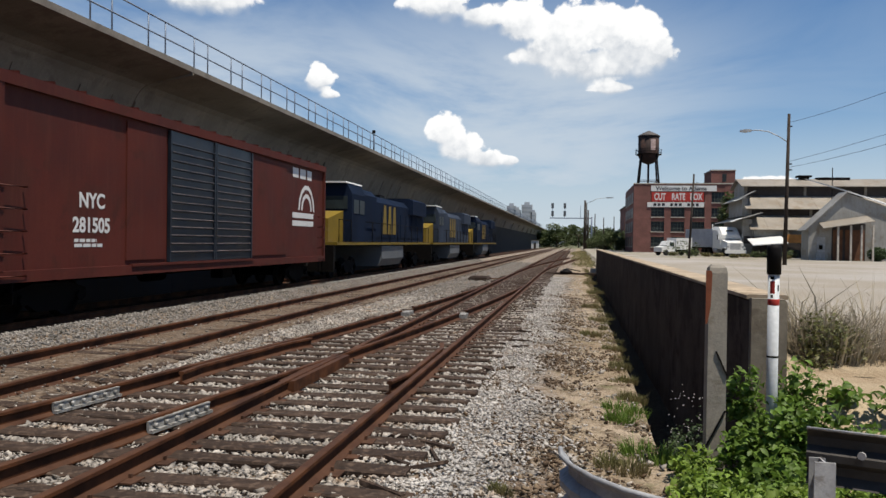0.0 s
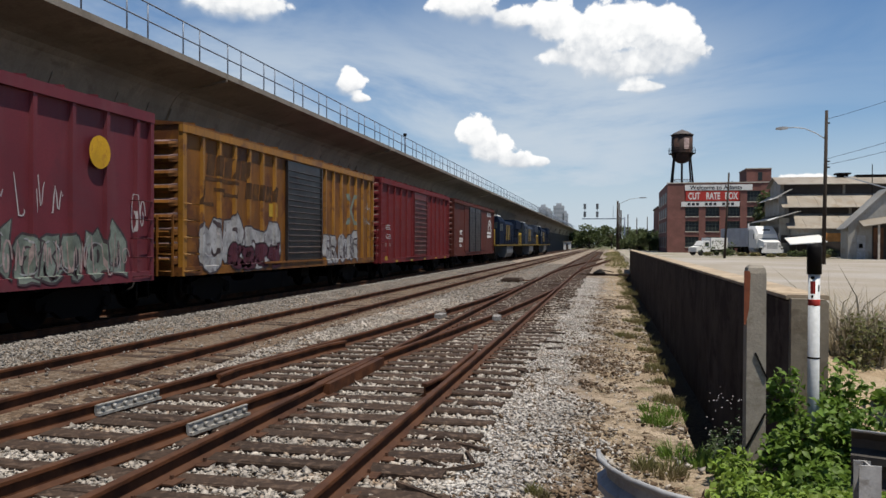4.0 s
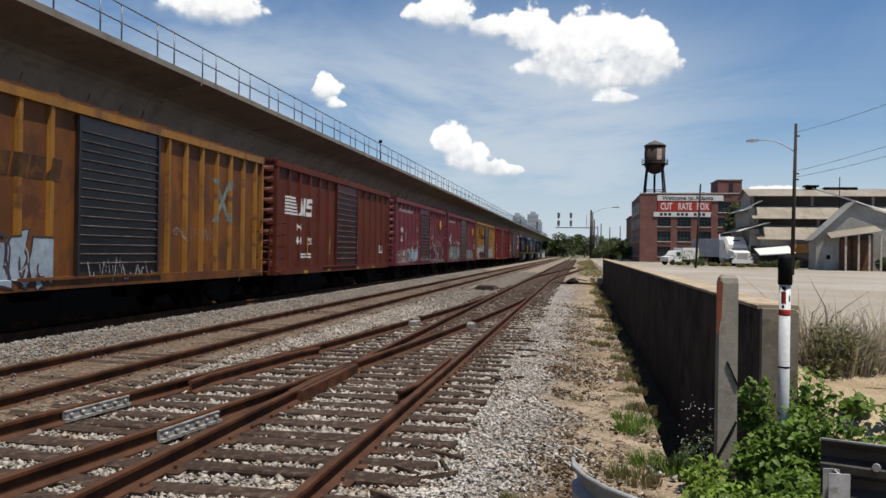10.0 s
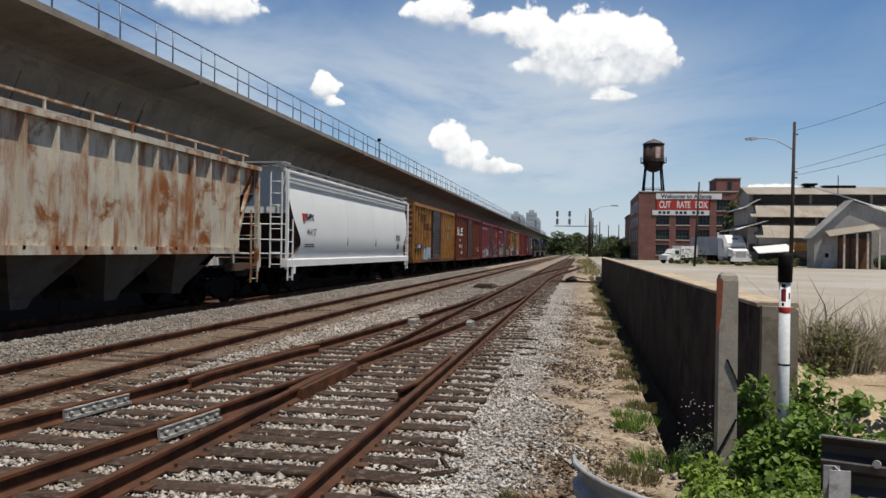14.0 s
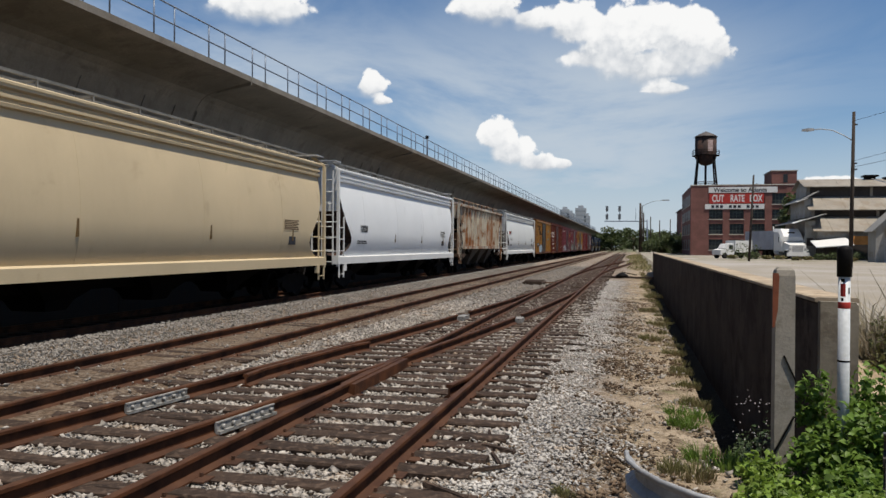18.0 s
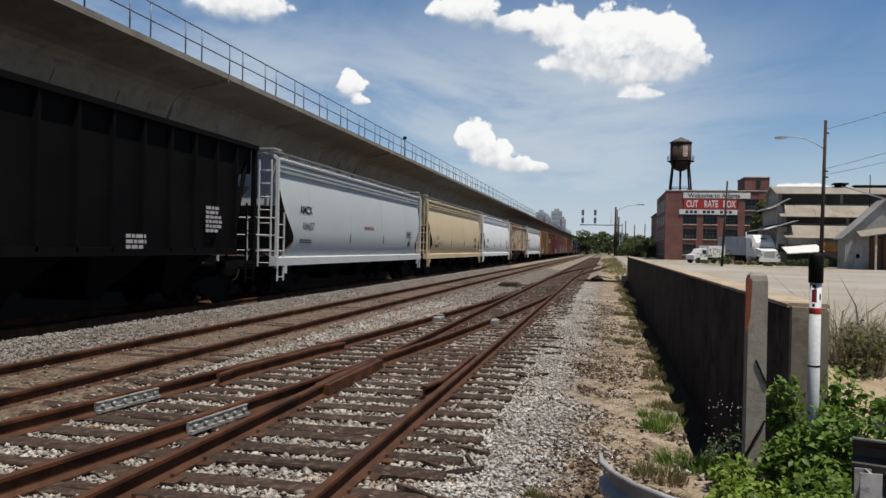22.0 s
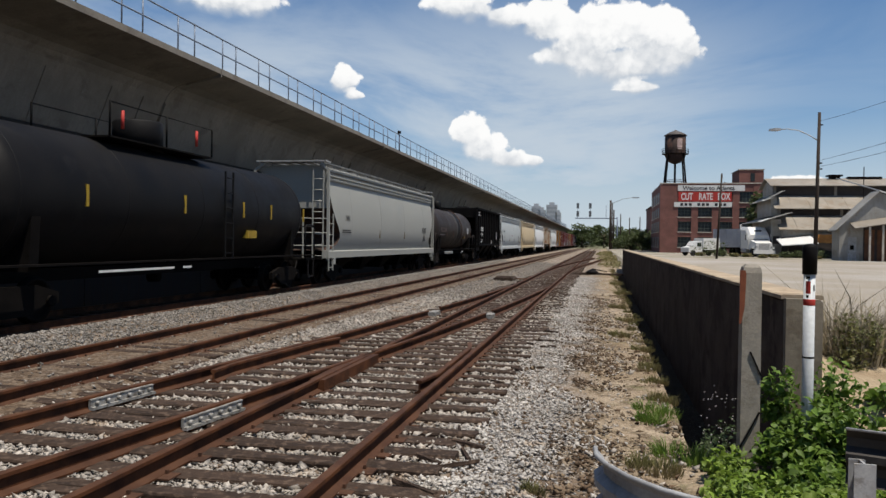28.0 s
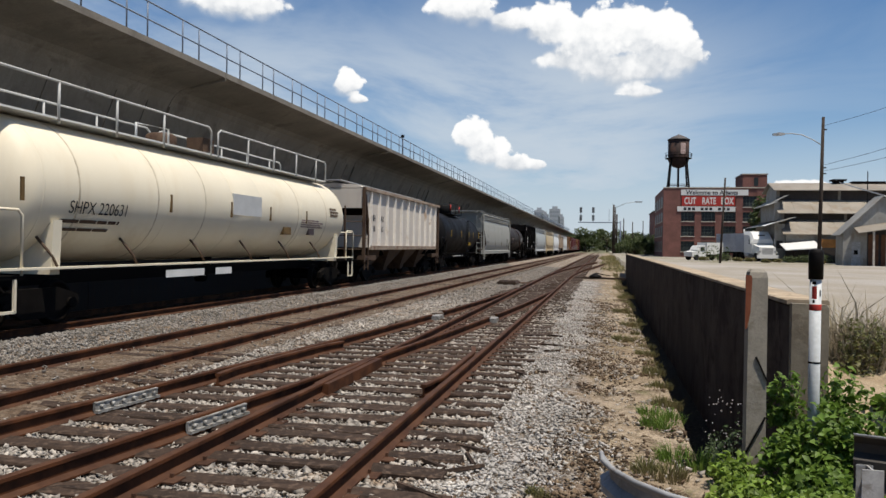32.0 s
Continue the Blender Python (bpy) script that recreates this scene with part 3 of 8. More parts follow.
for side, xr in ((0, -0.12), (1, -9.88)):
    railing = thing("railing", "blue-grey steel pipe railing on the viaduct's edge", "railing", (VX + xr, 0, 8.28))
    for z, name in ((1.20, "top_rail"), (0.62, "middle_rail")):
        part(name, Shape().rod((0, -110, z), (0, 560, z), 0.028, 6), RAILING, railing)
    post = Shape().rod((0, 0, 0), (0, 0, 1.20), 0.026, 6).box(-0.05, 0.05, -0.05, 0.05, 0, 0.02)
    pm = post.mesh("railing_post")
    pm.materials.append(RAILING)
    y = 2.0
    far = Shape()
    while y < 330:
        for yy in (y, y + 1.12):
            if yy < 150:
                ob = new("railing_post", pm)
                ob.parent, ob.location = railing, (0, yy, 0)
            else:
                far.rod((0, yy, 0), (0, yy, 1.20), 0.026, 4)
        y += 3.25
    tagged(part("far_posts", far, RAILING, railing), kind="stuff")

# ---------------------------------------------------------------- retaining wall
wall = thing("wall_east", "long stained concrete retaining wall beside the tracks, face coloured dark for its shade", "wall", kind="structure")
y, k = 7.5, 0
while y < 62:
    y1 = min(62, y + 6.0)
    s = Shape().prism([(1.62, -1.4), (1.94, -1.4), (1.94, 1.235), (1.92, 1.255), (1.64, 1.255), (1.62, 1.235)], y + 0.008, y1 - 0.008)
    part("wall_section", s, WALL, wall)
    # cap is the paler tone of the same wall, as its sunlit top
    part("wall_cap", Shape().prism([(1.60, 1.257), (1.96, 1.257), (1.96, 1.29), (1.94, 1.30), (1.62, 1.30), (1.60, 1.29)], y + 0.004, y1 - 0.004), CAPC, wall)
    y = y1
part("wall_end", Shape().loft([[(1.622, yy, -1.0), (1.93, yy, -1.0), (1.93, yy, 1.235), (1.905, yy, 1.265), (1.622, yy, 1.27)] for yy in (7.40, 7.497)], False), mat("stained_pier_concrete", (0.185, 0.16, 0.125), 0.9, 0, 0.25, 2.2, 30, 0.3, (0.125, 0.105, 0.08), 0.4), wall)

# the solid wall that carries the viaduct behind the train; colour includes the deck's shade
under = thing("wall_west", "panelled concrete wall under the viaduct, its shade put into the colour", "wall", kind="structure")
y = -320.0
while y < 500:
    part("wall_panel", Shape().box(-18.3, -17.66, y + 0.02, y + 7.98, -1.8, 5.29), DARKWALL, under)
    y += 8.0

# ---------------------------------------------------------------- train
CAR_RED = mat("oxide_red_paint", (0.072, 0.0145, 0.0095), 0.7, 0, 0.25, 0.5, 30, 0.1, (0.055, 0.014, 0.009), 0.4, 0.4, (0.085, 0.024, 0.014))
CRIMSON = mat("crimson_paint", (0.115, 0.0125, 0.014), 0.65, 0, 0.15, 0.8, 30, 0.1, (0.10, 0.015, 0.016), 0.25, 0.3, (0.075, 0.013, 0.014))
MAROON = mat("faded_maroon_paint", (0.108, 0.0165, 0.024), 0.6, 0, 0.2, 0.5, 30, 0.05, (0.085, 0.016, 0.023), 0.35, 0.3, (0.12, 0.045, 0.05), run=(0.4, 0.5, 0.1), spec=0.3)
NS_RED = mat("rust_red_paint", (0.0891, 0.0178, 0.00858), 0.65, 0, 0.25, 0.8, 30, 0.1, (0.0891, 0.0231, 0.0132), 0.4, 0.4, (0.066, 0.0198, 0.0119))
YELLOW = mat("weathered_yellow_paint", (0.155, 0.061, 0.007), 0.6, 0, 0.22, 0.45, 30, 0.05, (0.075, 0.024, 0.006), 0.5, 0.55, (0.062, 0.021, 0.006), run=(0.4, 0.5, 0.12), cover=0.05, spec=0.3)
YELLOW_B = mat("rusty_orange_paint", (0.155, 0.054, 0.007), 0.65, 0, 0.25, 0.45, 30, 0.1, (0.080, 0.027, 0.009), 0.55, 0.6, (0.06, 0.022, 0.009), run=(0.4, 0.5, 0.12), cover=0.07, spec=0.3)
# lighter copy of the yellow: the light that posts and chords catch is painted in
YELLOW_P = mat("lit_yellow_post_paint", (0.25, 0.112, 0.010), 0.55, 0, 0.2, 0.8, 30, 0.08, (0.10, 0.036, 0.010), 0.3, 0.4, (0.10, 0.04, 0.012), spec=0.4)
DOOR_DK = mat("dark_door_paint", (0.016, 0.013, 0.013), 0.42, 0.15, 0.3, 1.2, 30, 0.1, (0.035, 0.02, 0.014), 0.3, 0.3, (0.04, 0.022, 0.014), spec=0.5)
DOOR_RED = mat("glossy_red_door_paint", (0.055, 0.011, 0.008), 0.5, 0.0, 0.25, 1.0, 30, 0.08, (0.05, 0.012, 0.01), 0.35, 0.3, (0.05, 0.014, 0.01), spec=0.22)
DOOR_CRIM = mat("glossy_crimson_door_paint", (0.092, 0.011, 0.012), 0.5, 0.0, 0.2, 1.0, 30, 0.08, (0.08, 0.012, 0.014), 0.3, spec=0.22)
DOOR_MAR = mat("glossy_maroon_door_paint", (0.07, 0.011, 0.0155), 0.5, 0.0, 0.2, 1.0, 30, 0.08, (0.06, 0.014, 0.018), 0.3, spec=0.22)
ANODE = mat("ochre_side_marker", (0.12, 0.075, 0.03), 0.7, 0, 0.3, 3, 30, 0.05)
DOOR_BL = mat("blue_black_door_paint", (0.010, 0.014, 0.022), 0.42, 0.15, 0.3, 1.2, 30, 0.1, (0.02, 0.017, 0.017), 0.2, spec=0.5)
HOP_WHITE = mat("white_hopper_paint", (0.565, 0.58, 0.567), 0.55, 0, 0.05, 0.4, 420, 0.0, (0.58, 0.58, 0.56), 0.15, 0.06, (0.48, 0.46, 0.42))
HOP_PALE = mat("pale_grey_hopper_paint", (0.66, 0.675, 0.68), 0.5, 0, 0.05, 0.4, 420, 0.0, (0.54, 0.55, 0.55), 0.15, 0.06, (0.46, 0.45, 0.43))
HOP_GREY = mat("blue_grey_hopper_paint", (0.38, 0.41, 0.415), 0.55, 0, 0.05, 0.4, 420, 0.0, (0.33, 0.35, 0.36), 0.15, 0.06, (0.27, 0.28, 0.28))
HOP_TAN = mat("tan_hopper_paint", (0.50, 0.405, 0.26), 0.55, 0, 0.06, 0.4, 420, 0.0, (0.396, 0.315, 0.198), 0.15, 0.06, (0.324, 0.243, 0.144))
HOP_SILL = mat("dusty_grey_sill_paint", (0.44, 0.455, 0.455), 0.6, 0, 0.06, 0.5, 30, 0.05, (0.34, 0.34, 0.33), 0.2)
HOP_LITE = mat("light_grey_hopper_paint", (0.275, 0.277, 0.255), 0.55, 0, 0.05, 0.4, 420, 0.0, (0.26, 0.26, 0.24), 0.15, 0.06, (0.24, 0.23, 0.21))
HOP_RUST = mat("rust_streaked_paint", (0.42, 0.385, 0.31), 0.75, 0, 0.12, 0.6, 30, 0.05, (0.17, 0.062, 0.018), 0.40, 0.95, (0.20, 0.07, 0.017), run=(0.42, 0.42, 0.11), cover=0.035)
HOP_DIRT = mat("dusty_white_paint", (0.53, 0.485, 0.43), 0.65, 0, 0.06, 0.5, 420, 0.0, (0.50, 0.45, 0.39), 0.2, 0.12, (0.28, 0.2, 0.14))
HOP_POST = mat("pale_post_paint", (0.70, 0.66, 0.60), 0.65, 0, 0.08, 0.8, 30, 0.08, (0.40, 0.30, 0.22), 0.2)
SLOPE = mat("dark_slope_steel", (0.045, 0.028, 0.022), 0.8, 0, 0.3, 0.9, 30, 0.15, (0.025, 0.018, 0.015), 0.4)
DULLYEL = mat("dull_yellow_marker", (0.30, 0.20, 0.025), 0.6, 0, 0.2, 3, 30, 0.05)
RUSTFRAME = mat("rust_dusted_frame_paint", (0.30, 0.235, 0.18), 0.75, 0, 0.2, 0.8, 30, 0.1, (0.16, 0.09, 0.055), 0.4)
BROWNP = mat("brown_dirty_steel", (0.08, 0.05, 0.032), 0.75, 0, 0.25, 0.9, 30, 0.15, (0.048, 0.028, 0.02), 0.4, 0.4)
BAY_DIRT = mat("dirty_grey_bay_steel", (0.0735, 0.0648, 0.056), 0.75, 0, 0.25, 0.9, 30, 0.15, (0.0455, 0.035, 0.028), 0.4, 0.4)
CAR_BLACK = mat("black_car_paint", (0.0045, 0.0042, 0.0045), 0.8, 0, 0.3, 0.9, 30, 0.1, spec=0.05)
TANK_BROWN = mat("sooty_brown_tank_paint", (0.027, 0.021, 0.0185), 0.6, 0, 0.2, 0.7, 30, 0.02, (0.022, 0.018, 0.0165), 0.4, 0.35, (0.018, 0.015, 0.014), spec=0.2)
TANK_BLACK = mat("matt_black_tank_paint", (0.0065, 0.0062, 0.0065), 0.6, 0, 0.25, 0.7, 30, 0.05, (0.009, 0.0085, 0.0085), 0.3, spec=0.12)
TANK_WHITE = mat("cream_tank_paint", (0.67, 0.61, 0.48), 0.5, 0, 0.03, 0.3, 420, 0.0, (0.58, 0.51, 0.38), 0.2, 0.25, (0.55, 0.46, 0.32), run=(0.5, 0.5, 0.1))
LOCO_BLUE = mat("dark_blue_loco_paint", (0.008, 0.014, 0.030), 0.8, 0, 0.25, 0.8, 30, 0.08, spec=0.05)
LOCO_GREY = mat("grey_loco_paint", (0.11, 0.12, 0.13), 0.5, 0, 0.15, 0.8, 30, 0.08)
LOCO_YEL = mat("yellow_loco_paint", (0.17, 0.115, 0.016), 0.6, 0, 0.2, 0.8, 30, 0.08, (0.16, 0.11, 0.03), 0.3)
GRAF_W = mat("white_spray_paint", (0.34, 0.32, 0.325), 0.7, 0, 0.15, 3, 30, 0.0)
STENCIL = mat("faded_red_stencil", (0.22, 0.09, 0.09), 0.7, 0, 0.3, 3, 30, 0.0)
GRAF_K = mat("dark_spray_paint", (0.05, 0.038, 0.042), 0.7, 0, 0.4, 3, 30, 0.0)
DISC = mat("worn_yellow_disc_paint", (0.46, 0.26, 0.015), 0.7, 0, 0.2, 2, 30, 0.0, (0.30, 0.15, 0.02), 0.3)
FADED = mat("faded_dark_emblem_paint", (0.052, 0.026, 0.012), 0.8, 0, 0.4, 2.0, 30, 0.0, (0.095, 0.042, 0.011), 0.4)
GRAF_D = mat("dull_stencil_paint", (0.26, 0.20, 0.19), 0.7, 0, 0.35, 6, 40, 0.0)
GRAF_B = mat("pale_blue_spray_paint", (0.252, 0.308, 0.364), 0.7, 0, 0.25, 3, 30, 0.0)
GRAF_G = mat("grey_green_spray_paint", (0.136, 0.16, 0.136), 0.7, 0, 0.4, 3, 30, 0.0)
GRAF_R = mat("rusty_scraped_steel", (0.13, 0.07, 0.06), 0.85, 0, 0.5, 4, 30, 0.1)
GRAF_P = mat("purple_spray_paint", (0.06, 0.018, 0.028), 0.7, 0, 0.3, 3, 30, 0.0)

WALKWAY = mat("dull_walkway_grating", (0.15, 0.15, 0.145), 0.7, 0.2, 0.25, 2, 30, 0.1)
RX = pose(0, 0, 0, 90, 0, 90)  # flat lettering turned to stand on a side that faces +x


def side_pose(x, y, z):
    return Matrix.Translation((x, y, z)) @ RX


def wheel_mesh():
    s = Shape()
    s.lathe((0, 0, 0), [(0.08, -0.09), (0.08, -0.05), (0.36, -0.045), (0.38, -0.07), (0.49, -0.07), (0.49, -0.045), (0.46, -0.04), (0.455, 0.07), (0.38, 0.07), (0.36, 0.02), (0.12, 0.05), (0.1, 0.11), (0.0, 0.11)], 20, "x")
    me = s.mesh("wheel")
    me.materials.append(WHEEL)
    return me


WHEEL = mat("oily_wheel_steel", (0.0072, 0.0056, 0.0048), 0.7, 0.2, 0.3, 3, 30, 0.1, spec=0.05)
WHEEL_ME = wheel_mesh()


def frame_mesh():
    s = Shape()
    for sx in (-1, 1):
        a, b = sx * 0.98, sx * 1.12
        s.loft([[(x, y, z) for y, z in ((-1.15, 0.40), (-1.15, 0.62), (-0.55, 0.78), (0.55, 0.78), (1.15, 0.62), (1.15, 0.40), (0.75, 0.40), (0.42, 0.20), (-0.42, 0.20), (-0.75, 0.40))] for x in (a, b)], False)
        for k in (-0.16, 0, 0.16):
            s.rod((sx * 1.05, k, 0.22), (sx * 1.05, k, 0.55), 0.06, 8)
        for k in (-0.89, 0.89):
            s.rod((sx * 1.1, k, 0.46), (sx * 1.2, k, 0.46), 0.11, 10)
    s.box(-1.0, 1.0, -0.22, 0.22, 0.42, 0.72)
    for k in (-0.89, 0.89):
        s.rod((-0.8, k, 0.46), (0.8, k, 0.46), 0.085, 8)
    me = s.mesh("truck_frame")
    me.materials.append(UNDER)
    return me


FRAME_ME = frame_mesh()


def running_gear(car, L, inset=1.9, axles=(-0.89, 0.89)):
    for sy in (-1, 1):
        b = part("bogie", FRAME_ME, UNDER, car)
        b.location = (0, sy * (L / 2 - inset), 0)
        for ax in axles:
            for sx in (-1, 1):
                w = part("wheel", WHEEL_ME, WHEEL, b)
                w.matrix_basis = pose(sx * 0.75, ax, 0.457, 0, 0, 0 if sx > 0 else 180)
        c = Shape().box(-0.12, 0.12, sy * (L / 2 - 0.1) - 0.3, sy * (L / 2 - 0.1) + 0.3, 0.74, 0.98)
        c.box(-0.17, 0.17, sy * (L / 2 + 0.32) - 0.15, sy * (L / 2 + 0.32) + 0.15, 0.70, 1.02)
        part("coupler", c, UNDER, car)
        part("air_hose", Shape().pipe([(0.3, sy * (L / 2), 0.9), (0.32, sy * (L / 2 + 0.2), 0.62), (0.2, sy * (L / 2 + 0.4), 0.5)], 0.03), BLACK, car)


def ladder(car, x, y, z0, z1, w, material, along="y", step=0.42, name="ladder"):
    s = Shape()
    d = (0, w / 2, 0) if along == "y" else (w / 2, 0, 0)
    for k in (-1, 1):
        s.beam((x + k * d[0], y + k * d[1], z0), (x + k * d[0], y + k * d[1], z1), 0.045)
    z = z0 + 0.12
    while z < z1:
        s.rod((x - d[0], y - d[1], z), (x + d[0], y + d[1], z), 0.016, 5)
        z += step
    return part(name, s, material, car)


def bars(car, x, y, z, w, h, rows, material, seed=1, gap=0.5, name="small_print"):
    """Unreadable stencils as plain bars."""
    rng = random.Random(seed)
    s = Shape()
    for r in range(rows):
        zz = z - r * h * (1 + gap)
        yy, end = y, y + w * rng.uniform(0.7, 1.0)
        while yy < end:
            b = min(end, yy + w * rng.uniform(0.12, 0.3))
            s.face([(x, yy, zz), (x, b, zz), (x, b, zz + h), (x, yy, zz + h)])
            yy = b + h * 0.5
    return tagged(part(name, s, material, car), kind="stuff")


def ribbon(s, x, pts, width, taper=1.0):
    """A painted line through points of a side: one strip with joined corners."""
    pts, rows = [Vector(q) for q in pts], []
    for k, q in enumerate(pts):
        d = pts[min(len(pts) - 1, k + 1)] - pts[max(0, k - 1)]
        if d.length < 1e-4:
            d = Vector((0, 1))
        nn = Vector((-d.y, d.x)).normalized() * width / 2 * (taper if k in (0, len(pts) - 1) else 1.0)
        rows.append((q + nn, q - nn))
    for (a, b), (c, d) in zip(rows, rows[1:]):
        s.face([(x, b.x, b.y), (x, d.x, d.y), (x, c.x, c.y), (x, a.x, a.y)])


def arc(cy, cz, ra, rz, a0, a1, n=8):
    return [(cy + ra * math.cos(a0 + (a1 - a0) * k / n), cz + rz * math.sin(a0 + (a1 - a0) * k / n)) for k in range(n + 1)]


def tag(car, x, y, z, w, h, material, seed, strokes=8, width=0.05, wild=1.0, name="graffiti"):
    """Handwritten scrawl: a row of loops, hooks, waves and dashes."""
    rng = random.Random(seed)
    s = Shape()
    for k in range(strokes):
        cw = w / strokes
        cy, lean = y + cw * (k + 0.5) + rng.uniform(-0.1, 0.1) * cw, rng.uniform(-0.15, 0.3) * cw
        lo, hi = z + h * rng.uniform(0.0, 0.2), z + h * rng.uniform(0.7, 1.0)
        mid, r = (lo + hi) / 2, cw * rng.uniform(0.28, 0.45)
        ww = width * rng.uniform(0.6, 1.0)
        kind = rng.randrange(5)
        if kind == 0:
            ribbon(s, x, [(cy - r, hi), (cy - r * 0.2, lo)] + arc(cy + r * 0.2, lo + r * 0.5, r * 0.5, r * 0.5, 4.2, 6.9, 5), ww, 0.7)
        elif kind == 1:
            ribbon(s, x, [(cy - r + 2 * r * q / 5, (lo if q % 2 else hi) + rng.uniform(-0.2, 0.2) * h) for q in range(6)], ww, 0.7)
        elif kind == 2:
            ribbon(s, x, [(cy + r * (1 - q / 16) * math.cos(0.55 * q), mid + (hi - lo) / 2 * (1 - q / 18) * math.sin(0.55 * q)) for q in range(15)], ww, 0.7)
        elif kind == 3:
            for q in (-0.6, 0.0, 0.6):
                ribbon(s, x, [(cy + r * q + lean * 0.3, lo + rng.uniform(0, 0.3) * h), (cy + r * q * 0.8 + lean, hi - rng.uniform(0, 0.2) * h)], ww, 0.6)
        else:
            ribbon(s, x, [(cy - r + 2 * r * q / 9, mid + (hi - lo) / 2 * math.sin(q * 1.25 + k) * (1 - 0.06 * q)) for q in range(10)], ww, 0.7)
    return tagged(part(name, s, material, car, "sprayed graffiti"), kind="stuff")


def fat_tag(car, x, y, z, w, h, fill, line, seed, n=5, back=None):
    """Filled graffiti: a row of pointed, swollen signs with dark cuts, edges and pale glints."""
    rng = random.Random(seed)
    layers = [Shape(), Shape(), Shape(), Shape()]
    for k in range(n):
        lw = w / n
        cy, cz = y + lw * (k + 0.5) + rng.uniform(-0.12, 0.12) * lw, z + h * rng.uniform(0.42, 0.55)
        m, edge = 14, []
        spike, dent = rng.randrange(m), rng.randrange(m)
        lift = 0.0006 * (k % 3)
        for q in range(m):
            a = 6.28319 * q / m
            g = rng.uniform(0.82, 1.12) * (1.35 if q == spike else 0.6 if q == dent else 1.0)
            c, v = math.cos(a), math.sin(a)
            # squarish swollen outline
            e = 1.0 / max(abs(c), abs(v)) ** 0.6
            edge.append((cy + lw * 0.56 * g * c * e, max(z, cz + h * 0.46 * g * v * e)))
        for q in range(m):
            layers[1].face([(x + 0.003 + lift, cy, cz), (x + 0.003 + lift, *edge[q]), (x + 0.003 + lift, *edge[(q + 1) % m])])
        ribbon(layers[0], x + 0.005 + lift, edge + edge[:1], 0.05)
        for _ in range(2):
            a0, ra = rng.uniform(0, 6.28), lw * rng.uniform(0.1, 0.3)
            ribbon(layers[2], x + 0.007, arc(cy + rng.uniform(-0.2, 0.2) * lw, cz + rng.uniform(-0.25, 0.25) * h, ra, h * rng.uniform(0.1, 0.3), a0, a0 + rng.uniform(1.2, 3.6)), lw * rng.uniform(0.06, 0.14), 0.3)
        for _ in range(2):
            a0 = rng.uniform(0, 6.28)
            ribbon(layers[3], x + 0.009, arc(cy, cz, lw * rng.uniform(0.25, 0.5), h * rng.uniform(0.2, 0.44), a0, a0 + rng.uniform(0.8, 2.2)), 0.03, 0.5)
    for k, m in ((0, line), (1, fill), (2, line), (3, back or GRAF_W)):
        tagged(part("graffiti", layers[k], m, car, "block graffiti"), kind="stuff")


def car_root(name, label, y0, y1, category="freight car"):
    ob = thing(name, label, category, (TRAIN_X, (y0 + y1) / 2, 0), "freight train")
    CARS.append((ob, (y0 + y1) / 2))
    return ob, y1 - y0


CARS = []


BOXCARS = []
# highlight colours for ridge tops of doors and car ends
RIDGE_LIT = mat("door_ridge_highlight", (0.12, 0.095, 0.09), 0.45, 0.3, 0.4, 2.5, 30, 0.05, (0.04, 0.028, 0.025), 0.5)
END_RIDGE_LIT = mat("end_ridge_highlight", (0.13, 0.085, 0.08), 0.6, 0.1, 0.35, 2.0, 30, 0.05, (0.06, 0.03, 0.028), 0.4)


def lit_tops(ob, material):
    """Paints a paler highlight on the upward faces of ridges."""
    ob.data.materials.append(material)
    for f in ob.data.polygons:
        if abs(f.normal.z) > 0.55 and f.center.z > sum(v.co.z for v in ob.data.vertices) / len(ob.data.vertices):
            f.material_index = 1


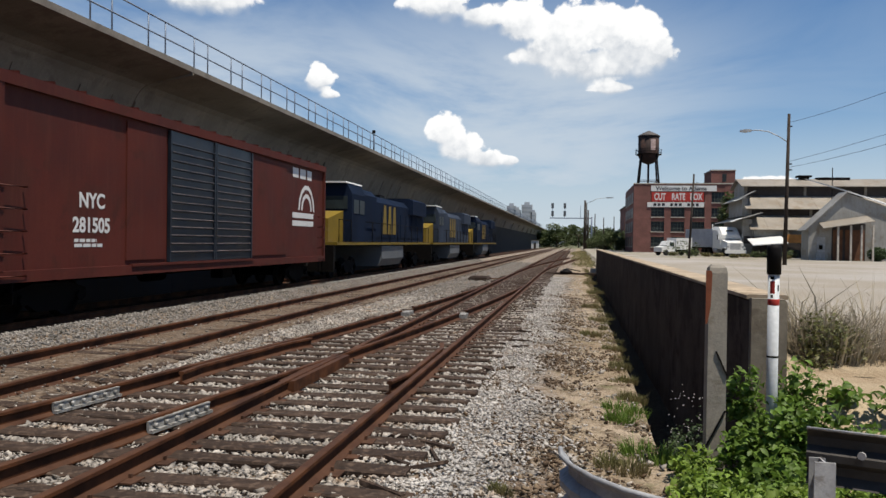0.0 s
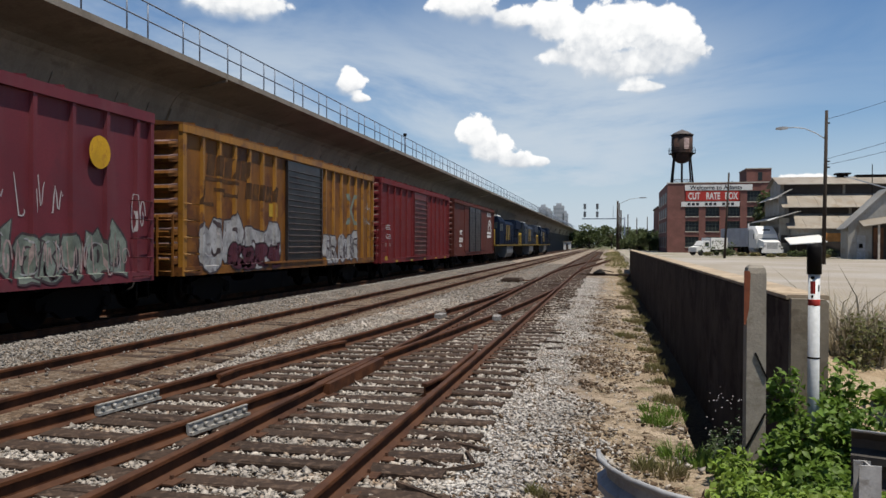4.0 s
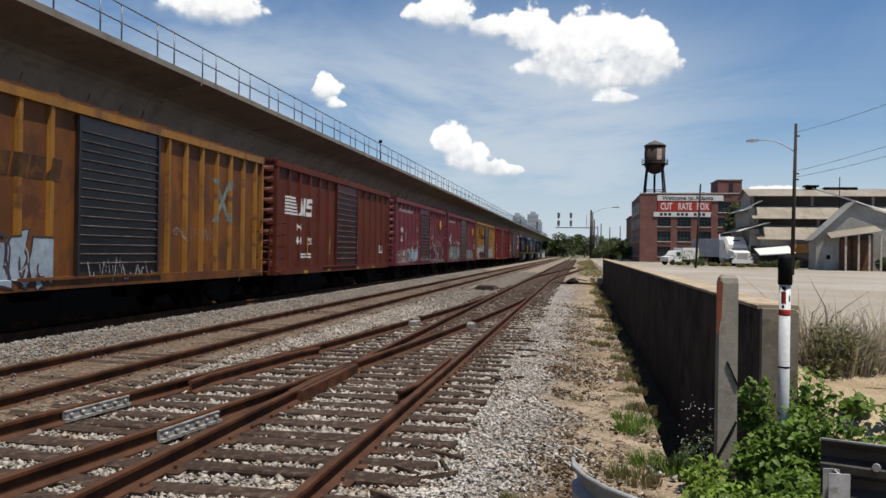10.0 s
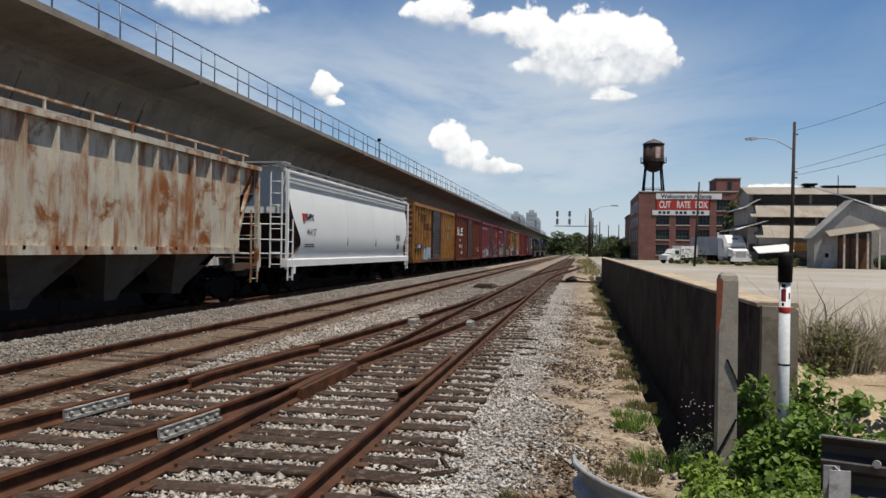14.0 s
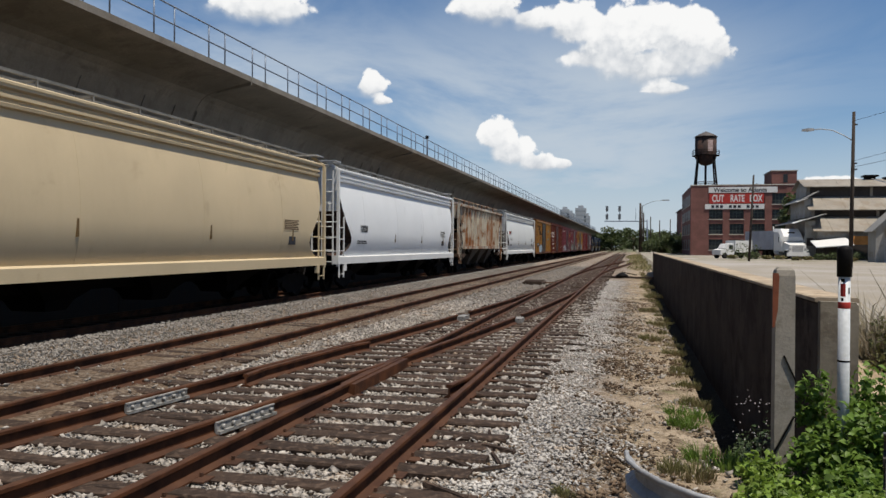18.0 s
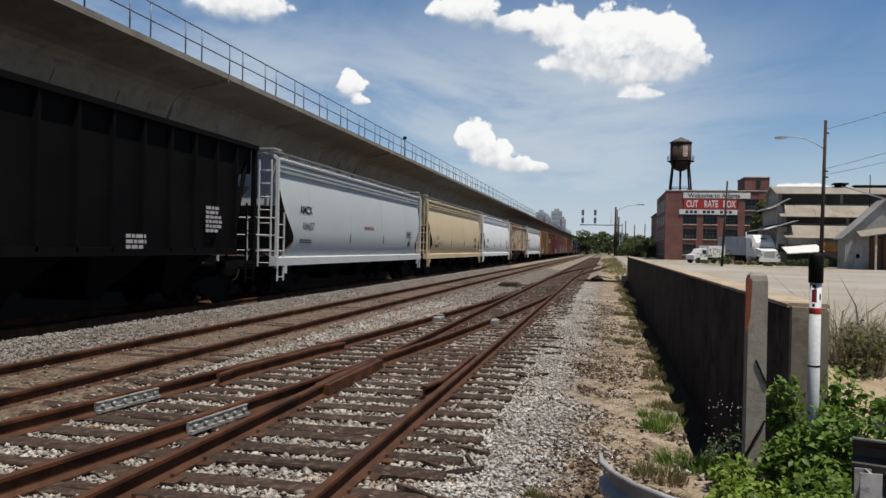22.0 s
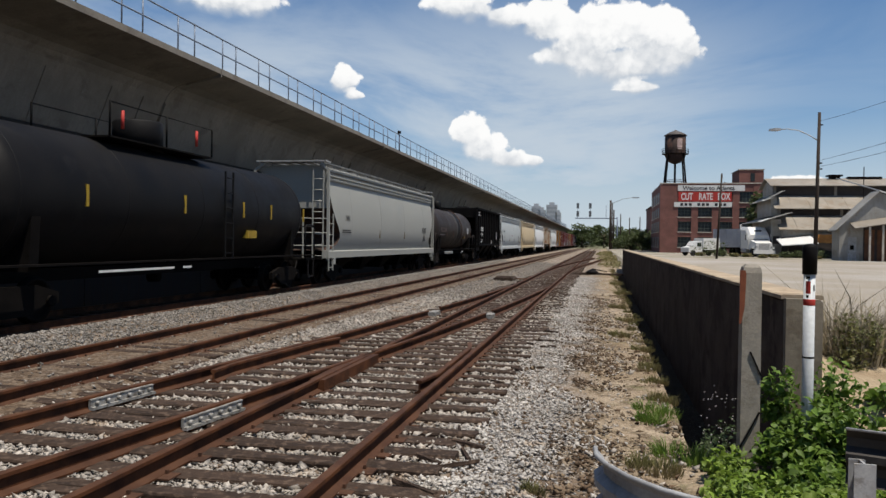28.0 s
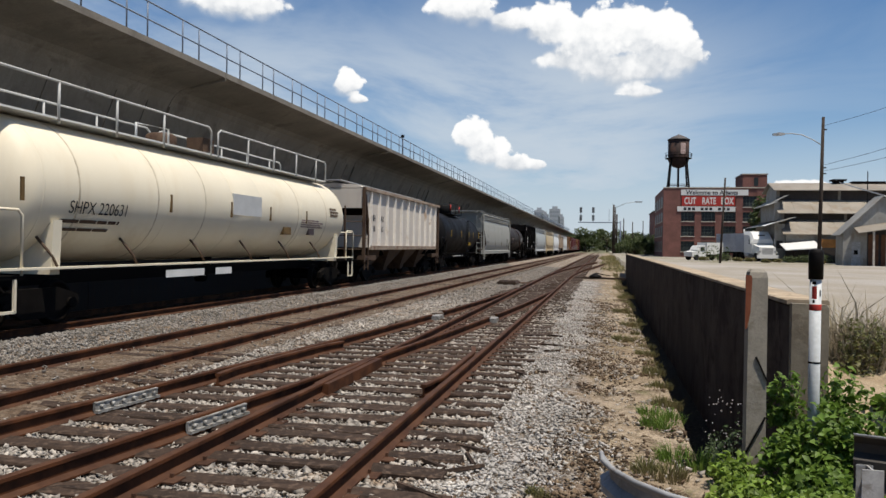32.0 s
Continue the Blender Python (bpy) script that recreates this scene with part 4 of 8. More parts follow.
def boxcar(label, y0, y1, paint, door_paint, top=4.62, bottom=0.86, door=(-1.8, 1.6), louvres=12, post_gap=1.12, posts=True, chord=None, double=False, post_paint=None):
    car, L = car_root("boxcar", label, y0, y1)
    chord, post_paint = chord or paint, post_paint or paint
    stand = []
    W, D = 1.46, 0.085
    h = L / 2
    shell = Shape()
    shell.box(-W, W, -h + 0.06, h - 0.06, bottom + 0.12, top - 0.02)
    part("body", shell, paint, car)
    roof = Shape()
    roof.prism([(-1.56, top - 0.02), (1.56, top - 0.02), (1.56, top + 0.03), (0, top + 0.17), (-1.56, top + 0.03)], -h, h)
    k = -h + 0.6
    while k < h:
        for sx in (-1, 1):
            roof.beam((sx * 1.54, k, top + 0.045), (0.01 * sx, k, top + 0.185), 0.09, 0.03, (0, 1, 0))
        k += 1.0
    part("roof", roof, paint, car)
    for sx in (-1, 1):
        part("roof_chord", Shape().box(sx * W, sx * (W + D + 0.02), -h, h, top - 0.20, top - 0.02), chord, car)
        part("side_sill", Shape().box(sx * (W - 0.02), sx * (W + D), -h, h, bottom, bottom + 0.22), paint, car)
        if posts:
            y = -h + 0.10
            while y < h - 0.05:
                if not (door[0] - 0.15 < y < door[1] + 0.15):
                    stand.append(y)
                    part("side_post", Shape().prism([(sx * W, 0), (sx * (W + D), 0.02), (sx * (W + D), 0.12), (sx * W, 0.14)], 0, 1).xz_to_side(y, bottom + 0.2, top - 0.19), post_paint, car)
                y += post_gap
        for yy in (-h + 0.02, h - 0.14):
            part("corner_post", Shape().box(sx * (W - 0.03), sx * (W + D + 0.01), yy, yy + 0.12, bottom, top - 0.02), post_paint, car)
        leaves = [(door[0], door[1])] if not double else [(door[0], (door[0] + door[1]) / 2 - 0.02), ((door[0] + door[1]) / 2 + 0.02, door[1])]
        for a, b in leaves:
            dr = Shape().box(sx * (W + 0.015), sx * (W + 0.07), a, b, bottom + 0.26, top - 0.24)
            dp = part("door", dr, door_paint, car, "corrugated sliding door")
            for yy in (a, b - 0.07):
                part("door_stile", Shape().box(sx * (W + 0.07), sx * (W + 0.11), yy, yy + 0.07, bottom + 0.26, top - 0.24), door_paint, dp)
            z = bottom + 0.42
            gap = (top - bottom - 0.85) / louvres
            for q in range(louvres):
                rb = Shape()
                za = z + q * gap
                rb.loft([[(sx * (W + 0.07), yy, za + gap * 0.25), (sx * (W + 0.115), yy, za + gap * 0.36), (sx * (W + 0.115), yy, za + gap * 0.44), (sx * (W + 0.07), yy, za + gap * 0.52)] for yy in (a + 0.09, b - 0.09)], False)
                lit_tops(part("corrugation", rb, door_paint, dp), RIDGE_LIT)
        part("door_track", Shape().box(sx * (W + 0.02), sx * (W + 0.12), door[0] - 1.7, door[1] + 0.1, bottom + 0.19, bottom + 0.25), paint, car)
        for sy in (-1, 1):
            for q in range(5):
                z, a, b = bottom + 0.12 + q * 0.42, sy * (h - 0.10), sy * (h - 0.80)
                part("grab_iron", Shape().pipe([(sx * (W + 0.03), a, z), (sx * (W + D + 0.025), a, z), (sx * (W + D + 0.025), b, z), (sx * (W + 0.03), b, z)], 0.02, 6), post_paint, car)
        for yy in (-h + 0.1, h - 0.55):
            part("sill_step", Shape().pipe([(sx * W, yy, bottom), (sx * W, yy, 0.45), (sx * W, yy + 0.45, 0.45), (sx * W, yy + 0.45, bottom)], 0.025, 5), UNDER, car)
    for sy in (-1, 1):
        e = part("end_wall", Shape().box(-W, W, sy * (h - 0.06) - 0.03, sy * (h - 0.06) + 0.03, bottom, top - 0.02), paint, car)
        z = bottom + 0.25
        while z < top - 0.3:
            ring = []
            for xx, o in ((-W + 0.05, 0.0), (-W + 0.25, 0.11), (W - 0.25, 0.11), (W - 0.05, 0.0)):
                y_ = sy * (h - 0.03)
                ring.append([(xx, y_, z), (xx, y_ + sy * o * 0.8, z + 0.05), (xx, y_ + sy * o, z + 0.12), (xx, y_ + sy * o * 0.8, z + 0.19), (xx, y_, z + 0.24)])
            lit_tops(part("end_corrugation", Shape().loft(ring, False, False), paint, e), END_RIDGE_LIT)
            z += 0.36
        ladder(car, sy * -1.15, sy * (h + 0.11), bottom, 2.4, 0.42, paint, "x")
    u = Shape().box(-0.35, 0.35, -h + 0.5, h - 0.5, 0.72, 0.95)
    for k in range(5):
        yy = -h + 3.6 + k * (L - 7.2) / 4
        u.box(-1.45, 1.45, yy - 0.06, yy + 0.06, 0.80, 1.0)
    u.rod((-0.8, -0.5, 0.62), (-0.8, 0.5, 0.62), 0.2, 10).box(0.5, 0.9, 1.2, 1.9, 0.5, 0.85)
    part("underframe", u, UNDER, car)
    running_gear(car, L, 2.1)
    if post_gap < 5:
        BOXCARS.append((car, sorted(set(stand)), door, bottom + 0.22, top - 0.20))
    return car, L


PAINTED = ("graffiti", "emblem", "faded_emblem", "cross_mark", "lettering", "small_print", "chalk_mark")


def drape(ob, stand, door, sill, chord):
    """Lays flat paint over the posts, door, sill and panels of a boxcar's side."""
    W, D = 1.46, 0.085
    bm = bmesh.new()
    bm.from_mesh(ob.data)
    ys, zs = [v.co.y for v in bm.verts], [v.co.z for v in bm.verts]
    cuts = [((0, y + d, 0), (0, 1, 0)) for y in stand for d in (0.0, 0.02, 0.12, 0.14) if min(ys) < y + d < max(ys)]
    cuts += [((0, y, 0), (0, 1, 0)) for y in (door[0] - 0.012, door[0], door[1], door[1] + 0.012) if min(ys) < y < max(ys)]
    cuts += [((0, 0, z), (0, 0, 1)) for z in (sill, sill + 0.012, chord - 0.012, chord) if min(zs) < z < max(zs)]
    for co, no in cuts:
        bmesh.ops.bisect_plane(bm, geom=bm.verts[:] + bm.edges[:] + bm.faces[:], plane_co=co, plane_no=no, dist=1e-5)

    def side(y, z):
        if z <= sill + 1e-4:
            return W + D
        if z >= chord - 1e-4:
            return W + D + 0.02
        if door[0] - 1e-4 <= y <= door[1] + 1e-4:
            return W + 0.117
        for q in stand:
            if q - 1e-4 <= y <= q + 0.1401:
                return W + D * min(1.0, max(0.0, min(y - q, q + 0.14 - y)) / 0.02)
        return W

    if ob.name.startswith("lettering"):
        # keep the faces that look outward
        bm.normal_update()
        bmesh.ops.delete(bm, geom=[f for f in bm.faces if f.normal.x < 0.5], context="FACES")
    for v in bm.verts:
        v.co.x = side(v.co.y, v.co.z) + 0.003 + min(0.012, max(0.0, v.co.x - 1.5515))
    bm.to_mesh(ob.data)
    bm.free()


def sill_marks(car, spots):
    """Dull yellow reflective tape: along, height, width and height of each piece."""
    for y, z, w, h in spots:
        part("reflector", Shape().box(1.546, 1.552, y - w / 2, y + w / 2, z - h / 2, z + h / 2), DULLYEL, car)


def xz_to_side(self, y, z0, z1):
    """Turns an outline of x and y into an upright post from z0 to z1."""
    self.v = [(a, y + c, z0 if b == 0 else z1) for a, b, c in self.v]
    return self


Shape.xz_to_side = xz_to_side


def belly_width(z):
    """Half width of a bulging hopper's side, widest low down."""
    return 1.56 - (0.19 * (2.25 - z) ** 2 if z < 2.25 else 0.072 * (z - 2.25) ** 2)


def round_hopper(label, y0, y1, paint, sill=None, ridge=4.78, belly=1.56, trough=True, end_paint=None):
    """Covered hopper with bulging sides, a white sill and a roof walkway."""
    car, L = car_root("covered_hopper", label, y0, y1)
    sill, h = sill or paint, L / 2
    end_paint = end_paint or paint
    tall = [1.31, 1.45, 1.6, 1.8, 2.0, 2.2, 2.5, 2.8, 3.1, 3.4, 3.72, 4.02]
    prof = [(belly_width(z), z) for z in tall]
    ends = [0.55, 0.95, 1.25, 1.42, 1.38, 1.2, 0.9, 0.66, 0.5, 0.43, 0.4, 0.38]
    s = Shape()
    for sx in (-1, 1):
        s.poly([(sx * w, k * (h - e), z) for (w, z), e in zip(prof, ends) for k in (-1, 1)], [(2 * q, 2 * q + 1, 2 * q + 3, 2 * q + 2) for q in range(len(prof) - 1)], True)
    body = part("body", s, paint, car)
    for k in (-1, 1):
        e_ = Shape()
        e_.poly([(sx * w, k * (h - e), z) for (w, z), e in zip(prof, ends) for sx in (-1, 1)], [(2 * q, 2 * q + 1, 2 * q + 3, 2 * q + 2) for q in range(len(prof) - 1)])
        part("slope_sheet", e_, SLOPE, car, "dark slope sheet")
    rf = Shape()
    half = [(belly_width(4.02), 4.02), (1.42, 4.04), (1.43, 4.10), (1.37, 4.13), (1.365, 4.18), (1.43, 4.20), (1.43, 4.26), (1.37, 4.29), (1.365, 4.34), (1.46, 4.37), (1.46, 4.48), (1.40, 4.51), (0.9, 4.60)]
    rf.prism(half + [(0.0, 4.64)] + [(-a, b) for a, b in reversed(half)], -h + 0.36, h - 0.36)
    part("roof", rf, paint, car)
    for sx in (-1, 1):
        part("roof_chord", Shape().box(sx * 1.40, sx * 1.475, -h + 0.1, h - 0.1, 4.425, 4.475), sill, car)
        part("side_sill", Shape().prism([(sx * 1.30, 1.03), (sx * 1.55, 1.03), (sx * 1.55, 1.285), (sx * 1.50, 1.315), (sx * 1.30, 1.33)], -h + 0.05, h - 0.05), sill, car)
        y = -h + 2.9
        while y < h - 2.6:
            part("weld_seam", Shape().pipe([(sx * (w + 0.002), y, z) for w, z in prof], 0.003, 4), paint, car)
            y += 4.4
        for k in (-1, 1):
            yy = k * (h - 0.14)
            p = Shape().beam((sx * 1.50, yy, 0.95), (sx * 1.50, yy, 4.42), 0.09, 0.11)
            p.beam((sx * 1.50, yy, 4.42), (sx * 1.05, yy, 4.74), 0.07, 0.1)
            part("end_post", p, sill, car)
            ladder(car, sx * 1.52, k * (h - 0.42), 0.55, 2.75, 0.46, sill)
            part("sill_bracket", Shape().box(sx * 1.46, sx * 1.57, k * (h - 0.75) - 0.09, k * (h - 0.75) + 0.09, 0.78, 1.04), sill, car)
    for k in (-1, 1):
        part("end_platform", Shape().box(-1.5, 1.5, k * (h - 0.7) - 0.6, k * (h - 0.7) + 0.6, 0.98, 1.04), UNDER, car)
        es = Shape()
        es.poly([(-1.36, k * (h - 0.345), 4.42), (1.36, k * (h - 0.345), 4.42), (1.36, k * (h - 0.345), 2.95), (-1.36, k * (h - 0.345), 2.95)], [(0, 1, 2, 3)])
        part("end_sheet", es, end_paint, car)
        part("crossover_walk", Shape().box(-1.42, 1.42, k * (h - 0.32) - 0.3, k * (h - 0.32) + 0.3, ridge - 0.06, ridge - 0.01), GALV, car)
        gr = Shape()
        for z in (1.5, 2.0, 2.55):
            gr.rod((-1.45, k * (h - 0.1), z), (1.45, k * (h - 0.1), z), 0.022, 6)
        for xx in (-0.5, 0.5):
            gr.beam((xx, k * (h - 0.1), 1.0), (xx, k * (h - 0.1), 2.6), 0.05)
        part("end_grab_rail", gr, sill, car)
        ladder(car, k * -1.1, k * (h - 0.1), 1.0, 4.4, 0.42, sill, "x")
    wk = Shape()
    for xx in (-0.45, 0.0, 0.45):
        wk.box(xx - 0.13, xx + 0.13, -h + 0.1, h - 0.1, ridge - 0.05, ridge)
    y = -h + 0.6
    while y < h:
        wk.beam((-1.0, y, 4.57), (-1.0, y, ridge - 0.03), 0.04).beam((1.0, y, 4.57), (1.0, y, ridge - 0.02), 0.04)
        wk.beam((-1.0, y, ridge - 0.05), (1.0, y, ridge - 0.05), 0.05)
        y += 1.55
    part("roof_walk", wk, WALKWAY, car)
    for sx in (-1, 1):
        part("walk_edge", Shape().beam((sx * 1.0, -h + 0.1, ridge), (sx * 1.0, h - 0.1, ridge), 0.04, 0.06), WALKWAY, car)
        for q in range(9):
            yy = -h + 1.4 + q * (L - 2.8) / 8
            part("hatch", Shape().lathe((sx * 0.72, yy, 4.55), [(0.28, 0), (0.28, 0.03), (0.2, 0.05), (0, 0.06)], 12), paint, car)
    n = 4
    for q in range(n):
        hop = Shape()
        a, b = -h + 2.7 + q * (L - 5.4) / n, -h + 2.7 + (q + 1) * (L - 5.4) / n
        m = (a + b) / 2
        hop.loft([[(1.2, a, 1.42), (1.2, b, 1.42), (-1.2, b, 1.42), (-1.2, a, 1.42)], [(0.5, m - 0.4, 0.55), (0.5, m + 0.4, 0.55), (-0.5, m + 0.4, 0.55), (-0.5, m - 0.4, 0.55)], [(0.4, m - 0.3, 0.35), (0.4, m + 0.3, 0.35), (-0.4, m + 0.3, 0.35), (-0.4, m - 0.3, 0.35)]], False)
        part("outlet_bay", hop, UNDER, car)
    part("centre_sill", Shape().box(-0.25, 0.25, -h, h, 0.72, 1.0), UNDER, car)
    running_gear(car, L, 1.75)
    return car, L, h


def rib_hopper(label, y0, y1, paint, top=4.28, bottom=1.60, ribs=13, frame_paint=None, roof=True, inset=1.35, bay_paint=None, name="ribbed_hopper", rails=True):
    """Hopper with flat sides, outside posts and sloped bays below."""
    car, L = car_root(name, label, y0, y1)
    h, W, D = L / 2, 1.43, 0.12
    frame_paint = frame_paint or paint
    bay_paint = bay_paint or paint
    end_paint = BROWNP if frame_paint is RUSTFRAME else frame_paint
    s = Shape()
    ring = []
    for z, e, w in ((bottom, inset, W), (top - 1.2, inset, W), (top - 0.05, 0.34, W)):
        ring.append([(w, -h + e, z), (w, h - e, z), (-w, h - e, z), (-w, -h + e, z)])
    s.loft(ring, False)
    part("body", s, paint, car)
    for sx in (-1, 1):
        part("top_chord", Shape().box(sx * (W - 0.03), sx * (W + D + 0.03), -h + 0.06, h - 0.06, top - 0.13, top), frame_paint, car)
        part("side_sill", Shape().box(sx * (W - 0.02), sx * (W + D), -h + inset + 0.1, h - inset - 0.1, bottom - 0.10, bottom + 0.08), frame_paint, car)
        for k in range(ribs):
            y = -h + inset + 0.15 + k * (L - 2 * inset - 0.3) / (ribs - 1)
            part("side_post", Shape().prism([(sx * W, -0.06), (sx * (W + D), -0.04), (sx * (W + D), 0.04), (sx * W, 0.06)], 0, 1).xz_to_side(y, bottom, top - 0.12), HOP_POST if paint is HOP_DIRT else paint, car)
        for k in (-1, 1):
            p = Shape().beam((sx * 1.46, k * (h - 0.12), 0.95), (sx * 1.46, k * (h - 0.12), top), 0.13, 0.13)
            part("end_post", p, end_paint, car)
            part("end_sill", Shape().box(sx * 1.2, sx * 1.5, k * (h - 0.95) - 0.9, k * (h - 0.95) + 0.9, 1.0, 1.22), BROWNP if frame_paint is not CAR_BLACK else CAR_BLACK, car)
            ladder(car, sx * 1.5, k * (h - 0.4), 0.6, 2.9, 0.5, end_paint)
            part("end_brace", Shape().beam((sx * 1.4, k * (h - inset - 0.2), bottom - 0.05), (sx * 1.4, k * (h - 0.5), top - 0.3), 0.1), end_paint, car)
    for k in (-1, 1):
        es = Shape()
        es.poly([(-W, k * (h - 0.3), top - 0.05), (W, k * (h - 0.3), top - 0.05), (W, k * (h - 0.3), top - 0.85), (-W, k * (h - 0.3), top - 0.85)], [(0, 1, 2, 3)])
        part("end_sheet", es, paint, car)
        sl = Shape()
        sl.poly([(-W, k * (h - 0.32), 3.4), (W, k * (h - 0.32), 3.4), (W, k * (h - 3.4), 1.2), (-W, k * (h - 3.4), 1.2)], [(0, 1, 2, 3)])
        part("slope_sheet", sl, UNDER, car)
        part("end_platform", Shape().box(-1.5, 1.5, k * (h - 0.6) - 0.55, k * (h - 0.6) + 0.55, 0.98, 1.04), UNDER, car)
        gr = Shape()
        for z in (1.5, 2.1, 2.7):
            gr.rod((-1.45, k * (h - 0.1), z), (1.45, k * (h - 0.1), z), 0.022, 6)
        for xx in (-0.6, 0.6):
            gr.beam((xx, k * (h - 0.1), 1.0), (xx, k * (h - 0.1), 3.4), 0.06)
        part("end_grab_rail", gr, end_paint, car)
    if roof:
        rf = Shape().prism([(W, top - 0.02), (1.0, top + 0.12), (0, top + 0.18), (-1.0, top + 0.12), (-W, top - 0.02)], -h + 0.3, h - 0.3)
        part("roof", rf, paint, car)
        for sx in (-1, 1) if rails else ():
            wk = Shape().beam((sx * 1.1, -h + 0.1, top + 0.36), (sx * 1.1, h - 0.1, top + 0.36), 0.06, 0.05)
            y = -h + 0.2
            while y < h:
                wk.beam((sx * 1.1, y, top), (sx * 1.1, y, top + 0.36), 0.05)
                y += 1.55
            part("roof_rail", wk, frame_paint, car)
        part("roof_walk", Shape().box(-0.4, 0.4, -h + 0.1, h - 0.1, top + 0.28, top + 0.33), GALV, car)
    n = 4
    for q in range(n):
        a, b = -h + inset + 0.5 + q * (L - 2 * inset - 1.0) / n, -h + inset + 0.5 + (q + 1) * (L - 2 * inset - 1.0) / n
        m = (a + b) / 2
        part("outlet_bay", Shape().loft([[(1.40, a, bottom), (1.40, b - 0.5, bottom), (-1.40, b - 0.5, bottom), (-1.40, a, bottom)], [(0.85, m - 0.75, 0.62), (0.85, m - 0.1, 0.62), (-0.85, m - 0.1, 0.62), (-0.85, m - 0.75, 0.62)], [(0.8, m - 0.65, 0.42), (0.8, m - 0.2, 0.42), (-0.8, m - 0.2, 0.42), (-0.8, m - 0.65, 0.42)]], False), bay_paint, car)
    part("centre_sill", Shape().box(-0.25, 0.25, -h, h, 0.72, 1.0), UNDER, car)
    running_gear(car, L, 1.75)
    return car, L, h


def tank_car(label, y0, y1, paint, zc=2.72, r=1.44, tank=None, band=False):
    car, L = car_root("tank_car", label, y0, y1)
    h = L / 2
    t = tank or h - 0.75
    prof = [(0.0, -t)] + [(r * math.sin(a), -t + 0.62 * (1 - math.cos(a))) for a in (0.25, 0.5, 0.8, 1.1, 1.35, 1.5708)]
    full = prof + [(q, -z) for q, z in reversed(prof)]
    full[0], full[-1] = (0.01, -t), (0.01, t)
    b = part("tank", Shape().lathe((0, 0, zc), full, 40, "y"), paint, car)
    for k in range(5):
        yy = -t + 0.7 + k * (2 * t - 1.4) / 4
        s = Shape().lathe((0, yy, zc), [(r, -0.02), (r + 0.006, -0.014), (r + 0.006, 0.014), (r, 0.02)], 40, "y")
        part("weld_seam", s, paint, car)
    u = Shape()
    u.box(-0.3, 0.3, -h, h, 0.78, 1.05)
    part("centre_sill", u, UNDER, car)
    for k in (-1, 1):
        sd = Shape().loft([[(x, k * (h - 1.9) + d, z) for x, z in ((-1.35, 1.05), (1.35, 1.05), (1.40, 2.1), (1.25, 2.0), (0.7, 1.42), (-0.7, 1.42), (-1.25, 2.0), (-1.40, 2.1))] for d in (-0.12, 0.12)], False)
        part("saddle", sd, paint if paint is TANK_WHITE else UNDER, car)
        part("end_platform", Shape().box(-1.5, 1.5, k * (h - 0.5) - 0.45, k * (h - 0.5) + 0.45, 1.0, 1.06), UNDER, car)
        rl = Shape().pipe([(1.45, k * (h - 0.9), 1.05), (1.45, k * (h - 0.9), 2.15), (1.45, k * (h - 0.8), 2.25), (1.45, k * (h - 0.15), 2.25), (1.45, k * (h - 0.05), 2.15), (1.45, k * (h - 0.05), 1.05)], 0.028)
        rl.pipe([(-1.45, k * (h - 0.05), 1.05), (-1.45, k * (h - 0.05), 2.2), (1.45, k * (h - 0.05), 2.2)], 0.028)
        part("end_railing", rl, paint, car)
        part("corner_step", Shape().beam((1.48, k * (h - 0.2), 1.0), (1.48, k * (h - 0.2), 0.4), 0.05).beam((1.48, k * (h - 0.7), 1.0), (1.48, k * (h - 0.7), 0.4), 0.05).beam((1.48, k * (h - 0.2), 0.42), (1.48, k * (h - 0.7), 0.42), 0.05), paint, car)
    for sx in (-1, 1):
        part("running_board", Shape().box(sx * 1.36, sx * 1.54, -h + 0.2, h - 0.2, 1.16, 1.20), paint if paint is TANK_WHITE else UNDER, car)
    part("bottom_outlet", Shape().lathe((0, 0, 0.55), [(0.16, 0), (0.2, 0.1), (0.2, 0.35), (0.3, 0.5), (0.3, 0.8)], 14), UNDER, car)
    running_gear(car, L, 1.75)
    return car, L, h, t


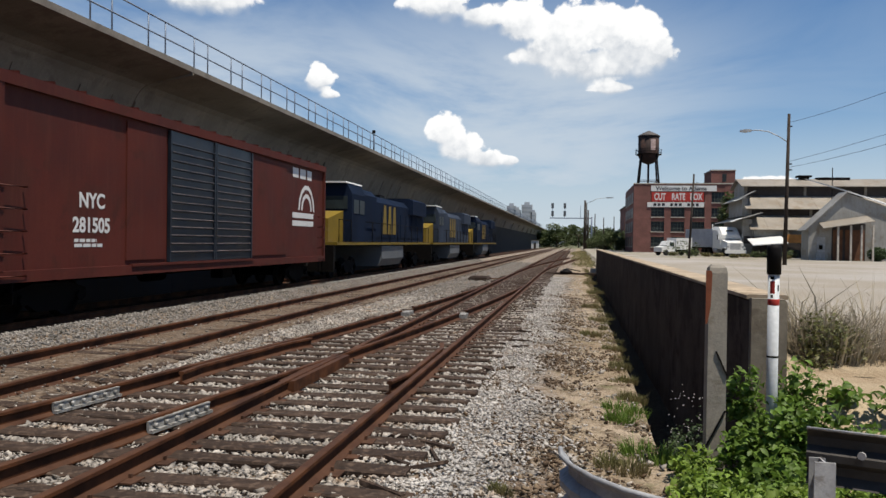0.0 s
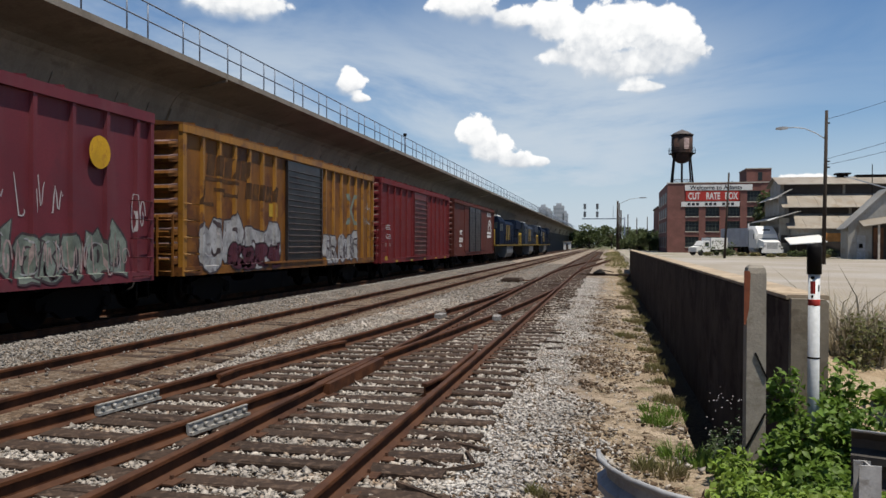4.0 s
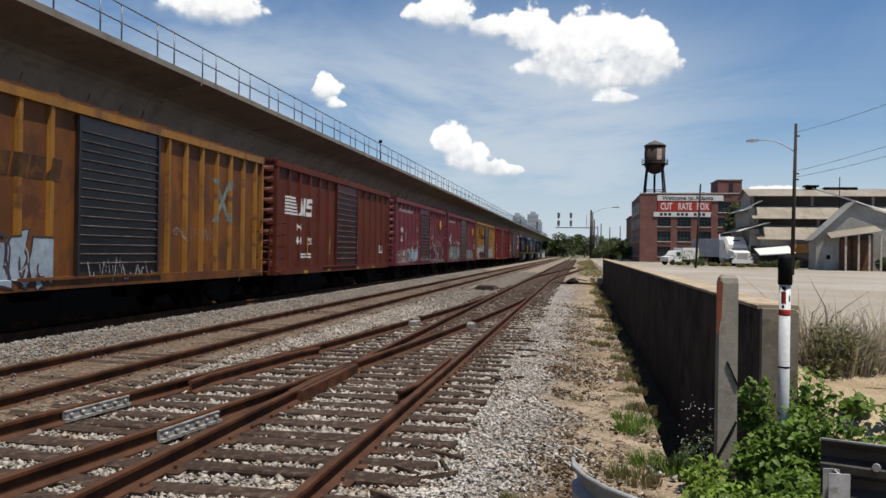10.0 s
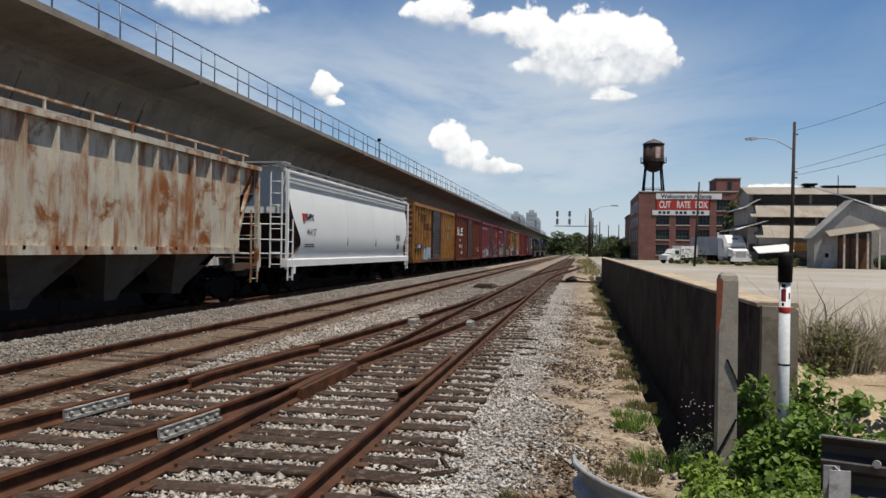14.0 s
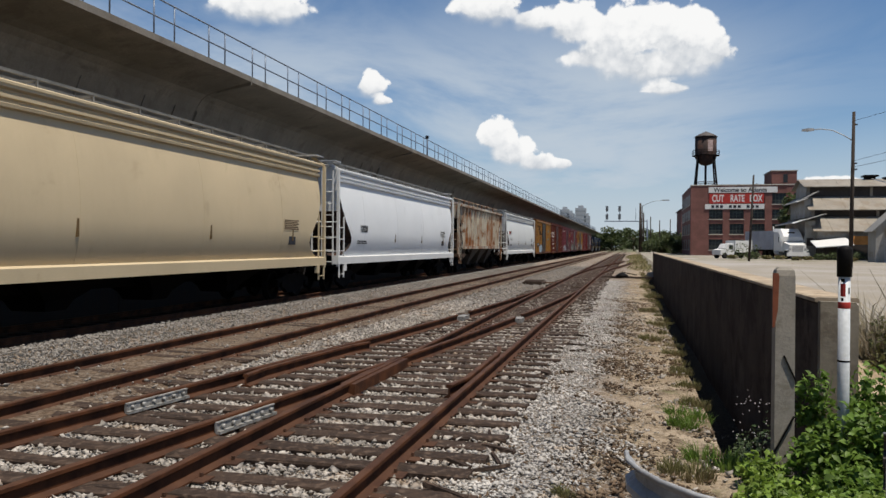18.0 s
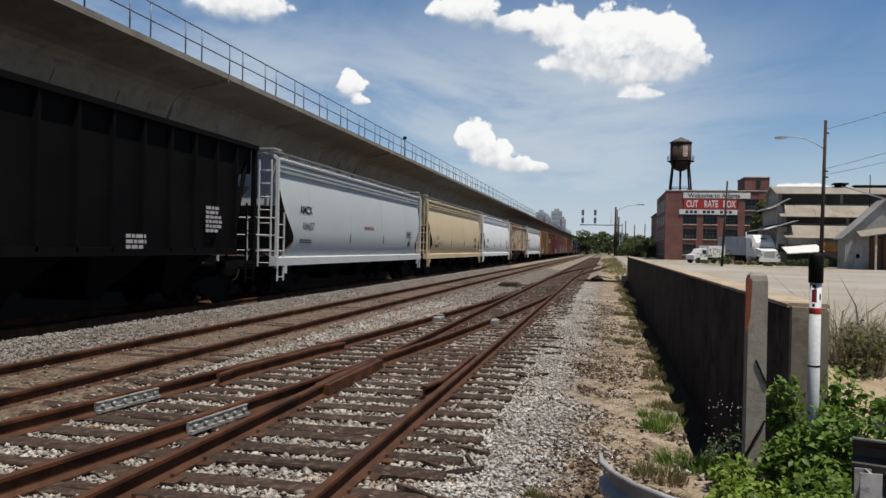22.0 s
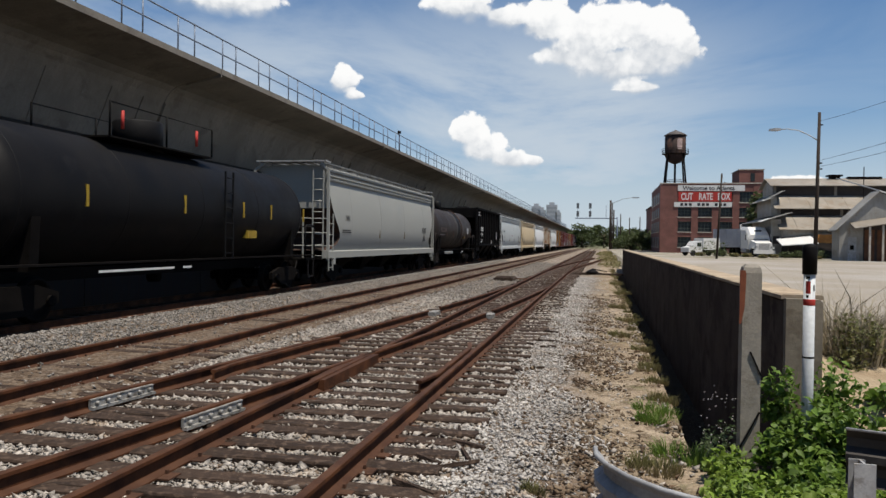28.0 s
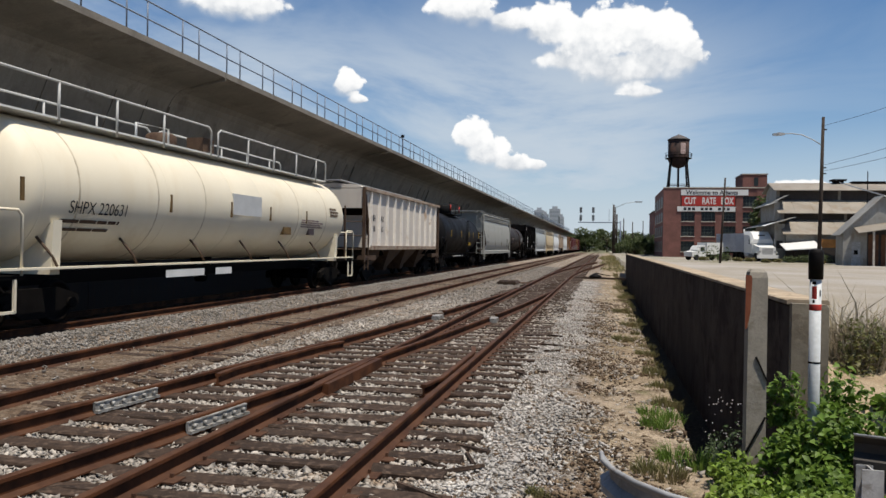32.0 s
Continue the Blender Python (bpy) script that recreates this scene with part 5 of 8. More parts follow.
def locomotive(label, y0, y1, LOCO_BLUE):
    car, L = car_root("locomotive", label, y0, y1, "locomotive")
    h = L / 2
    part("walkway", Shape().prism([(-1.55, 1.52), (1.55, 1.52), (1.55, 1.64), (-1.55, 1.64)], -h + 0.2, h - 0.2), LOCO_YEL, car, "yellow walkway sill")
    part("long_hood", Shape().prism([(-1.2, 1.66), (1.2, 1.66), (1.2, 3.8), (0.9, 4.15), (-0.9, 4.15), (-1.2, 3.8)], -h + 5.2, h - 1.0), LOCO_BLUE, car)
    for k in range(9):
        y = -h + 6.2 + k * 1.55
        part("hood_door", Shape().box(1.2, 1.225, y, y + 1.3, 1.9, 3.3), LOCO_BLUE, car)
    part("radiator", Shape().prism([(-1.5, 3.4), (1.5, 3.4), (1.5, 4.3), (1.2, 4.45), (-1.2, 4.45), (-1.5, 4.3)], h - 6.0, h - 1.6), LOCO_BLUE, car)
    part("inverter_cabinet", Shape().prism([(-1.4, 1.66), (1.4, 1.66), (1.4, 4.0), (1.1, 4.3), (-1.1, 4.3), (-1.4, 4.0)], -h + 4.9, -h + 7.4), LOCO_BLUE, car)
    cab = part("cab", Shape().prism([(-1.52, 1.66), (1.52, 1.66), (1.52, 3.9), (1.25, 4.42), (-1.25, 4.42), (-1.52, 3.9)], -h + 2.5, -h + 4.9), LOCO_BLUE, car)
    part("cab_roof", Shape().prism([(-1.30, 4.40), (1.30, 4.40), (1.27, 4.47), (-1.27, 4.47)], -h + 2.3, -h + 5.0), WHITE, car, "pale cab roof")
    for y in (-h + 2.8, -h + 3.8):
        part("cab_window", Shape().box(1.51, 1.535, y, y + 0.8, 3.0, 3.65), GLASSD, cab)
    part("windshield", Shape().box(-1.3, 1.3, -h + 2.47, -h + 2.5, 3.2, 3.8), GLASSD, cab)
    part("nose", Shape().loft([[(-1.1, -h + 2.5, 1.66), (1.1, -h + 2.5, 1.66), (1.1, -h + 2.5, 3.1), (-1.1, -h + 2.5, 3.1)], [(-0.9, -h + 0.9, 1.66), (0.9, -h + 0.9, 1.66), (0.9, -h + 0.9, 2.7), (-0.9, -h + 0.9, 2.7)]], False), LOCO_YEL, car, "yellow nose")
    part("pilot", Shape().box(-1.45, 1.45, -h, -h + 0.25, 0.35, 1.5), UNDER, car)
    part("rear_panel", Shape().box(-0.96, 0.96, h - 1.02, h - 0.96, 1.7, 4.1), LOCO_BLUE, car)
    part("fuel_tank", Shape().prism([(-1.45, 0.75), (-1.2, 0.35), (1.2, 0.35), (1.45, 0.75), (1.45, 1.45), (-1.45, 1.45)], -2.6, 2.6), LOCO_GREY, car, "grey fuel tank")
    for sx in (-1, 1):
        rl = Shape().pipe([(sx * 1.5, -h + 0.6, 2.65), (sx * 1.5, h - 0.6, 2.65)], 0.02)
        y = -h + 0.6
        while y < h:
            rl.rod((sx * 1.5, y, 1.6), (sx * 1.5, y, 2.65), 0.02, 5)
            y += 1.9
        part("hand_rail", rl, UNDER, car)
    lg = Shape()
    for a, b in ((-1.6, -0.7), (-0.45, 0.45), (0.7, 1.6)):
        lg.face([(1.235, a, 2.1), (1.235, b, 2.1), (1.235, b - 0.2, 3.7), (1.235, a + 0.2, 3.7)])
    part("emblem", lg, LOCO_YEL, car, "yellow painted emblem")
    part("exhaust_stack", Shape().box(-0.5, 0.5, 0.5, 1.6, 4.15, 4.4), BLACK, car)
    running_gear(car, L, 3.4, (-1.7, 0, 1.7))
    return car


# locomotives lead, far ahead
LOCO_FADED = mat("faded_blue_loco_paint", (0.035, 0.045, 0.065), 0.8, 0, 0.25, 0.8, 30, 0.08, spec=0.05)
for y0, paint in ((32.3, LOCO_BLUE), (55.3, LOCO_FADED), (78.3, LOCO_BLUE)):
    locomotive("dark blue and yellow diesel locomotive with a pale cab roof", y0, y0 + 22.2, paint)

SX = 1.5515  # face of outside posts and doors

# oxide-red boxcar with blue-black double doors
car, L = boxcar("oxide red boxcar with blue-black louvred double doors and a white emblem", 12.35, 30.85, CAR_RED, DOOR_BL, 4.72, 0.86, (-3.2, 1.9), 14, 40.0, True, None, True)
for a, b in ((-5.04, -3.3), (2.0, 5.05)):
    part("raised_panel", Shape().box(1.46, 1.50, a, b, 1.2, 4.45), CAR_RED, car)
FX = 1.466
words("281505", 0.44, WHITE, car, side_pose(FX, -6.3, 1.97), bold=0.012, squeeze=1.0)
words("NYC", 0.44, WHITE, car, side_pose(FX, -6.3, 2.50), bold=0.012)
bars(car, FX, -6.9, 1.62, 1.0, 0.07, 2, WHITE, 4)
lg = Shape()
lg.face([(FX, 5.7, 2.55), (FX, 8.0, 2.55), (FX, 8.0, 2.75), (FX, 5.7, 2.75)])
lg.face([(FX, 5.7, 2.25), (FX, 8.0, 2.25), (FX, 8.0, 2.45), (FX, 5.7, 2.45)])
for k in range(7):
    a, b = 3.14 - k * 0.45, 3.14 - (k + 1) * 0.45
    for r0, r1 in ((0.75, 0.9), (0.45, 0.6)):
        lg.face([(FX, 7.2 + r0 * math.cos(a), 2.85 + r0 * 1.1 * math.sin(a)), (FX, 7.2 + r1 * math.cos(a), 2.85 + r1 * 1.1 * math.sin(a)), (FX, 7.2 + r1 * math.cos(b), 2.85 + r1 * 1.1 * math.sin(b)), (FX, 7.2 + r0 * math.cos(b), 2.85 + r0 * 1.1 * math.sin(b))])
part("emblem", lg, WHITE, car, "white painted emblem")
bars(car, FX, 5.7, 4.05, 2.3, 0.36, 1, WHITE, 5)

# crimson boxcar
car, L = boxcar("crimson boxcar with ribbed sides and a corrugated door", -4.8, 10.75, CRIMSON, DOOR_CRIM, 4.72, 0.8, (-1.6, 1.45), 12, 1.15)
for tx, yy, zz in (("EE", -6.59, 2.48), ("C", -6.05, 2.48), ("62", -6.6, 2.04), ("76", -6.0, 2.04)):
    words(tx, 0.32, GRAF_W, car, side_pose(SX + 0.004, yy, zz), bold=0.006)
bars(car, SX - 0.081, -6.8, 1.68, 0.35, 0.06, 2, GRAF_D, 8)
bars(car, SX - 0.081, -6.15, 1.68, 0.35, 0.06, 2, GRAF_D, 18)
sill_marks(car, ((-6.9, 1.02, 0.42, 0.2), (-5.03, 0.86, 0.45, 0.09), (-2.07, 0.86, 0.45, 0.09), (0.9, 0.86, 0.45, 0.09), (3.8, 0.86, 0.45, 0.09), (6.4, 0.86, 0.45, 0.09)))

GRAF_S = mat("silver_grey_spray_paint", (0.25, 0.25, 0.255), 0.7, 0, 0.4, 2.5, 30, 0.0, (0.12, 0.11, 0.115), 0.3)


def dark_emblem(car, a, b, z0, z1):
    """Faded dark slanted blocks in a row."""
    n = 5
    for k in range(n):
        y0 = a + (b - a) * k / n
        w = (b - a) / n * 0.86
        part("faded_emblem", Shape().poly([(SX + 0.002, y0, z0), (SX + 0.002, y0 + w, z0), (SX + 0.002, y0 + w + 0.1, z1), (SX + 0.002, y0 + 0.1, z1)], [(0, 1, 2, 3)]), FADED, car, "faded dark emblem block")


def cross_mark(car, y, z):
    for d in (-1, 1):
        part("cross_mark", Shape().poly([(SX + 0.003 + 0.002 * d, y - 0.62, z - d * 0.62), (SX + 0.003 + 0.002 * d, y - 0.4, z - d * 0.62), (SX + 0.003 + 0.002 * d, y + 0.62, z + d * 0.62), (SX + 0.003 + 0.002 * d, y + 0.4, z + d * 0.62)], [(0, 1, 2, 3) if d > 0 else (3, 2, 1, 0)]), GRAF_G, car, "faded pale cross")


# yellow boxcar with graffiti
car, L = boxcar("weathered yellow boxcar with dark louvred door and graffiti", -21.75, -5.95, YELLOW, DOOR_DK, 4.66, 0.9, (-1.54, 1.56), 15, 0.885, True, YELLOW_P, False, YELLOW_P)
fat_tag(car, SX + 0.004, -6.9, 0.92, 4.9, 1.5, GRAF_S, GRAF_K, 21, 4)
fat_tag(car, SX + 0.011, -5.4, 0.92, 3.3, 0.8, GRAF_P, GRAF_K, 25, 4, GRAF_S)
fat_tag(car, SX + 0.004, 1.75, 0.95, 4.2, 1.25, GRAF_S, GRAF_K, 22, 5)
tag(car, SX + 0.012, 1.9, 1.0, 4.2, 0.9, GRAF_K, 29, 8, 0.045)
tag(car, SX + 0.006, 6.4, 2.9, 1.1, 0.7, GRAF_S, 24, 3, 0.06)
tag(car, SX + 0.006, 6.5, 2.5, 0.9, 0.35, GRAF_S, 28, 4, 0.035)
dark_emblem(car, -6.6, -4.2, 3.52, 4.08)
dark_emblem(car, -4.4, -2.1, 3.0, 3.48)
for pts in ([(-6.75, 3.4), (-6.9, 2.75), (-6.2, 2.75)], [(-6.75, 3.42), (-4.75, 3.40), (-4.85, 3.02), (-5.6, 3.05)], [(-6.2, 3.15), (-5.6, 3.15), (-5.65, 2.98)]):
    fl = Shape()
    ribbon(fl, SX + 0.002, pts, 0.10)
    part("faded_emblem", fl, FADED, car, "faded dark emblem line")
cross_mark(car, 5.0, 3.1)
part("pale_panel", Shape().box(1.462, 1.468, -2.75, -2.15, 2.55, 2.95), DULLYEL, car)

# two maroon boxcars with graffiti
for (a0, a1), seed, blue in (((-38.55, -22.95), 31, False), ((-55.5, -39.85), 41, True)):
    car, L = boxcar("faded maroon boxcar with a yellow disc and white graffiti", a0, a1, MAROON, DOOR_MAR if blue else DOOR_DK, 4.66, 0.86, (-1.15, 1.9), 14 if blue else 9, 1.06)
    part("yellow_disc", Shape().poly([(SX + 0.006, 5.85 + 0.34 * math.cos(6.28319 * q / 28), 3.58 + 0.34 * math.sin(6.28319 * q / 28)) for q in range(28)], [tuple(range(28))]), DISC, car, "yellow painted disc")
    bars(car, SX - 0.081, -6.85, 3.98, 4.2, 0.17, 1, GRAF_D, seed)
    words("551" if blue else "522", 0.42, WHITE, car, side_pose(SX - 0.081, -5.98, 2.4), bold=0.012)
    words("AM", 0.42, WHITE, car, side_pose(SX - 0.081, -5.98, 2.9), bold=0.012)
    if blue:
        fat_tag(car, SX + 0.010, -4.2, 1.0, 2.7, 0.95, GRAF_B, GRAF_K, seed + 1, 5, GRAF_W)
        fat_tag(car, SX + 0.002, -7.2, 0.95, 2.9, 0.75, GRAF_R, GRAF_D, seed + 20, 6)
        fat_tag(car, SX + 0.002, 2.15, 0.98, 4.6, 1.25, GRAF_P, GRAF_D, seed + 9, 5, GRAF_D)
        tag(car, SX + 0.006, -6.4, 1.2, 3.2, 0.9, GRAF_W, seed + 2, 9, 0.035)
        tag(car, SX + 0.006, -4.4, 2.1, 2.8, 0.3, GRAF_W, seed + 21, 9, 0.025)
        tag(car, SX + 0.006, -5.2, 2.3, 0.5, 0.8, GRAF_W, seed + 22, 2, 0.03)
        tag(car, SX + 0.006, -1.9, 1.9, 0.6, 0.6, GRAF_W, seed + 3, 3, 0.03)
        tag(car, SX + 0.006, -1.0, 1.0, 2.7, 0.35, GRAF_W, seed + 5, 10, 0.05)
        tag(car, SX + 0.006, 2.25, 2.9, 0.8, 0.6, GRAF_W, seed + 6, 4, 0.03)
        tag(car, SX + 0.006, 2.4, 2.45, 0.7, 0.5, GRAF_W, seed + 16, 2, 0.03)
        tag(car, SX + 0.006, 3.3, 2.15, 0.45, 1.1, GRAF_D, seed + 26, 2, 0.035)
        tag(car, SX + 0.006, 4.2, 2.2, 2.2, 0.42, GRAF_D, seed + 4, 10, 0.04)
        tag(car, SX + 0.006, 5.4, 2.5, 1.8, 0.75, GRAF_D, seed + 14, 4, 0.035)
        tag(car, SX + 0.006, 7.0, 1.2, 0.5, 1.0, GRAF_W, seed + 24, 2, 0.04)
        tag(car, SX + 0.006, 7.15, 2.6, 0.45, 1.1, GRAF_W, seed + 8, 2, 0.035)
        bars(car, SX - 0.08, -2.0, 3.1, 0.5, 0.06, 3, GRAF_D, seed + 25)
        fat_tag(car, SX + 0.002, 2.2, 0.88, 5.0, 0.3, GRAF_R, GRAF_K, seed + 23, 9)
    else:
        fat_tag(car, SX + 0.002, -6.6, 0.92, 5.2, 1.35, GRAF_G, GRAF_K, seed + 1, 8, GRAF_B)
        fat_tag(car, SX + 0.002, 2.2, 0.95, 4.6, 1.1, GRAF_G, GRAF_K, seed + 7, 7, GRAF_S)
        tag(car, SX + 0.012, -6.6, 1.0, 5.2, 1.0, GRAF_B, seed + 26, 14, 0.05)
        tag(car, SX + 0.006, -6.7, 2.25, 1.0, 0.8, GRAF_B, seed + 2, 4, 0.07)
        tag(car, SX + 0.006, -4.6, 2.2, 3.2, 0.4, GRAF_W, seed + 3, 9, 0.05)
        tag(car, SX + 0.012, 2.2, 1.0, 4.8, 0.9, GRAF_D, seed + 28, 14, 0.045)
        tag(car, SX + 0.006, 2.4, 2.2, 2.6, 0.9, GRAF_W, seed + 4, 5, 0.035)
        tag(car, SX + 0.006, 7.0, 1.6, 0.6, 1.6, GRAF_W, seed + 8, 2, 0.035)
        tag(car, SX + 0.006, -7.5, 2.4, 0.4, 0.9, GRAF_W, seed + 18, 2, 0.035)

# rust-red boxcar with a white emblem
car, L = boxcar("rust red boxcar with a white striped emblem and corrugated door", -72.6, -56.9, NS_RED, DOOR_RED, 4.74, 0.82, (-1.3, 1.76), 13, 1.075)
lg = Shape()
NX = SX + 0.004
for k in range(6):
    z = 2.96 + k * 0.115
    lg.face([(NX, -6.9, z), (NX, -5.62 - 0.05 * k, z), (NX, -5.62 - 0.05 * k, z + 0.07), (NX, -6.9, z + 0.07)])
for pts in (((-5.6, 2.96), (-5.36, 2.96), (-5.26, 3.63), (-5.5, 3.63)), ((-5.5, 3.63), (-5.26, 3.63), (-5.0, 2.96), (-5.24, 2.96)), ((-5.12, 2.96), (-4.9, 2.96), (-4.8, 3.63), (-5.02, 3.63)),
            ((-4.82, 2.96), (-4.2, 2.96), (-4.17, 3.12), (-4.79, 3.12)), ((-4.38, 3.12), (-4.17, 3.12), (-4.15, 3.3), (-4.36, 3.3)), ((-4.76, 3.26), (-4.15, 3.26), (-4.13, 3.38), (-4.74, 3.38)),
            ((-4.74, 3.38), (-4.53, 3.38), (-4.51, 3.5), (-4.72, 3.5)), ((-4.72, 3.48), (-4.12, 3.48), (-4.10, 3.63), (-4.70, 3.63))):
    lg.face([(NX, a, b) for a, b in pts])
part("emblem", lg, WHITE, car, "white striped emblem")
sill_marks(car, ((-4.92, 0.88, 0.4, 0.1), (-2.2, 0.9, 0.4, 0.1), (1.93, 0.9, 0.4, 0.1), (4.6, 0.9, 0.4, 0.1), (-7.74, 1.64, 0.09, 0.95), (-4.78, 1.85, 0.08, 0.7), (-2.16, 1.9, 0.08, 0.7), (1.81, 1.9, 0.08, 0.7)))
words("450", 0.36, WHITE, car, side_pose(1.466, -5.48, 2.02), bold=0.012)
words("622", 0.36, WHITE, car, side_pose(1.466, -4.33, 2.02), bold=0.012)
words("NS", 0.36, WHITE, car, side_pose(1.466, -5.5, 2.52), bold=0.012)
bars(car, NX, -5.5, 1.5, 1.3, 0.07, 2, WHITE, 52)
bars(car, NX, 5.9, 1.9, 0.6, 0.07, 4, WHITE, 53)

# rusted orange boxcar
car, L = boxcar("rust-stained orange boxcar with a dark door and blue graffiti", -89.3, -73.7, YELLOW_B, DOOR_DK, 4.66, 0.86, (-1.6, 1.5), 15, 0.875, True, YELLOW_P, False, YELLOW_P)
fat_tag(car, SX + 0.004, -4.5, 0.88, 2.2, 1.1, GRAF_B, GRAF_K, 61, 4)
dark_emblem(car, -4.4, -2.0, 3.0, 3.45)
cross_mark(car, 5.05, 3.08)
tag(car, SX + 0.005, 2.2, 1.9, 2.4, 0.45, GRAF_D, 62, 5, 0.035)
tag(car, SX + 0.035, -1.4, 0.98, 2.7, 0.5, GRAF_W, 63, 6, 0.035)
part("number_board", Shape().box(SX, SX + 0.008, -7.2, -5.2, 1.7, 2.08), DKTEXT, car)
words("39 450", 0.30, WHITE, car, side_pose(SX + 0.012, -6.2, 1.89), "board_lettering", 0.012, 1.2)
dark_emblem(car, -6.4, -4.1, 3.5, 4.05)


def tank_width(zc, r):
    return lambda z: math.sqrt(max(0.0, r * r - (z - zc) ** 2))


def hopper_marks(car, h, name, number, y, z, material=DKTEXT, size=0.42, fx=1.562):
    if name:
        hug(words(name, size, material, car, side_pose(fx, y - 0.15, z + 0.55), bold=0.012), belly_width)
    hug(words(number, size, material, car, side_pose(fx, y, z), bold=0.012), belly_width)
    hug(bars(car, fx, y - 0.7, z - 0.5, 1.2, 0.05, 2, material, 5), belly_width)
    hug(bars(car, fx, h - 3.4, 2.45, 1.1, 0.035, 6, material, 6), belly_width)
    part("stencil_panel", Shape().box(1.50, 1.545, h - 3.0, h - 2.55, 1.72, 2.02), DKTEXT, car)
    for k in range(1, 4):
        yy = -h + 2.4 + k * (2 * h - 5.2) / 3
        part("reflector", Shape().prism([(1.50, 0), (1.565, 0), (1.565, 0.06), (1.50, 0.06)], 0, 1).xz_to_side(yy, 1.85, 2.2), ANODE, car)


car, L, h = round_hopper("white covered hopper with bulging sides and a white sill", -110.35, -90.7, HOP_WHITE, WHITE)
hopper_marks(car, h, "SHPX", "464127", -7.3, 2.32, size=0.36)
part("red_square", Shape().box(1.50, 1.575, -8.25, -7.97, 2.72, 3.0), REDP, car)
car, L, h = rib_hopper("rust-streaked cream covered hopper with outside ribs", -128.75, -112.6, HOP_RUST, 4.30, 1.62, 15, HOP_RUST, True, 1.5, BAY_DIRT, "covered_hopper")
words("45 6", 0.4, DKTEXT, car, side_pose(1.436, -4.3, 2.75), bold=0.012)
words("M W", 0.4, DKTEXT, car, side_pose(1.436, -4.0, 3.35), bold=0.012)
car, L, h = round_hopper("pale grey-white covered hopper with bulging sides", -148.9, -130.25, HOP_PALE, WHITE)
hopper_marks(car, h, "", "10020", -6.6, 2.35, size=0.36)
car, L, h = round_hopper("tan covered hopper with faded marks and scribbles", -169.55, -149.95, HOP_TAN, HOP_TAN)
hopper_marks(car, h, "", "6220", -7.0, 2.3, BROWNP, 0.36)
hug(tag(car, 1.535, -8.2, 1.7, 3.0, 0.55, UNDER, 71, 9, 0.03), belly_width)
car, L, h = round_hopper("blue-grey covered hopper with bulging sides", -190.6, -171.05, HOP_GREY, HOP_SILL)
hug(bars(car, 1.56, -0.75, 2.44, 1.6, 0.10, 1, STENCIL, 81), belly_width)
hopper_marks(car, h, "AMCX", "104657", -7.15, 2.35, size=0.38)

car, L, h = rib_hopper("black open-top hopper with white stencils", -206.9, -191.95, CAR_BLACK, 4.62, 1.5, 12, CAR_BLACK, False, 1.2)
words("ECQX", 0.42, WHITE, car, side_pose(1.556, -4.63, 2.85), bold=0.02)
words("47094", 0.42, WHITE, car, side_pose(1.556, -4.63, 2.35), bold=0.02)
bars(car, 1.556, -5.1, 1.9, 0.9, 0.1, 2, WHITE, 7)
bars(car, 1.556, 4.4, 2.6, 0.9, 0.08, 6, GRAF_W, 8)
bars(car, 1.556, 1.0, 1.8, 0.9, 0.08, 3, GRAF_W, 9)
bars(car, 1.556, -6.6, 4.15, 0.9, 0.14, 2, GRAF_W, 10)
part("load", Shape().loft([[(1.3, -6.8, 4.3), (1.3, 6.8, 4.3), (-1.3, 6.8, 4.3), (-1.3, -6.8, 4.3)], [(0.3, -6.0, 4.75), (0.3, 6.0, 4.75), (-0.3, 6.0, 4.75), (-0.3, -6.0, 4.75)]], False), CAR_BLACK, car)

RUSTY = mat("rust_brown_ladder", (0.05, 0.028, 0.02), 0.8)
car, L, h, t = tank_car("sooty dark brown tank car with a central insulated band", -222.9, -207.7, TANK_BROWN, 2.62, 1.42)
for a, b in ((-0.15, 0.55), (1.75, 2.95)):
    part("jacket_band", Shape().lathe((0, 0, 2.62), [(1.42, a - 0.03), (1.437, a), (1.437, b), (1.42, b + 0.03)], 40, "y"), mat("greyish_jacket_paint", (0.045, 0.041, 0.038), 0.6, 0, 0.2, 0.8, 30, 0.02, (0.025, 0.022, 0.02), 0.4, 0.5, (0.014, 0.012, 0.012)), car)
part("spill_band", Shape().lathe((0, 0, 2.62), [(1.42, 0.58), (1.432, 0.6), (1.432, 1.2), (1.42, 1.22)], 40, "y"), TANK_BLACK, car, "black spill-stained band")
# ladder bent over the tank's shoulder
arcs = [(1.5 * math.cos(a), 2.62 + 1.5 * math.sin(a)) for a in (0.05, 0.25, 0.45, 0.65, 0.85, 1.05, 1.25, 1.4)]
for yy in (1.3, 1.72):
    part("ladder_rail", Shape().pipe([(1.5, yy, 1.25)] + [(a, yy, b) for a, b in arcs], 0.022), RUSTY, car)
for a, b in [(1.5, 1.55), (1.5, 1.95), (1.5, 2.35)] + arcs:
    part("rung", Shape().rod((a, 1.3, b), (a, 1.72, b), 0.016, 6), RUSTY, car)
hug(words("PLCX 220407", 0.40, GRAF_D, car, side_pose(1.40, -4.6, 2.5), bold=0.012, squeeze=0.85), tank_width(2.62, 1.42))
hug(bars(car, 1.40, -5.6, 2.15, 1.9, 0.07, 1, GRAF_W, 11), tank_width(2.62, 1.42))
part("white_placard", Shape().box(1.30, 1.425, 4.3, 5.0, 2.35, 2.8), GALV, car, "pale metal placard")
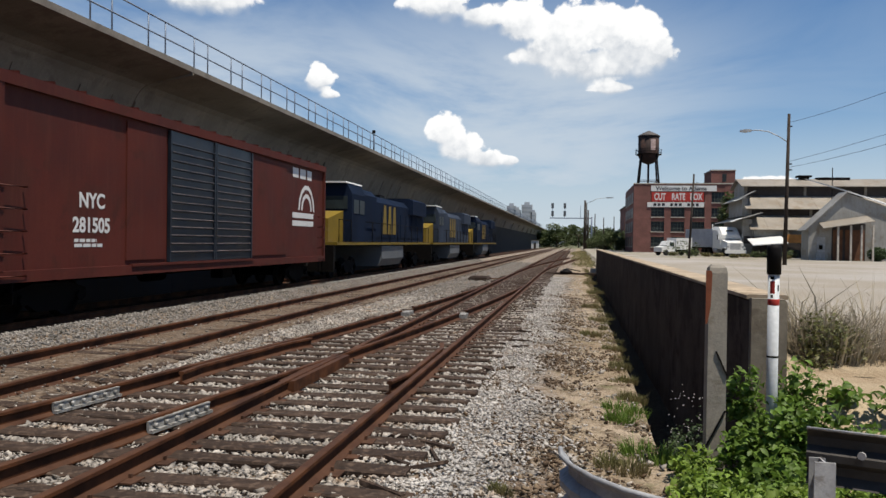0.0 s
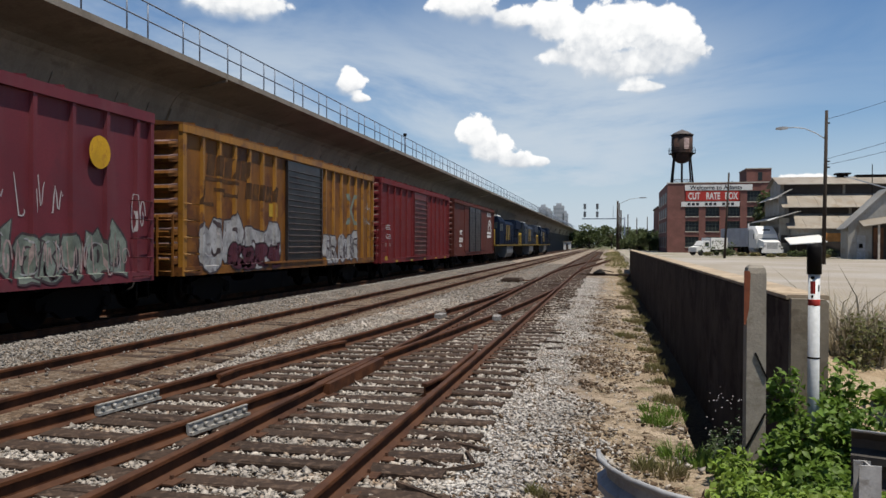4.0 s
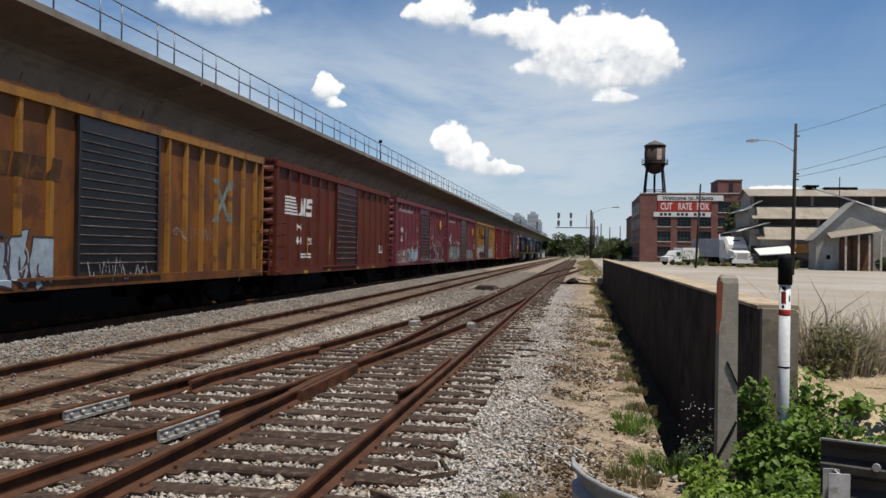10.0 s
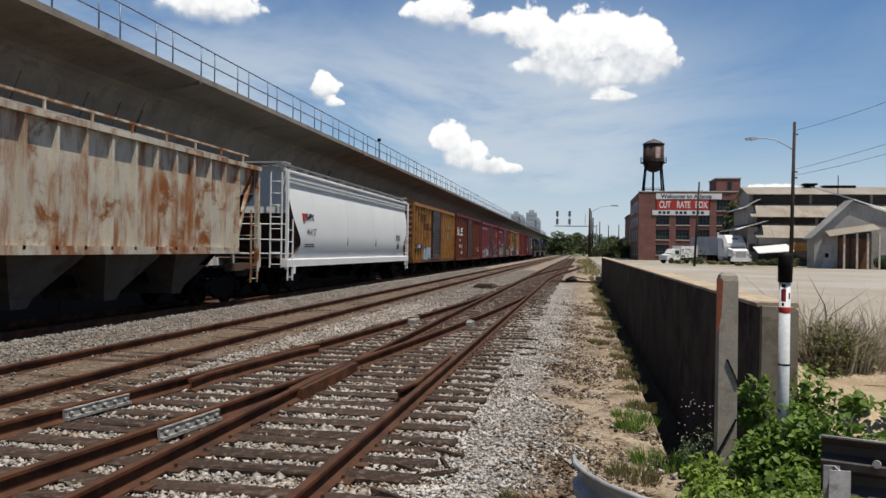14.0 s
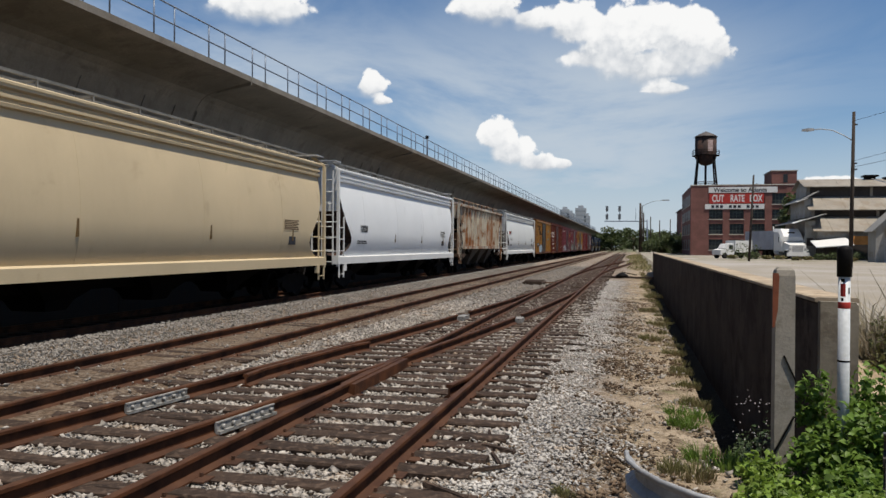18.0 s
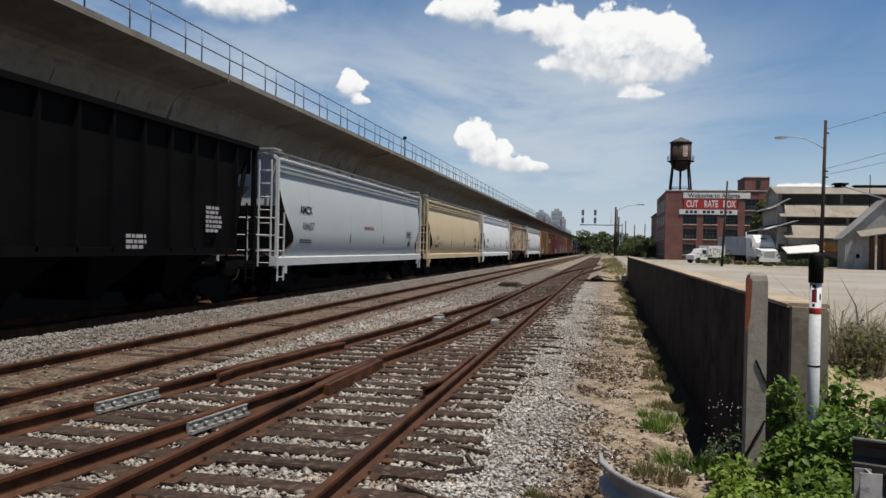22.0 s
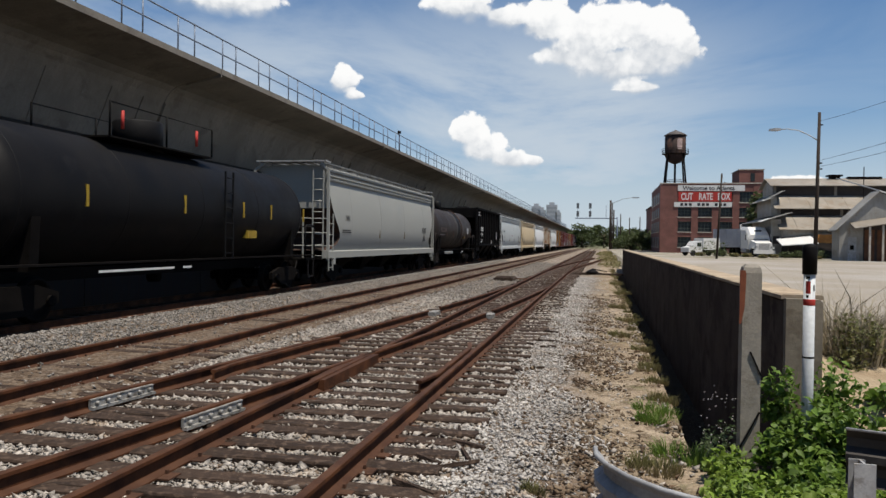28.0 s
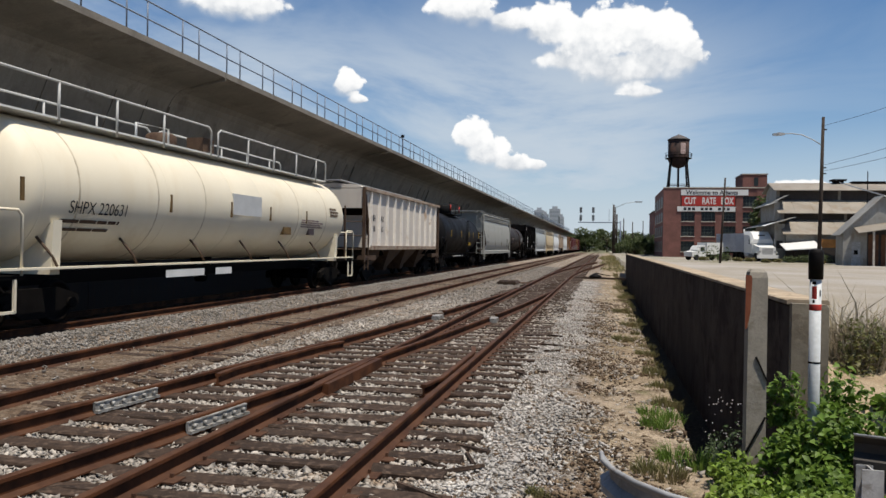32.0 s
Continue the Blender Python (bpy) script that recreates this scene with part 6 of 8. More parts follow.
part("valve_dome", Shape().lathe((0, -0.4, 3.95), [(0.30, 0), (0.30, 0.55), (0.24, 0.68), (0.1, 0.74), (0, 0.75)], 16), TANK_BLACK, car)
part("walk_bars", Shape().box(-0.5, 0.5, -0.6, 1.6, 4.02, 4.06), UNDER, car)
for yy in (-3.6, -1.3, 2.9, 4.2, 5.9):
    part("red_marker", Shape().prism([(1.40, 0), (1.432, 0), (1.432, 0.1), (1.40, 0.1)], 0, 1).xz_to_side(yy, 2.05, 2.45), RUSTY, car)
part("ochre_placard", Shape().box(1.2, 1.39, 3.0, 3.6, 1.95, 2.15), ANODE, car)
for a, b, za, zb in ((-5.0, -2.2, 1.02, 1.06), (-5.0, -2.2, 0.93, 0.96), (1.4, 1.9, 0.95, 1.05)):
    part("sill_stripe", Shape().box(1.545, 1.55, a, b, za, zb), WHITE, car)

car, L, h = round_hopper("light grey covered hopper with a dark roof edge", -242.75, -223.7, HOP_LITE, HOP_LITE)
hopper_marks(car, h, "", "7901", -7.2, 2.6, size=0.34)

car, L, h, t = tank_car("matt black tank car with yellow markers and a top platform", -260.0, -243.9, TANK_BLACK, 2.55, 1.46)
for yy in (-4.8, -1.0, 2.26, 4.18, 6.9):
    part("yellow_marker", Shape().prism([(1.435, 0), (1.468, 0), (1.468, 0.08), (1.435, 0.08)], 0, 1).xz_to_side(yy, 2.35, 2.8), DULLYEL, car)
part("yellow_panel", Shape().box(1.20, 1.40, 2.7, 3.3, 1.75, 1.98), DULLYEL, car)
part("manway", Shape().lathe((0, -0.8, 3.9), [(0.62, 0), (0.62, 0.75), (0.58, 0.8), (0, 0.82)], 18), TANK_BLACK, car)
pl = Shape().box(-1.0, 1.0, -3.4, 1.2, 3.96, 4.0)
part("platform", pl, UNDER, car)
rl = Shape()
for sx in (-1, 1):
    rl.pipe([(sx * 1.0, -3.4, 4.0), (sx * 1.0, -3.4, 4.75), (sx * 1.0, 1.2, 4.75), (sx * 1.0, 1.2, 4.0)], 0.026)
    rl.rod((sx * 1.0, -1.1, 4.0), (sx * 1.0, -1.1, 4.75), 0.026, 6)
part("platform_railing", rl, BLACK, car)
for yy in (-2.9, 0.4):
    part("red_handle", Shape().rod((0.98, yy, 4.2), (0.98, yy, 4.62), 0.04, 8), REDP, car)
ladder(car, 1.5, 1.3, 1.2, 3.6, 0.46, TANK_BLACK)
part("white_sill_mark", Shape().box(1.545, 1.55, -4.5, -1.6, 0.98, 1.03).box(1.545, 1.55, -1.2, -0.8, 0.98, 1.03), WHITE, car)

car, L, h = rib_hopper("dusty white ribbed hopper with rust-brown ends", -276.6, -261.15, HOP_DIRT, 4.22, 1.58, 11, RUSTFRAME, True, 0.87, BROWNP, "covered_hopper", False)
for tx, yy, zz in (("SH", -6.03, 2.9), ("AX", -4.69, 2.9), ("10", -6.03, 2.42), ("65", -4.69, 2.42)):
    words(tx, 0.36, DKTEXT, car, side_pose(1.436, yy, zz), bold=0.012)
part("white_head_panel", Shape().box(-1.4, 1.4, -h + 0.10, -h + 0.16, 3.3, 4.1), HOP_DIRT, car)

car, L, h, t = tank_car("cream white tank car with top railings and black marks", -297.6, -277.9, TANK_WHITE, 2.72, 1.46)
hug(words("SHPX 220631", 0.36, DKTEXT, car, side_pose(1.42, -6.7, 2.36), bold=0.012, squeeze=0.95), tank_width(2.72, 1.46))
hug(bars(car, 1.39, -7.8, 2.06, 2.2, 0.07, 1, BROWNP, 12), tank_width(2.72, 1.46))
hug(bars(car, 1.345, -7.7, 1.9, 1.9, 0.06, 1, BROWNP, 13), tank_width(2.72, 1.46))
part("pale_patch", Shape().lathe((0, 0, 2.72), [(1.46, -0.9), (1.466, -0.88), (1.466, 0.93), (1.46, 0.95)], 48, "y"), TANK_WHITE, car)
part("placard", Shape().box(1.33, 1.475, -0.88, 0.95, 2.5, 3.1), mat("unpainted_placard_steel", (0.50, 0.505, 0.50), 0.5, 0.2, 0.1, 2, 30, 0.02), car, "bare metal placard")
for yy in (-9.0, -4.1, -1.0, 1.6, 4.6):
    part("rust_marker", Shape().prism([(1.435, 0), (1.470, 0), (1.470, 0.08), (1.435, 0.08)], 0, 1).xz_to_side(yy, 2.42, 2.85), ANODE, car)
for yy in (-8.2, -5.6, -2.6, 0.2, 3.0, 5.8):
    # straps that hold the tank to its sill
    part("sill_strap", Shape().pipe([(1.12, yy, 1.78), (1.35, yy + 0.15, 1.42), (1.44, yy + 0.2, 1.2)], 0.03), BROWNP, car)
PALERAIL = mat("grey_white_rail_paint", (0.40, 0.40, 0.385), 0.6, 0, 0.1, 3, 30, 0.05)
for a, b in ((-9.3, -1.25), (-0.85, 7.8)):
    rl = Shape()
    for sx in (-0.95, 0.95):
        rl.pipe([(sx, a, 4.1), (sx, a, 4.8), (sx, a + 0.15, 4.9), (sx, b - 0.15, 4.9), (sx, b, 4.8), (sx, b, 4.1)], 0.03)
        y = a + 1.9
        while y < b - 0.5:
            rl.rod((sx, y, 4.05), (sx, y, 4.9), 0.03, 6)
            y += 1.9
    part("top_railing", rl, PALERAIL, car)
SEAM = mat("dirty_weld_seam", (0.46, 0.40, 0.30), 0.7)
for yy in (-7.4, -4.6, -2.4, 0.9, 3.9, 6.6):
    part("weld_ring", Shape().lathe((0, yy, 2.72), [(1.459, -0.03), (1.464, -0.02), (1.464, 0.02), (1.459, 0.03)], 48, "y"), SEAM, car)
hug(bars(car, 1.4, 4.2, 2.5, 2.2, 0.05, 4, GRAF_D, 91), tank_width(2.72, 1.46))
hug(bars(car, 1.4, 7.0, 3.0, 0.9, 0.08, 3, BROWNP, 92), tank_width(2.72, 1.46))
part("dark_placard", Shape().box(1.2, 1.40, 5.0, 5.5, 2.02, 2.25), GRAF_K, car)
part("orange_placard", Shape().box(1.2, 1.40, 2.8, 3.4, 2.0, 2.25), ANODE, car, "rust-stained ochre placard")
part("roof_walk", Shape().box(-0.95, 0.95, -9.2, 7.8, 4.14, 4.18), WHITE, car)
part("valve_box", Shape().lathe((0, -2.2, 4.15), [(0.4, 0), (0.4, 0.4), (0.3, 0.46), (0, 0.48)], 14).box(0.35, 0.85, -1.5, -0.9, 4.18, 4.6), BROWNP, car)
part("valve_guard", Shape().pipe([(0.7, -4.4, 4.18), (0.7, -4.4, 4.55), (0.7, -3.0, 4.6), (0.7, -3.0, 4.18)], 0.03), WHITE, car)
part("sill_panel", Shape().box(1.545, 1.55, -4.4, -2.6, 0.86, 1.04).box(1.545, 1.55, -2.0, -1.1, 0.86, 1.04), WHITE, car)

# ---------------------------------------------------------------- leaves and plants


def leaves(blobs, n, size, rng, droop=0.3):
    """Folded leaves spread through soft blobs (x, y, z, rx, ry, rz)."""
    s = Shape()
    tot = sum(b[3] * b[4] * b[5] for b in blobs) if len(blobs) > 1 else 1
    for b in blobs:
        m = int(n * (b[3] * b[4] * b[5] / tot)) if len(blobs) > 1 else n
        for _ in range(m):
            d = Vector((rng.gauss(0, 1), rng.gauss(0, 1), rng.gauss(0, 1))).normalized() * (rng.random() ** 0.45)
            p = Vector((b[0] + d.x * b[3], b[1] + d.y * b[4], b[2] + d.z * b[5]))
            q = Euler((rng.uniform(-0.9, 0.9), rng.uniform(-0.9, 0.9), rng.uniform(0, 6.28))).to_matrix()
            L = size * rng.uniform(0.6, 1.3)
            w = L * rng.uniform(0.28, 0.42)
            pts = [(0, -L / 2, 0), (w, -L * 0.05, w * 0.35), (w * 0.55, L * 0.3, w * 0.2 - droop * L * 0.3), (0, L / 2, -droop * L), (-w * 0.55, L * 0.3, w * 0.2 - droop * L * 0.3), (-w, -L * 0.05, w * 0.35), (0, 0, 0)]
            i = len(s.v)
            s.v += [tuple(p + q @ Vector(a)) for a in pts]
            s.f += [(i, i + 1, i + 6), (i + 6, i + 1, i + 2, i + 3), (i + 6, i + 3, i + 4, i + 5), (i, i + 6, i + 5)]
            s.s += [True] * 4
    return s


def plant(name, label, at, blobs, n, size, seed, material, category="weed", stems=12, stem_mat=None, group=""):
    rng = random.Random(seed)
    t = thing(name, label, category, at, group)
    st = Shape()
    for _ in range(stems):
        b = rng.choice(blobs)
        a = Vector((b[0] + rng.uniform(-0.5, 0.5) * b[3], b[1] + rng.uniform(-0.5, 0.5) * b[4], -0.03))
        c = Vector((b[0] + rng.uniform(-0.9, 0.9) * b[3], b[1] + rng.uniform(-0.9, 0.9) * b[4], b[2] + rng.uniform(0.2, 0.9) * b[5]))
        m = (a + c) / 2 + Vector((rng.uniform(-0.05, 0.05), rng.uniform(-0.05, 0.05), 0.03))
        w = 0.004 + 0.02 * size
        st.rod(a, m, w, 5).rod(m, c, w, 5, w * 0.5)
    tagged(part("undergrowth", st, stem_mat or BARK, t), kind="stuff")
    tagged(part("foliage", leaves(blobs, n, size, rng), material, t), kind="stuff")
    return t


def grass(name, label, at, spots, n, h, seed, material, category="grass", group=""):
    """Thin bent blades that fan out of each spot (x, y, radius)."""
    rng = random.Random(seed)
    t = thing(name, label, category, at, group)
    s = Shape()
    for _ in range(n):
        x, y, r = rng.choice(spots)
        a, d = rng.uniform(0, 6.283), r * math.sqrt(rng.random())
        p = Vector((x + d * math.cos(a), y + d * math.sin(a), -0.02))
        L = h * rng.uniform(0.4, 1.15) * (1.15 - 0.6 * d / max(r, 0.01))
        lean = Vector((math.cos(a), math.sin(a), 0)) * L * rng.uniform(0.05, 0.75) + Vector((rng.uniform(-0.2, 0.2), rng.uniform(-0.2, 0.2), 0)) * L
        b = rng.uniform(0, 3.14)
        w = Vector((math.cos(b), math.sin(b), 0)) * rng.uniform(0.003, 0.007) * (0.7 + h)
        m, e = p + lean * 0.35 + Vector((0, 0, L * 0.6)), p + lean + Vector((0, 0, L * rng.uniform(0.7, 1.0)))
        i = len(s.v)
        s.v += [tuple(q) for q in (p - w, p + w, m + w * 0.8, m - w * 0.8, e)]
        s.f += [(i, i + 1, i + 2, i + 3), (i + 3, i + 2, i + 4)]
        s.s += [True, True]
    tagged(part("tuft", s, material, t), kind="stuff")
    return t


def tree(label, at, height, spread, seed, material=None, n=700, leaf=0.5, name="tree"):
    rng = random.Random(seed)
    t = thing(name, label, "tree", at)
    th = height * 0.42
    trunk = Shape().rod((0, 0, -0.2), (rng.uniform(-0.1, 0.1), 0, th * 0.5), height * 0.03, 8, height * 0.022).rod((0, 0, th * 0.5), (0.1, 0.1, th * 1.3), height * 0.022, 8, height * 0.012)
    part("trunk", trunk, BARK, t)
    blobs = []
    for k in range(9):
        a, r = rng.uniform(0, 6.28), spread * rng.uniform(0.15, 0.75)
        z = height * rng.uniform(0.4, 0.86)
        bx = (r * math.cos(a), r * math.sin(a), z, spread * rng.uniform(0.28, 0.5), spread * rng.uniform(0.28, 0.5), height * rng.uniform(0.10, 0.17))
        blobs.append(bx)
        part("limb", Shape().rod((0.05, 0.05, th * rng.uniform(0.6, 1.1)), (bx[0], bx[1], bx[2]), height * 0.01, 5, height * 0.004), BARK, t)
    tagged(part("crown", leaves(blobs, n, leaf, rng), material or LEAF_DK, t), kind="stuff")
    return t


# ---------------------------------------------------------------- track details
for name, yy in (("branch_right", (6.9, 7.9)), ("branch_left", (7.45, 8.45))):
    off = G if name == "branch_right" else -G
    a = Vector((MAIN_X + turnout(yy[0]) + off, yy[0], 0))
    b = Vector((MAIN_X + turnout(yy[1]) + off, yy[1], 0))
    jb = thing("joint_bar", "pale painted insulated rail joint bar with bolts", "joint bar")
    d = (b - a).normalized()
    sd = Vector((d.y, -d.x, 0))
    part("bar", Shape().beam(a + sd * 0.045 + Vector((0, 0, -0.075)), b + sd * 0.045 + Vector((0, 0, -0.075)), 0.03, 0.085).beam(a + sd * 0.07 + Vector((0, 0, -0.13)), b + sd * 0.07 + Vector((0, 0, -0.13)), 0.06, 0.03), JOINT, jb)
    part("top_flange", Shape().beam(a + sd * 0.048 + Vector((0, 0, -0.036)), b + sd * 0.048 + Vector((0, 0, -0.036)), 0.04, 0.014), JOINT, jb)
    for k in range(6):
        c = a + (b - a) * ((k + 0.5) / 6) + sd * 0.055 + Vector((0, 0, -0.078))
        part("bolt", Shape().rod(c, c + sd * 0.05, 0.024, 6), JOINT, jb)

fr = thing("frog_casting", "rusty rail crossing casting of the turnout", "rail frog")
part("casting", Shape().loft([[(MAIN_X - G - 0.10, 9.2, -0.16), (MAIN_X - G + 0.10, 9.2, -0.16), (MAIN_X - G + 0.10, 9.2, -0.02), (MAIN_X - G - 0.10, 9.2, -0.02)],
                              [(MAIN_X - G - 0.13, 11.5, -0.16), (MAIN_X - G + 0.13, 11.5, -0.16), (MAIN_X - G + 0.13, 11.5, -0.015), (MAIN_X - G - 0.13, 11.5, -0.015)]], False), RAIL, fr)
gr = thing("guard_rail", "short rusty guard rail inside the near rail", "guard rail")
part("rail", rail_along([(MAIN_X + G - 0.22, 9.4), (MAIN_X + G - 0.125, 10.0), (MAIN_X + G - 0.125, 12.6), (MAIN_X + G - 0.22, 13.2)]), RAIL, gr)
gr = thing("guard_rail", "short rusty guard rail inside the branch rail", "guard rail")
part("rail", rail_along([(MAIN_X + turnout(y) - G + w, y) for y, w in ((9.4, 0.22), (10.0, 0.125), (12.6, 0.125), (13.2, 0.22))]), RAIL, gr)
mk = thing("switch_heel_block", "pale metal heel block on the turnout rails", "rail fitting", (-2.72, 19.3, -0.1))
part("block", Shape().box(-0.1, 0.1, -0.28, 0.28, -0.07, 0.035), JOINT, mk)
mk = thing("switch_heel_block", "pale metal heel block on the branch rail", "rail fitting", (-4.2, 19.55, -0.1))
part("block", Shape().box(-0.1, 0.1, -0.3, 0.3, -0.07, 0.03), JOINT, mk)
plates = Shape()
for c in (MAIN_X - G, MAIN_X + G, WEST_X - G, WEST_X + G):
    y = 3.0
    while y < 26:
        plates.box(c - 0.18, c + 0.18, y - 0.09, y + 0.09, -0.172, -0.158)
        for sx in (-1, 1):
            plates.box(c + sx * 0.085 - 0.012, c + sx * 0.085 + 0.012, y + 0.03, y + 0.055, -0.16, -0.125)
        y += 0.52
tagged(part("tie_plates", plates, PLATE), "rusty tie plates and spikes under the rails", "tie plates", kind="stuff")
box = thing("switch_machine", "low black switch machine box between the tracks", "switch machine", (-4.75, 39.2, -0.2))
part("case", Shape().prism([(-0.5, 0.0), (0.5, 0.0), (0.5, 0.12), (0.4, 0.18), (-0.4, 0.18), (-0.5, 0.12)], -0.9, 0.9), TIE, box)
part("lid", Shape().box(-0.42, 0.42, -0.6, 0.5, 0.183, 0.22), TIE, box)
part("rod", Shape().rod((0.4, 0.2, 0.08), (1.3, 0.2, 0.1), 0.03, 6), RAIL, box)
st = thing("switch_stand", "dark low switch stand on long timbers", "switch stand", (-0.55, 49.0, -0.18))
part("timber", Shape().box(-1.2, 1.9, -0.15, 0.15, -0.06, 0.08), TIE, st)
part("timber", Shape().box(-1.2, 0.6, 0.5, 0.8, -0.06, 0.08), TIE, st)
part("stand_base", Shape().lathe((0.0, 0.0, 0.08), [(0.4, 0), (0.36, 0.1), (0.2, 0.18), (0.12, 0.24), (0, 0.26)], 12), BLACK, st)
part("lever", Shape().rod((0, 0, 0.35), (0.9, 0, 0.18), 0.03, 6), BLACK, st)

# ---------------------------------------------------------------- wall end, marker, guardrails
cp = thing("concrete_post", "grey square concrete post with an orange board on its side", "post", (1.239, 6.95, -0.5), turn=1)
part("shaft", Shape().loft([[(-w, -w, z), (w, -w, z), (w, w, z), (-w, w, z)] for w, z in ((0.079, 0.0), (0.075, 2.01), (0.067, 2.055), (0.045, 2.08))], False), POSTC, cp)
part("board", Shape().loft([[(-0.102, -0.090, z), (w_, -0.090, z), (w_, -0.078, z), (-0.102, -0.078, z)] for w_, z in ((-0.088, 1.58), (-0.062, 1.72), (-0.052, 2.0), (-0.06, 2.03))], False), mat("faded_orange_board_paint", (0.19, 0.062, 0.032), 0.75, 0, 0.25, 6, 40, 0.1), cp, "faded orange reflector board")
part("strap", Shape().beam((-0.01, -0.083, 1.35), (0.08, -0.085, 1.15), 0.016, 0.012), BLACK, cp, "hanging black strap")
part("strap", Shape().beam((-0.08, -0.087, 0.55), (0.07, -0.087, 0.85), 0.022, 0.012), BLACK, cp, "hanging black strap")
mp = thing("marker_post", "white plastic utility marker post with black cap and red band", "marker post", (1.64, 6.7, -0.3))
part("tube", Shape().lathe((0, 0, 0), [(0.044, 0), (0.044, 1.82), (0.0, 1.82)], 18), PIPEW, mp)
part("cap", Shape().lathe((0, 0, 1.815), [(0.055, 0), (0.057, 0.21), (0.05, 0.235), (0.02, 0.245), (0, 0.245)], 18), BLACK, mp, "black plastic cap")
part("band", Shape().lathe((0, 0, 1.565), [(0.0445, 0), (0.046, 0.004), (0.046, 0.046), (0.0445, 0.05)], 18), REDP, mp, "red band")
part("lower_ring", Shape().lathe((0, 0, 1.14), [(0.0445, 0), (0.046, 0.003), (0.046, 0.012), (0.0445, 0.015)], 18), UNDER, mp)
for a, w, z0, z1, m in ((-0.45, 0.42, 1.66, 1.76, REDP), (-0.5, 0.35, 1.775, 1.80, UNDER), (0.62, 0.16, 1.68, 1.73, UNDER), (-0.55, 0.2, 1.625, 1.65, UNDER)):
    s = Shape()
    s.poly([(0.0452 * math.sin(a + d), -0.0452 * math.cos(a + d), z) for d in (-w, 0, w) for z in (z0, z1)], [(0, 2, 3, 1), (2, 4, 5, 3)])
    part("print", s, m, mp)
WB = [(0.0, 0.155), (0.012, 0.150), (0.05, 0.105), (0.05, 0.055), (0.0, 0.02), (0.0, -0.02), (0.05, -0.055), (0.05, -0.105), (0.012, -0.150), (0.0, -0.155)]


def w_beam(pts, z):
    """Corrugated guardrail sheet along a line on the plan."""
    s = Shape()
    rings = []
    for k, (x, y) in enumerate(pts):
        a, b = pts[max(0, k - 1)], pts[min(len(pts) - 1, k + 1)]
        d = Vector((b[0] - a[0], b[1] - a[1])).normalized()
        nx, ny = -d.y, d.x
        out = [(x + nx * u, y + ny * u, z + w) for u, w in WB]
        inn = [(x + nx * (u - 0.006), y + ny * (u - 0.006), z + w) for u, w in reversed(WB)]
        rings.append(out + inn)
    s.loft(rings, False)
    return s


g1 = thing("guardrail", "dark weathered steel guardrail on grey posts", "guardrail")
part("beam", w_beam([(1.36, 4.72), (1.9, 4.52), (2.6, 4.26), (4.2, 3.7)], 0.56), mat("dull_dark_guardrail", (0.045, 0.042, 0.04), 0.6, 0.5, 0.3, 4, 30, 0.15), g1)
part("top_edge", Shape().pipe([(1.36, 4.72, 0.718), (1.9, 4.52, 0.718), (2.6, 4.26, 0.718), (4.2, 3.7, 0.718)], 0.008), GALV, g1)
for x, y in ((1.42, 4.64), (2.9, 4.08)):
    part("guard_post", Shape().box(x - 0.055, x + 0.055, y - 0.06, y - 0.05, -0.3, 0.56).box(x - 0.055, x + 0.055, y + 0.04, y + 0.05, -0.3, 0.56).box(x - 0.005, x + 0.005, y - 0.05, y + 0.04, -0.3, 0.56), GALV, g1)
for x, y in ((1.62, 4.618), (1.78, 4.558)):
    part("bolt", Shape().rod((x, y, 0.60), (x - 0.01, y - 0.02, 0.60), 0.022, 8), GALV, g1)
g2 = thing("guardrail_end", "curved galvanised guardrail end near the track", "guardrail")
part("beam", w_beam([(-0.02, 4.78), (-0.01, 4.6), (0.05, 4.42), (0.16, 4.22), (0.32, 4.04), (0.52, 3.9), (0.9, 3.72)], 0.345), GALV, g2)
part("lip", Shape().pipe([(-0.02, 4.78, 0.5), (-0.01, 4.6, 0.5), (0.05, 4.42, 0.5), (0.16, 4.22, 0.5), (0.32, 4.04, 0.5), (0.52, 3.9, 0.5), (0.9, 3.72, 0.5)], 0.016), GALV, g2)
part("guard_post", Shape().box(0.36, 0.46, 3.84, 3.93, -0.4, 0.42), GALV, g2)
cb = thing("fallen_cable", "black cable lying on the sandy ground", "cable")
part("cable", Shape().pipe([(2.75, 8.9, 0.36), (2.9, 8.6, 0.40), (3.3, 8.4, 0.42), (4.0, 8.3, 0.43), (5.2, 8.4, 0.45)], 0.018), BLACK, cb)
cb = thing("sand_pipe", "rusty pipe half buried in sand", "pipe")
part("pipe", Shape().pipe([(2.2, 8.3, 0.30), (3.2, 8.0, 0.42), (5.0, 7.7, 0.45)], 0.022), BARK, cb)

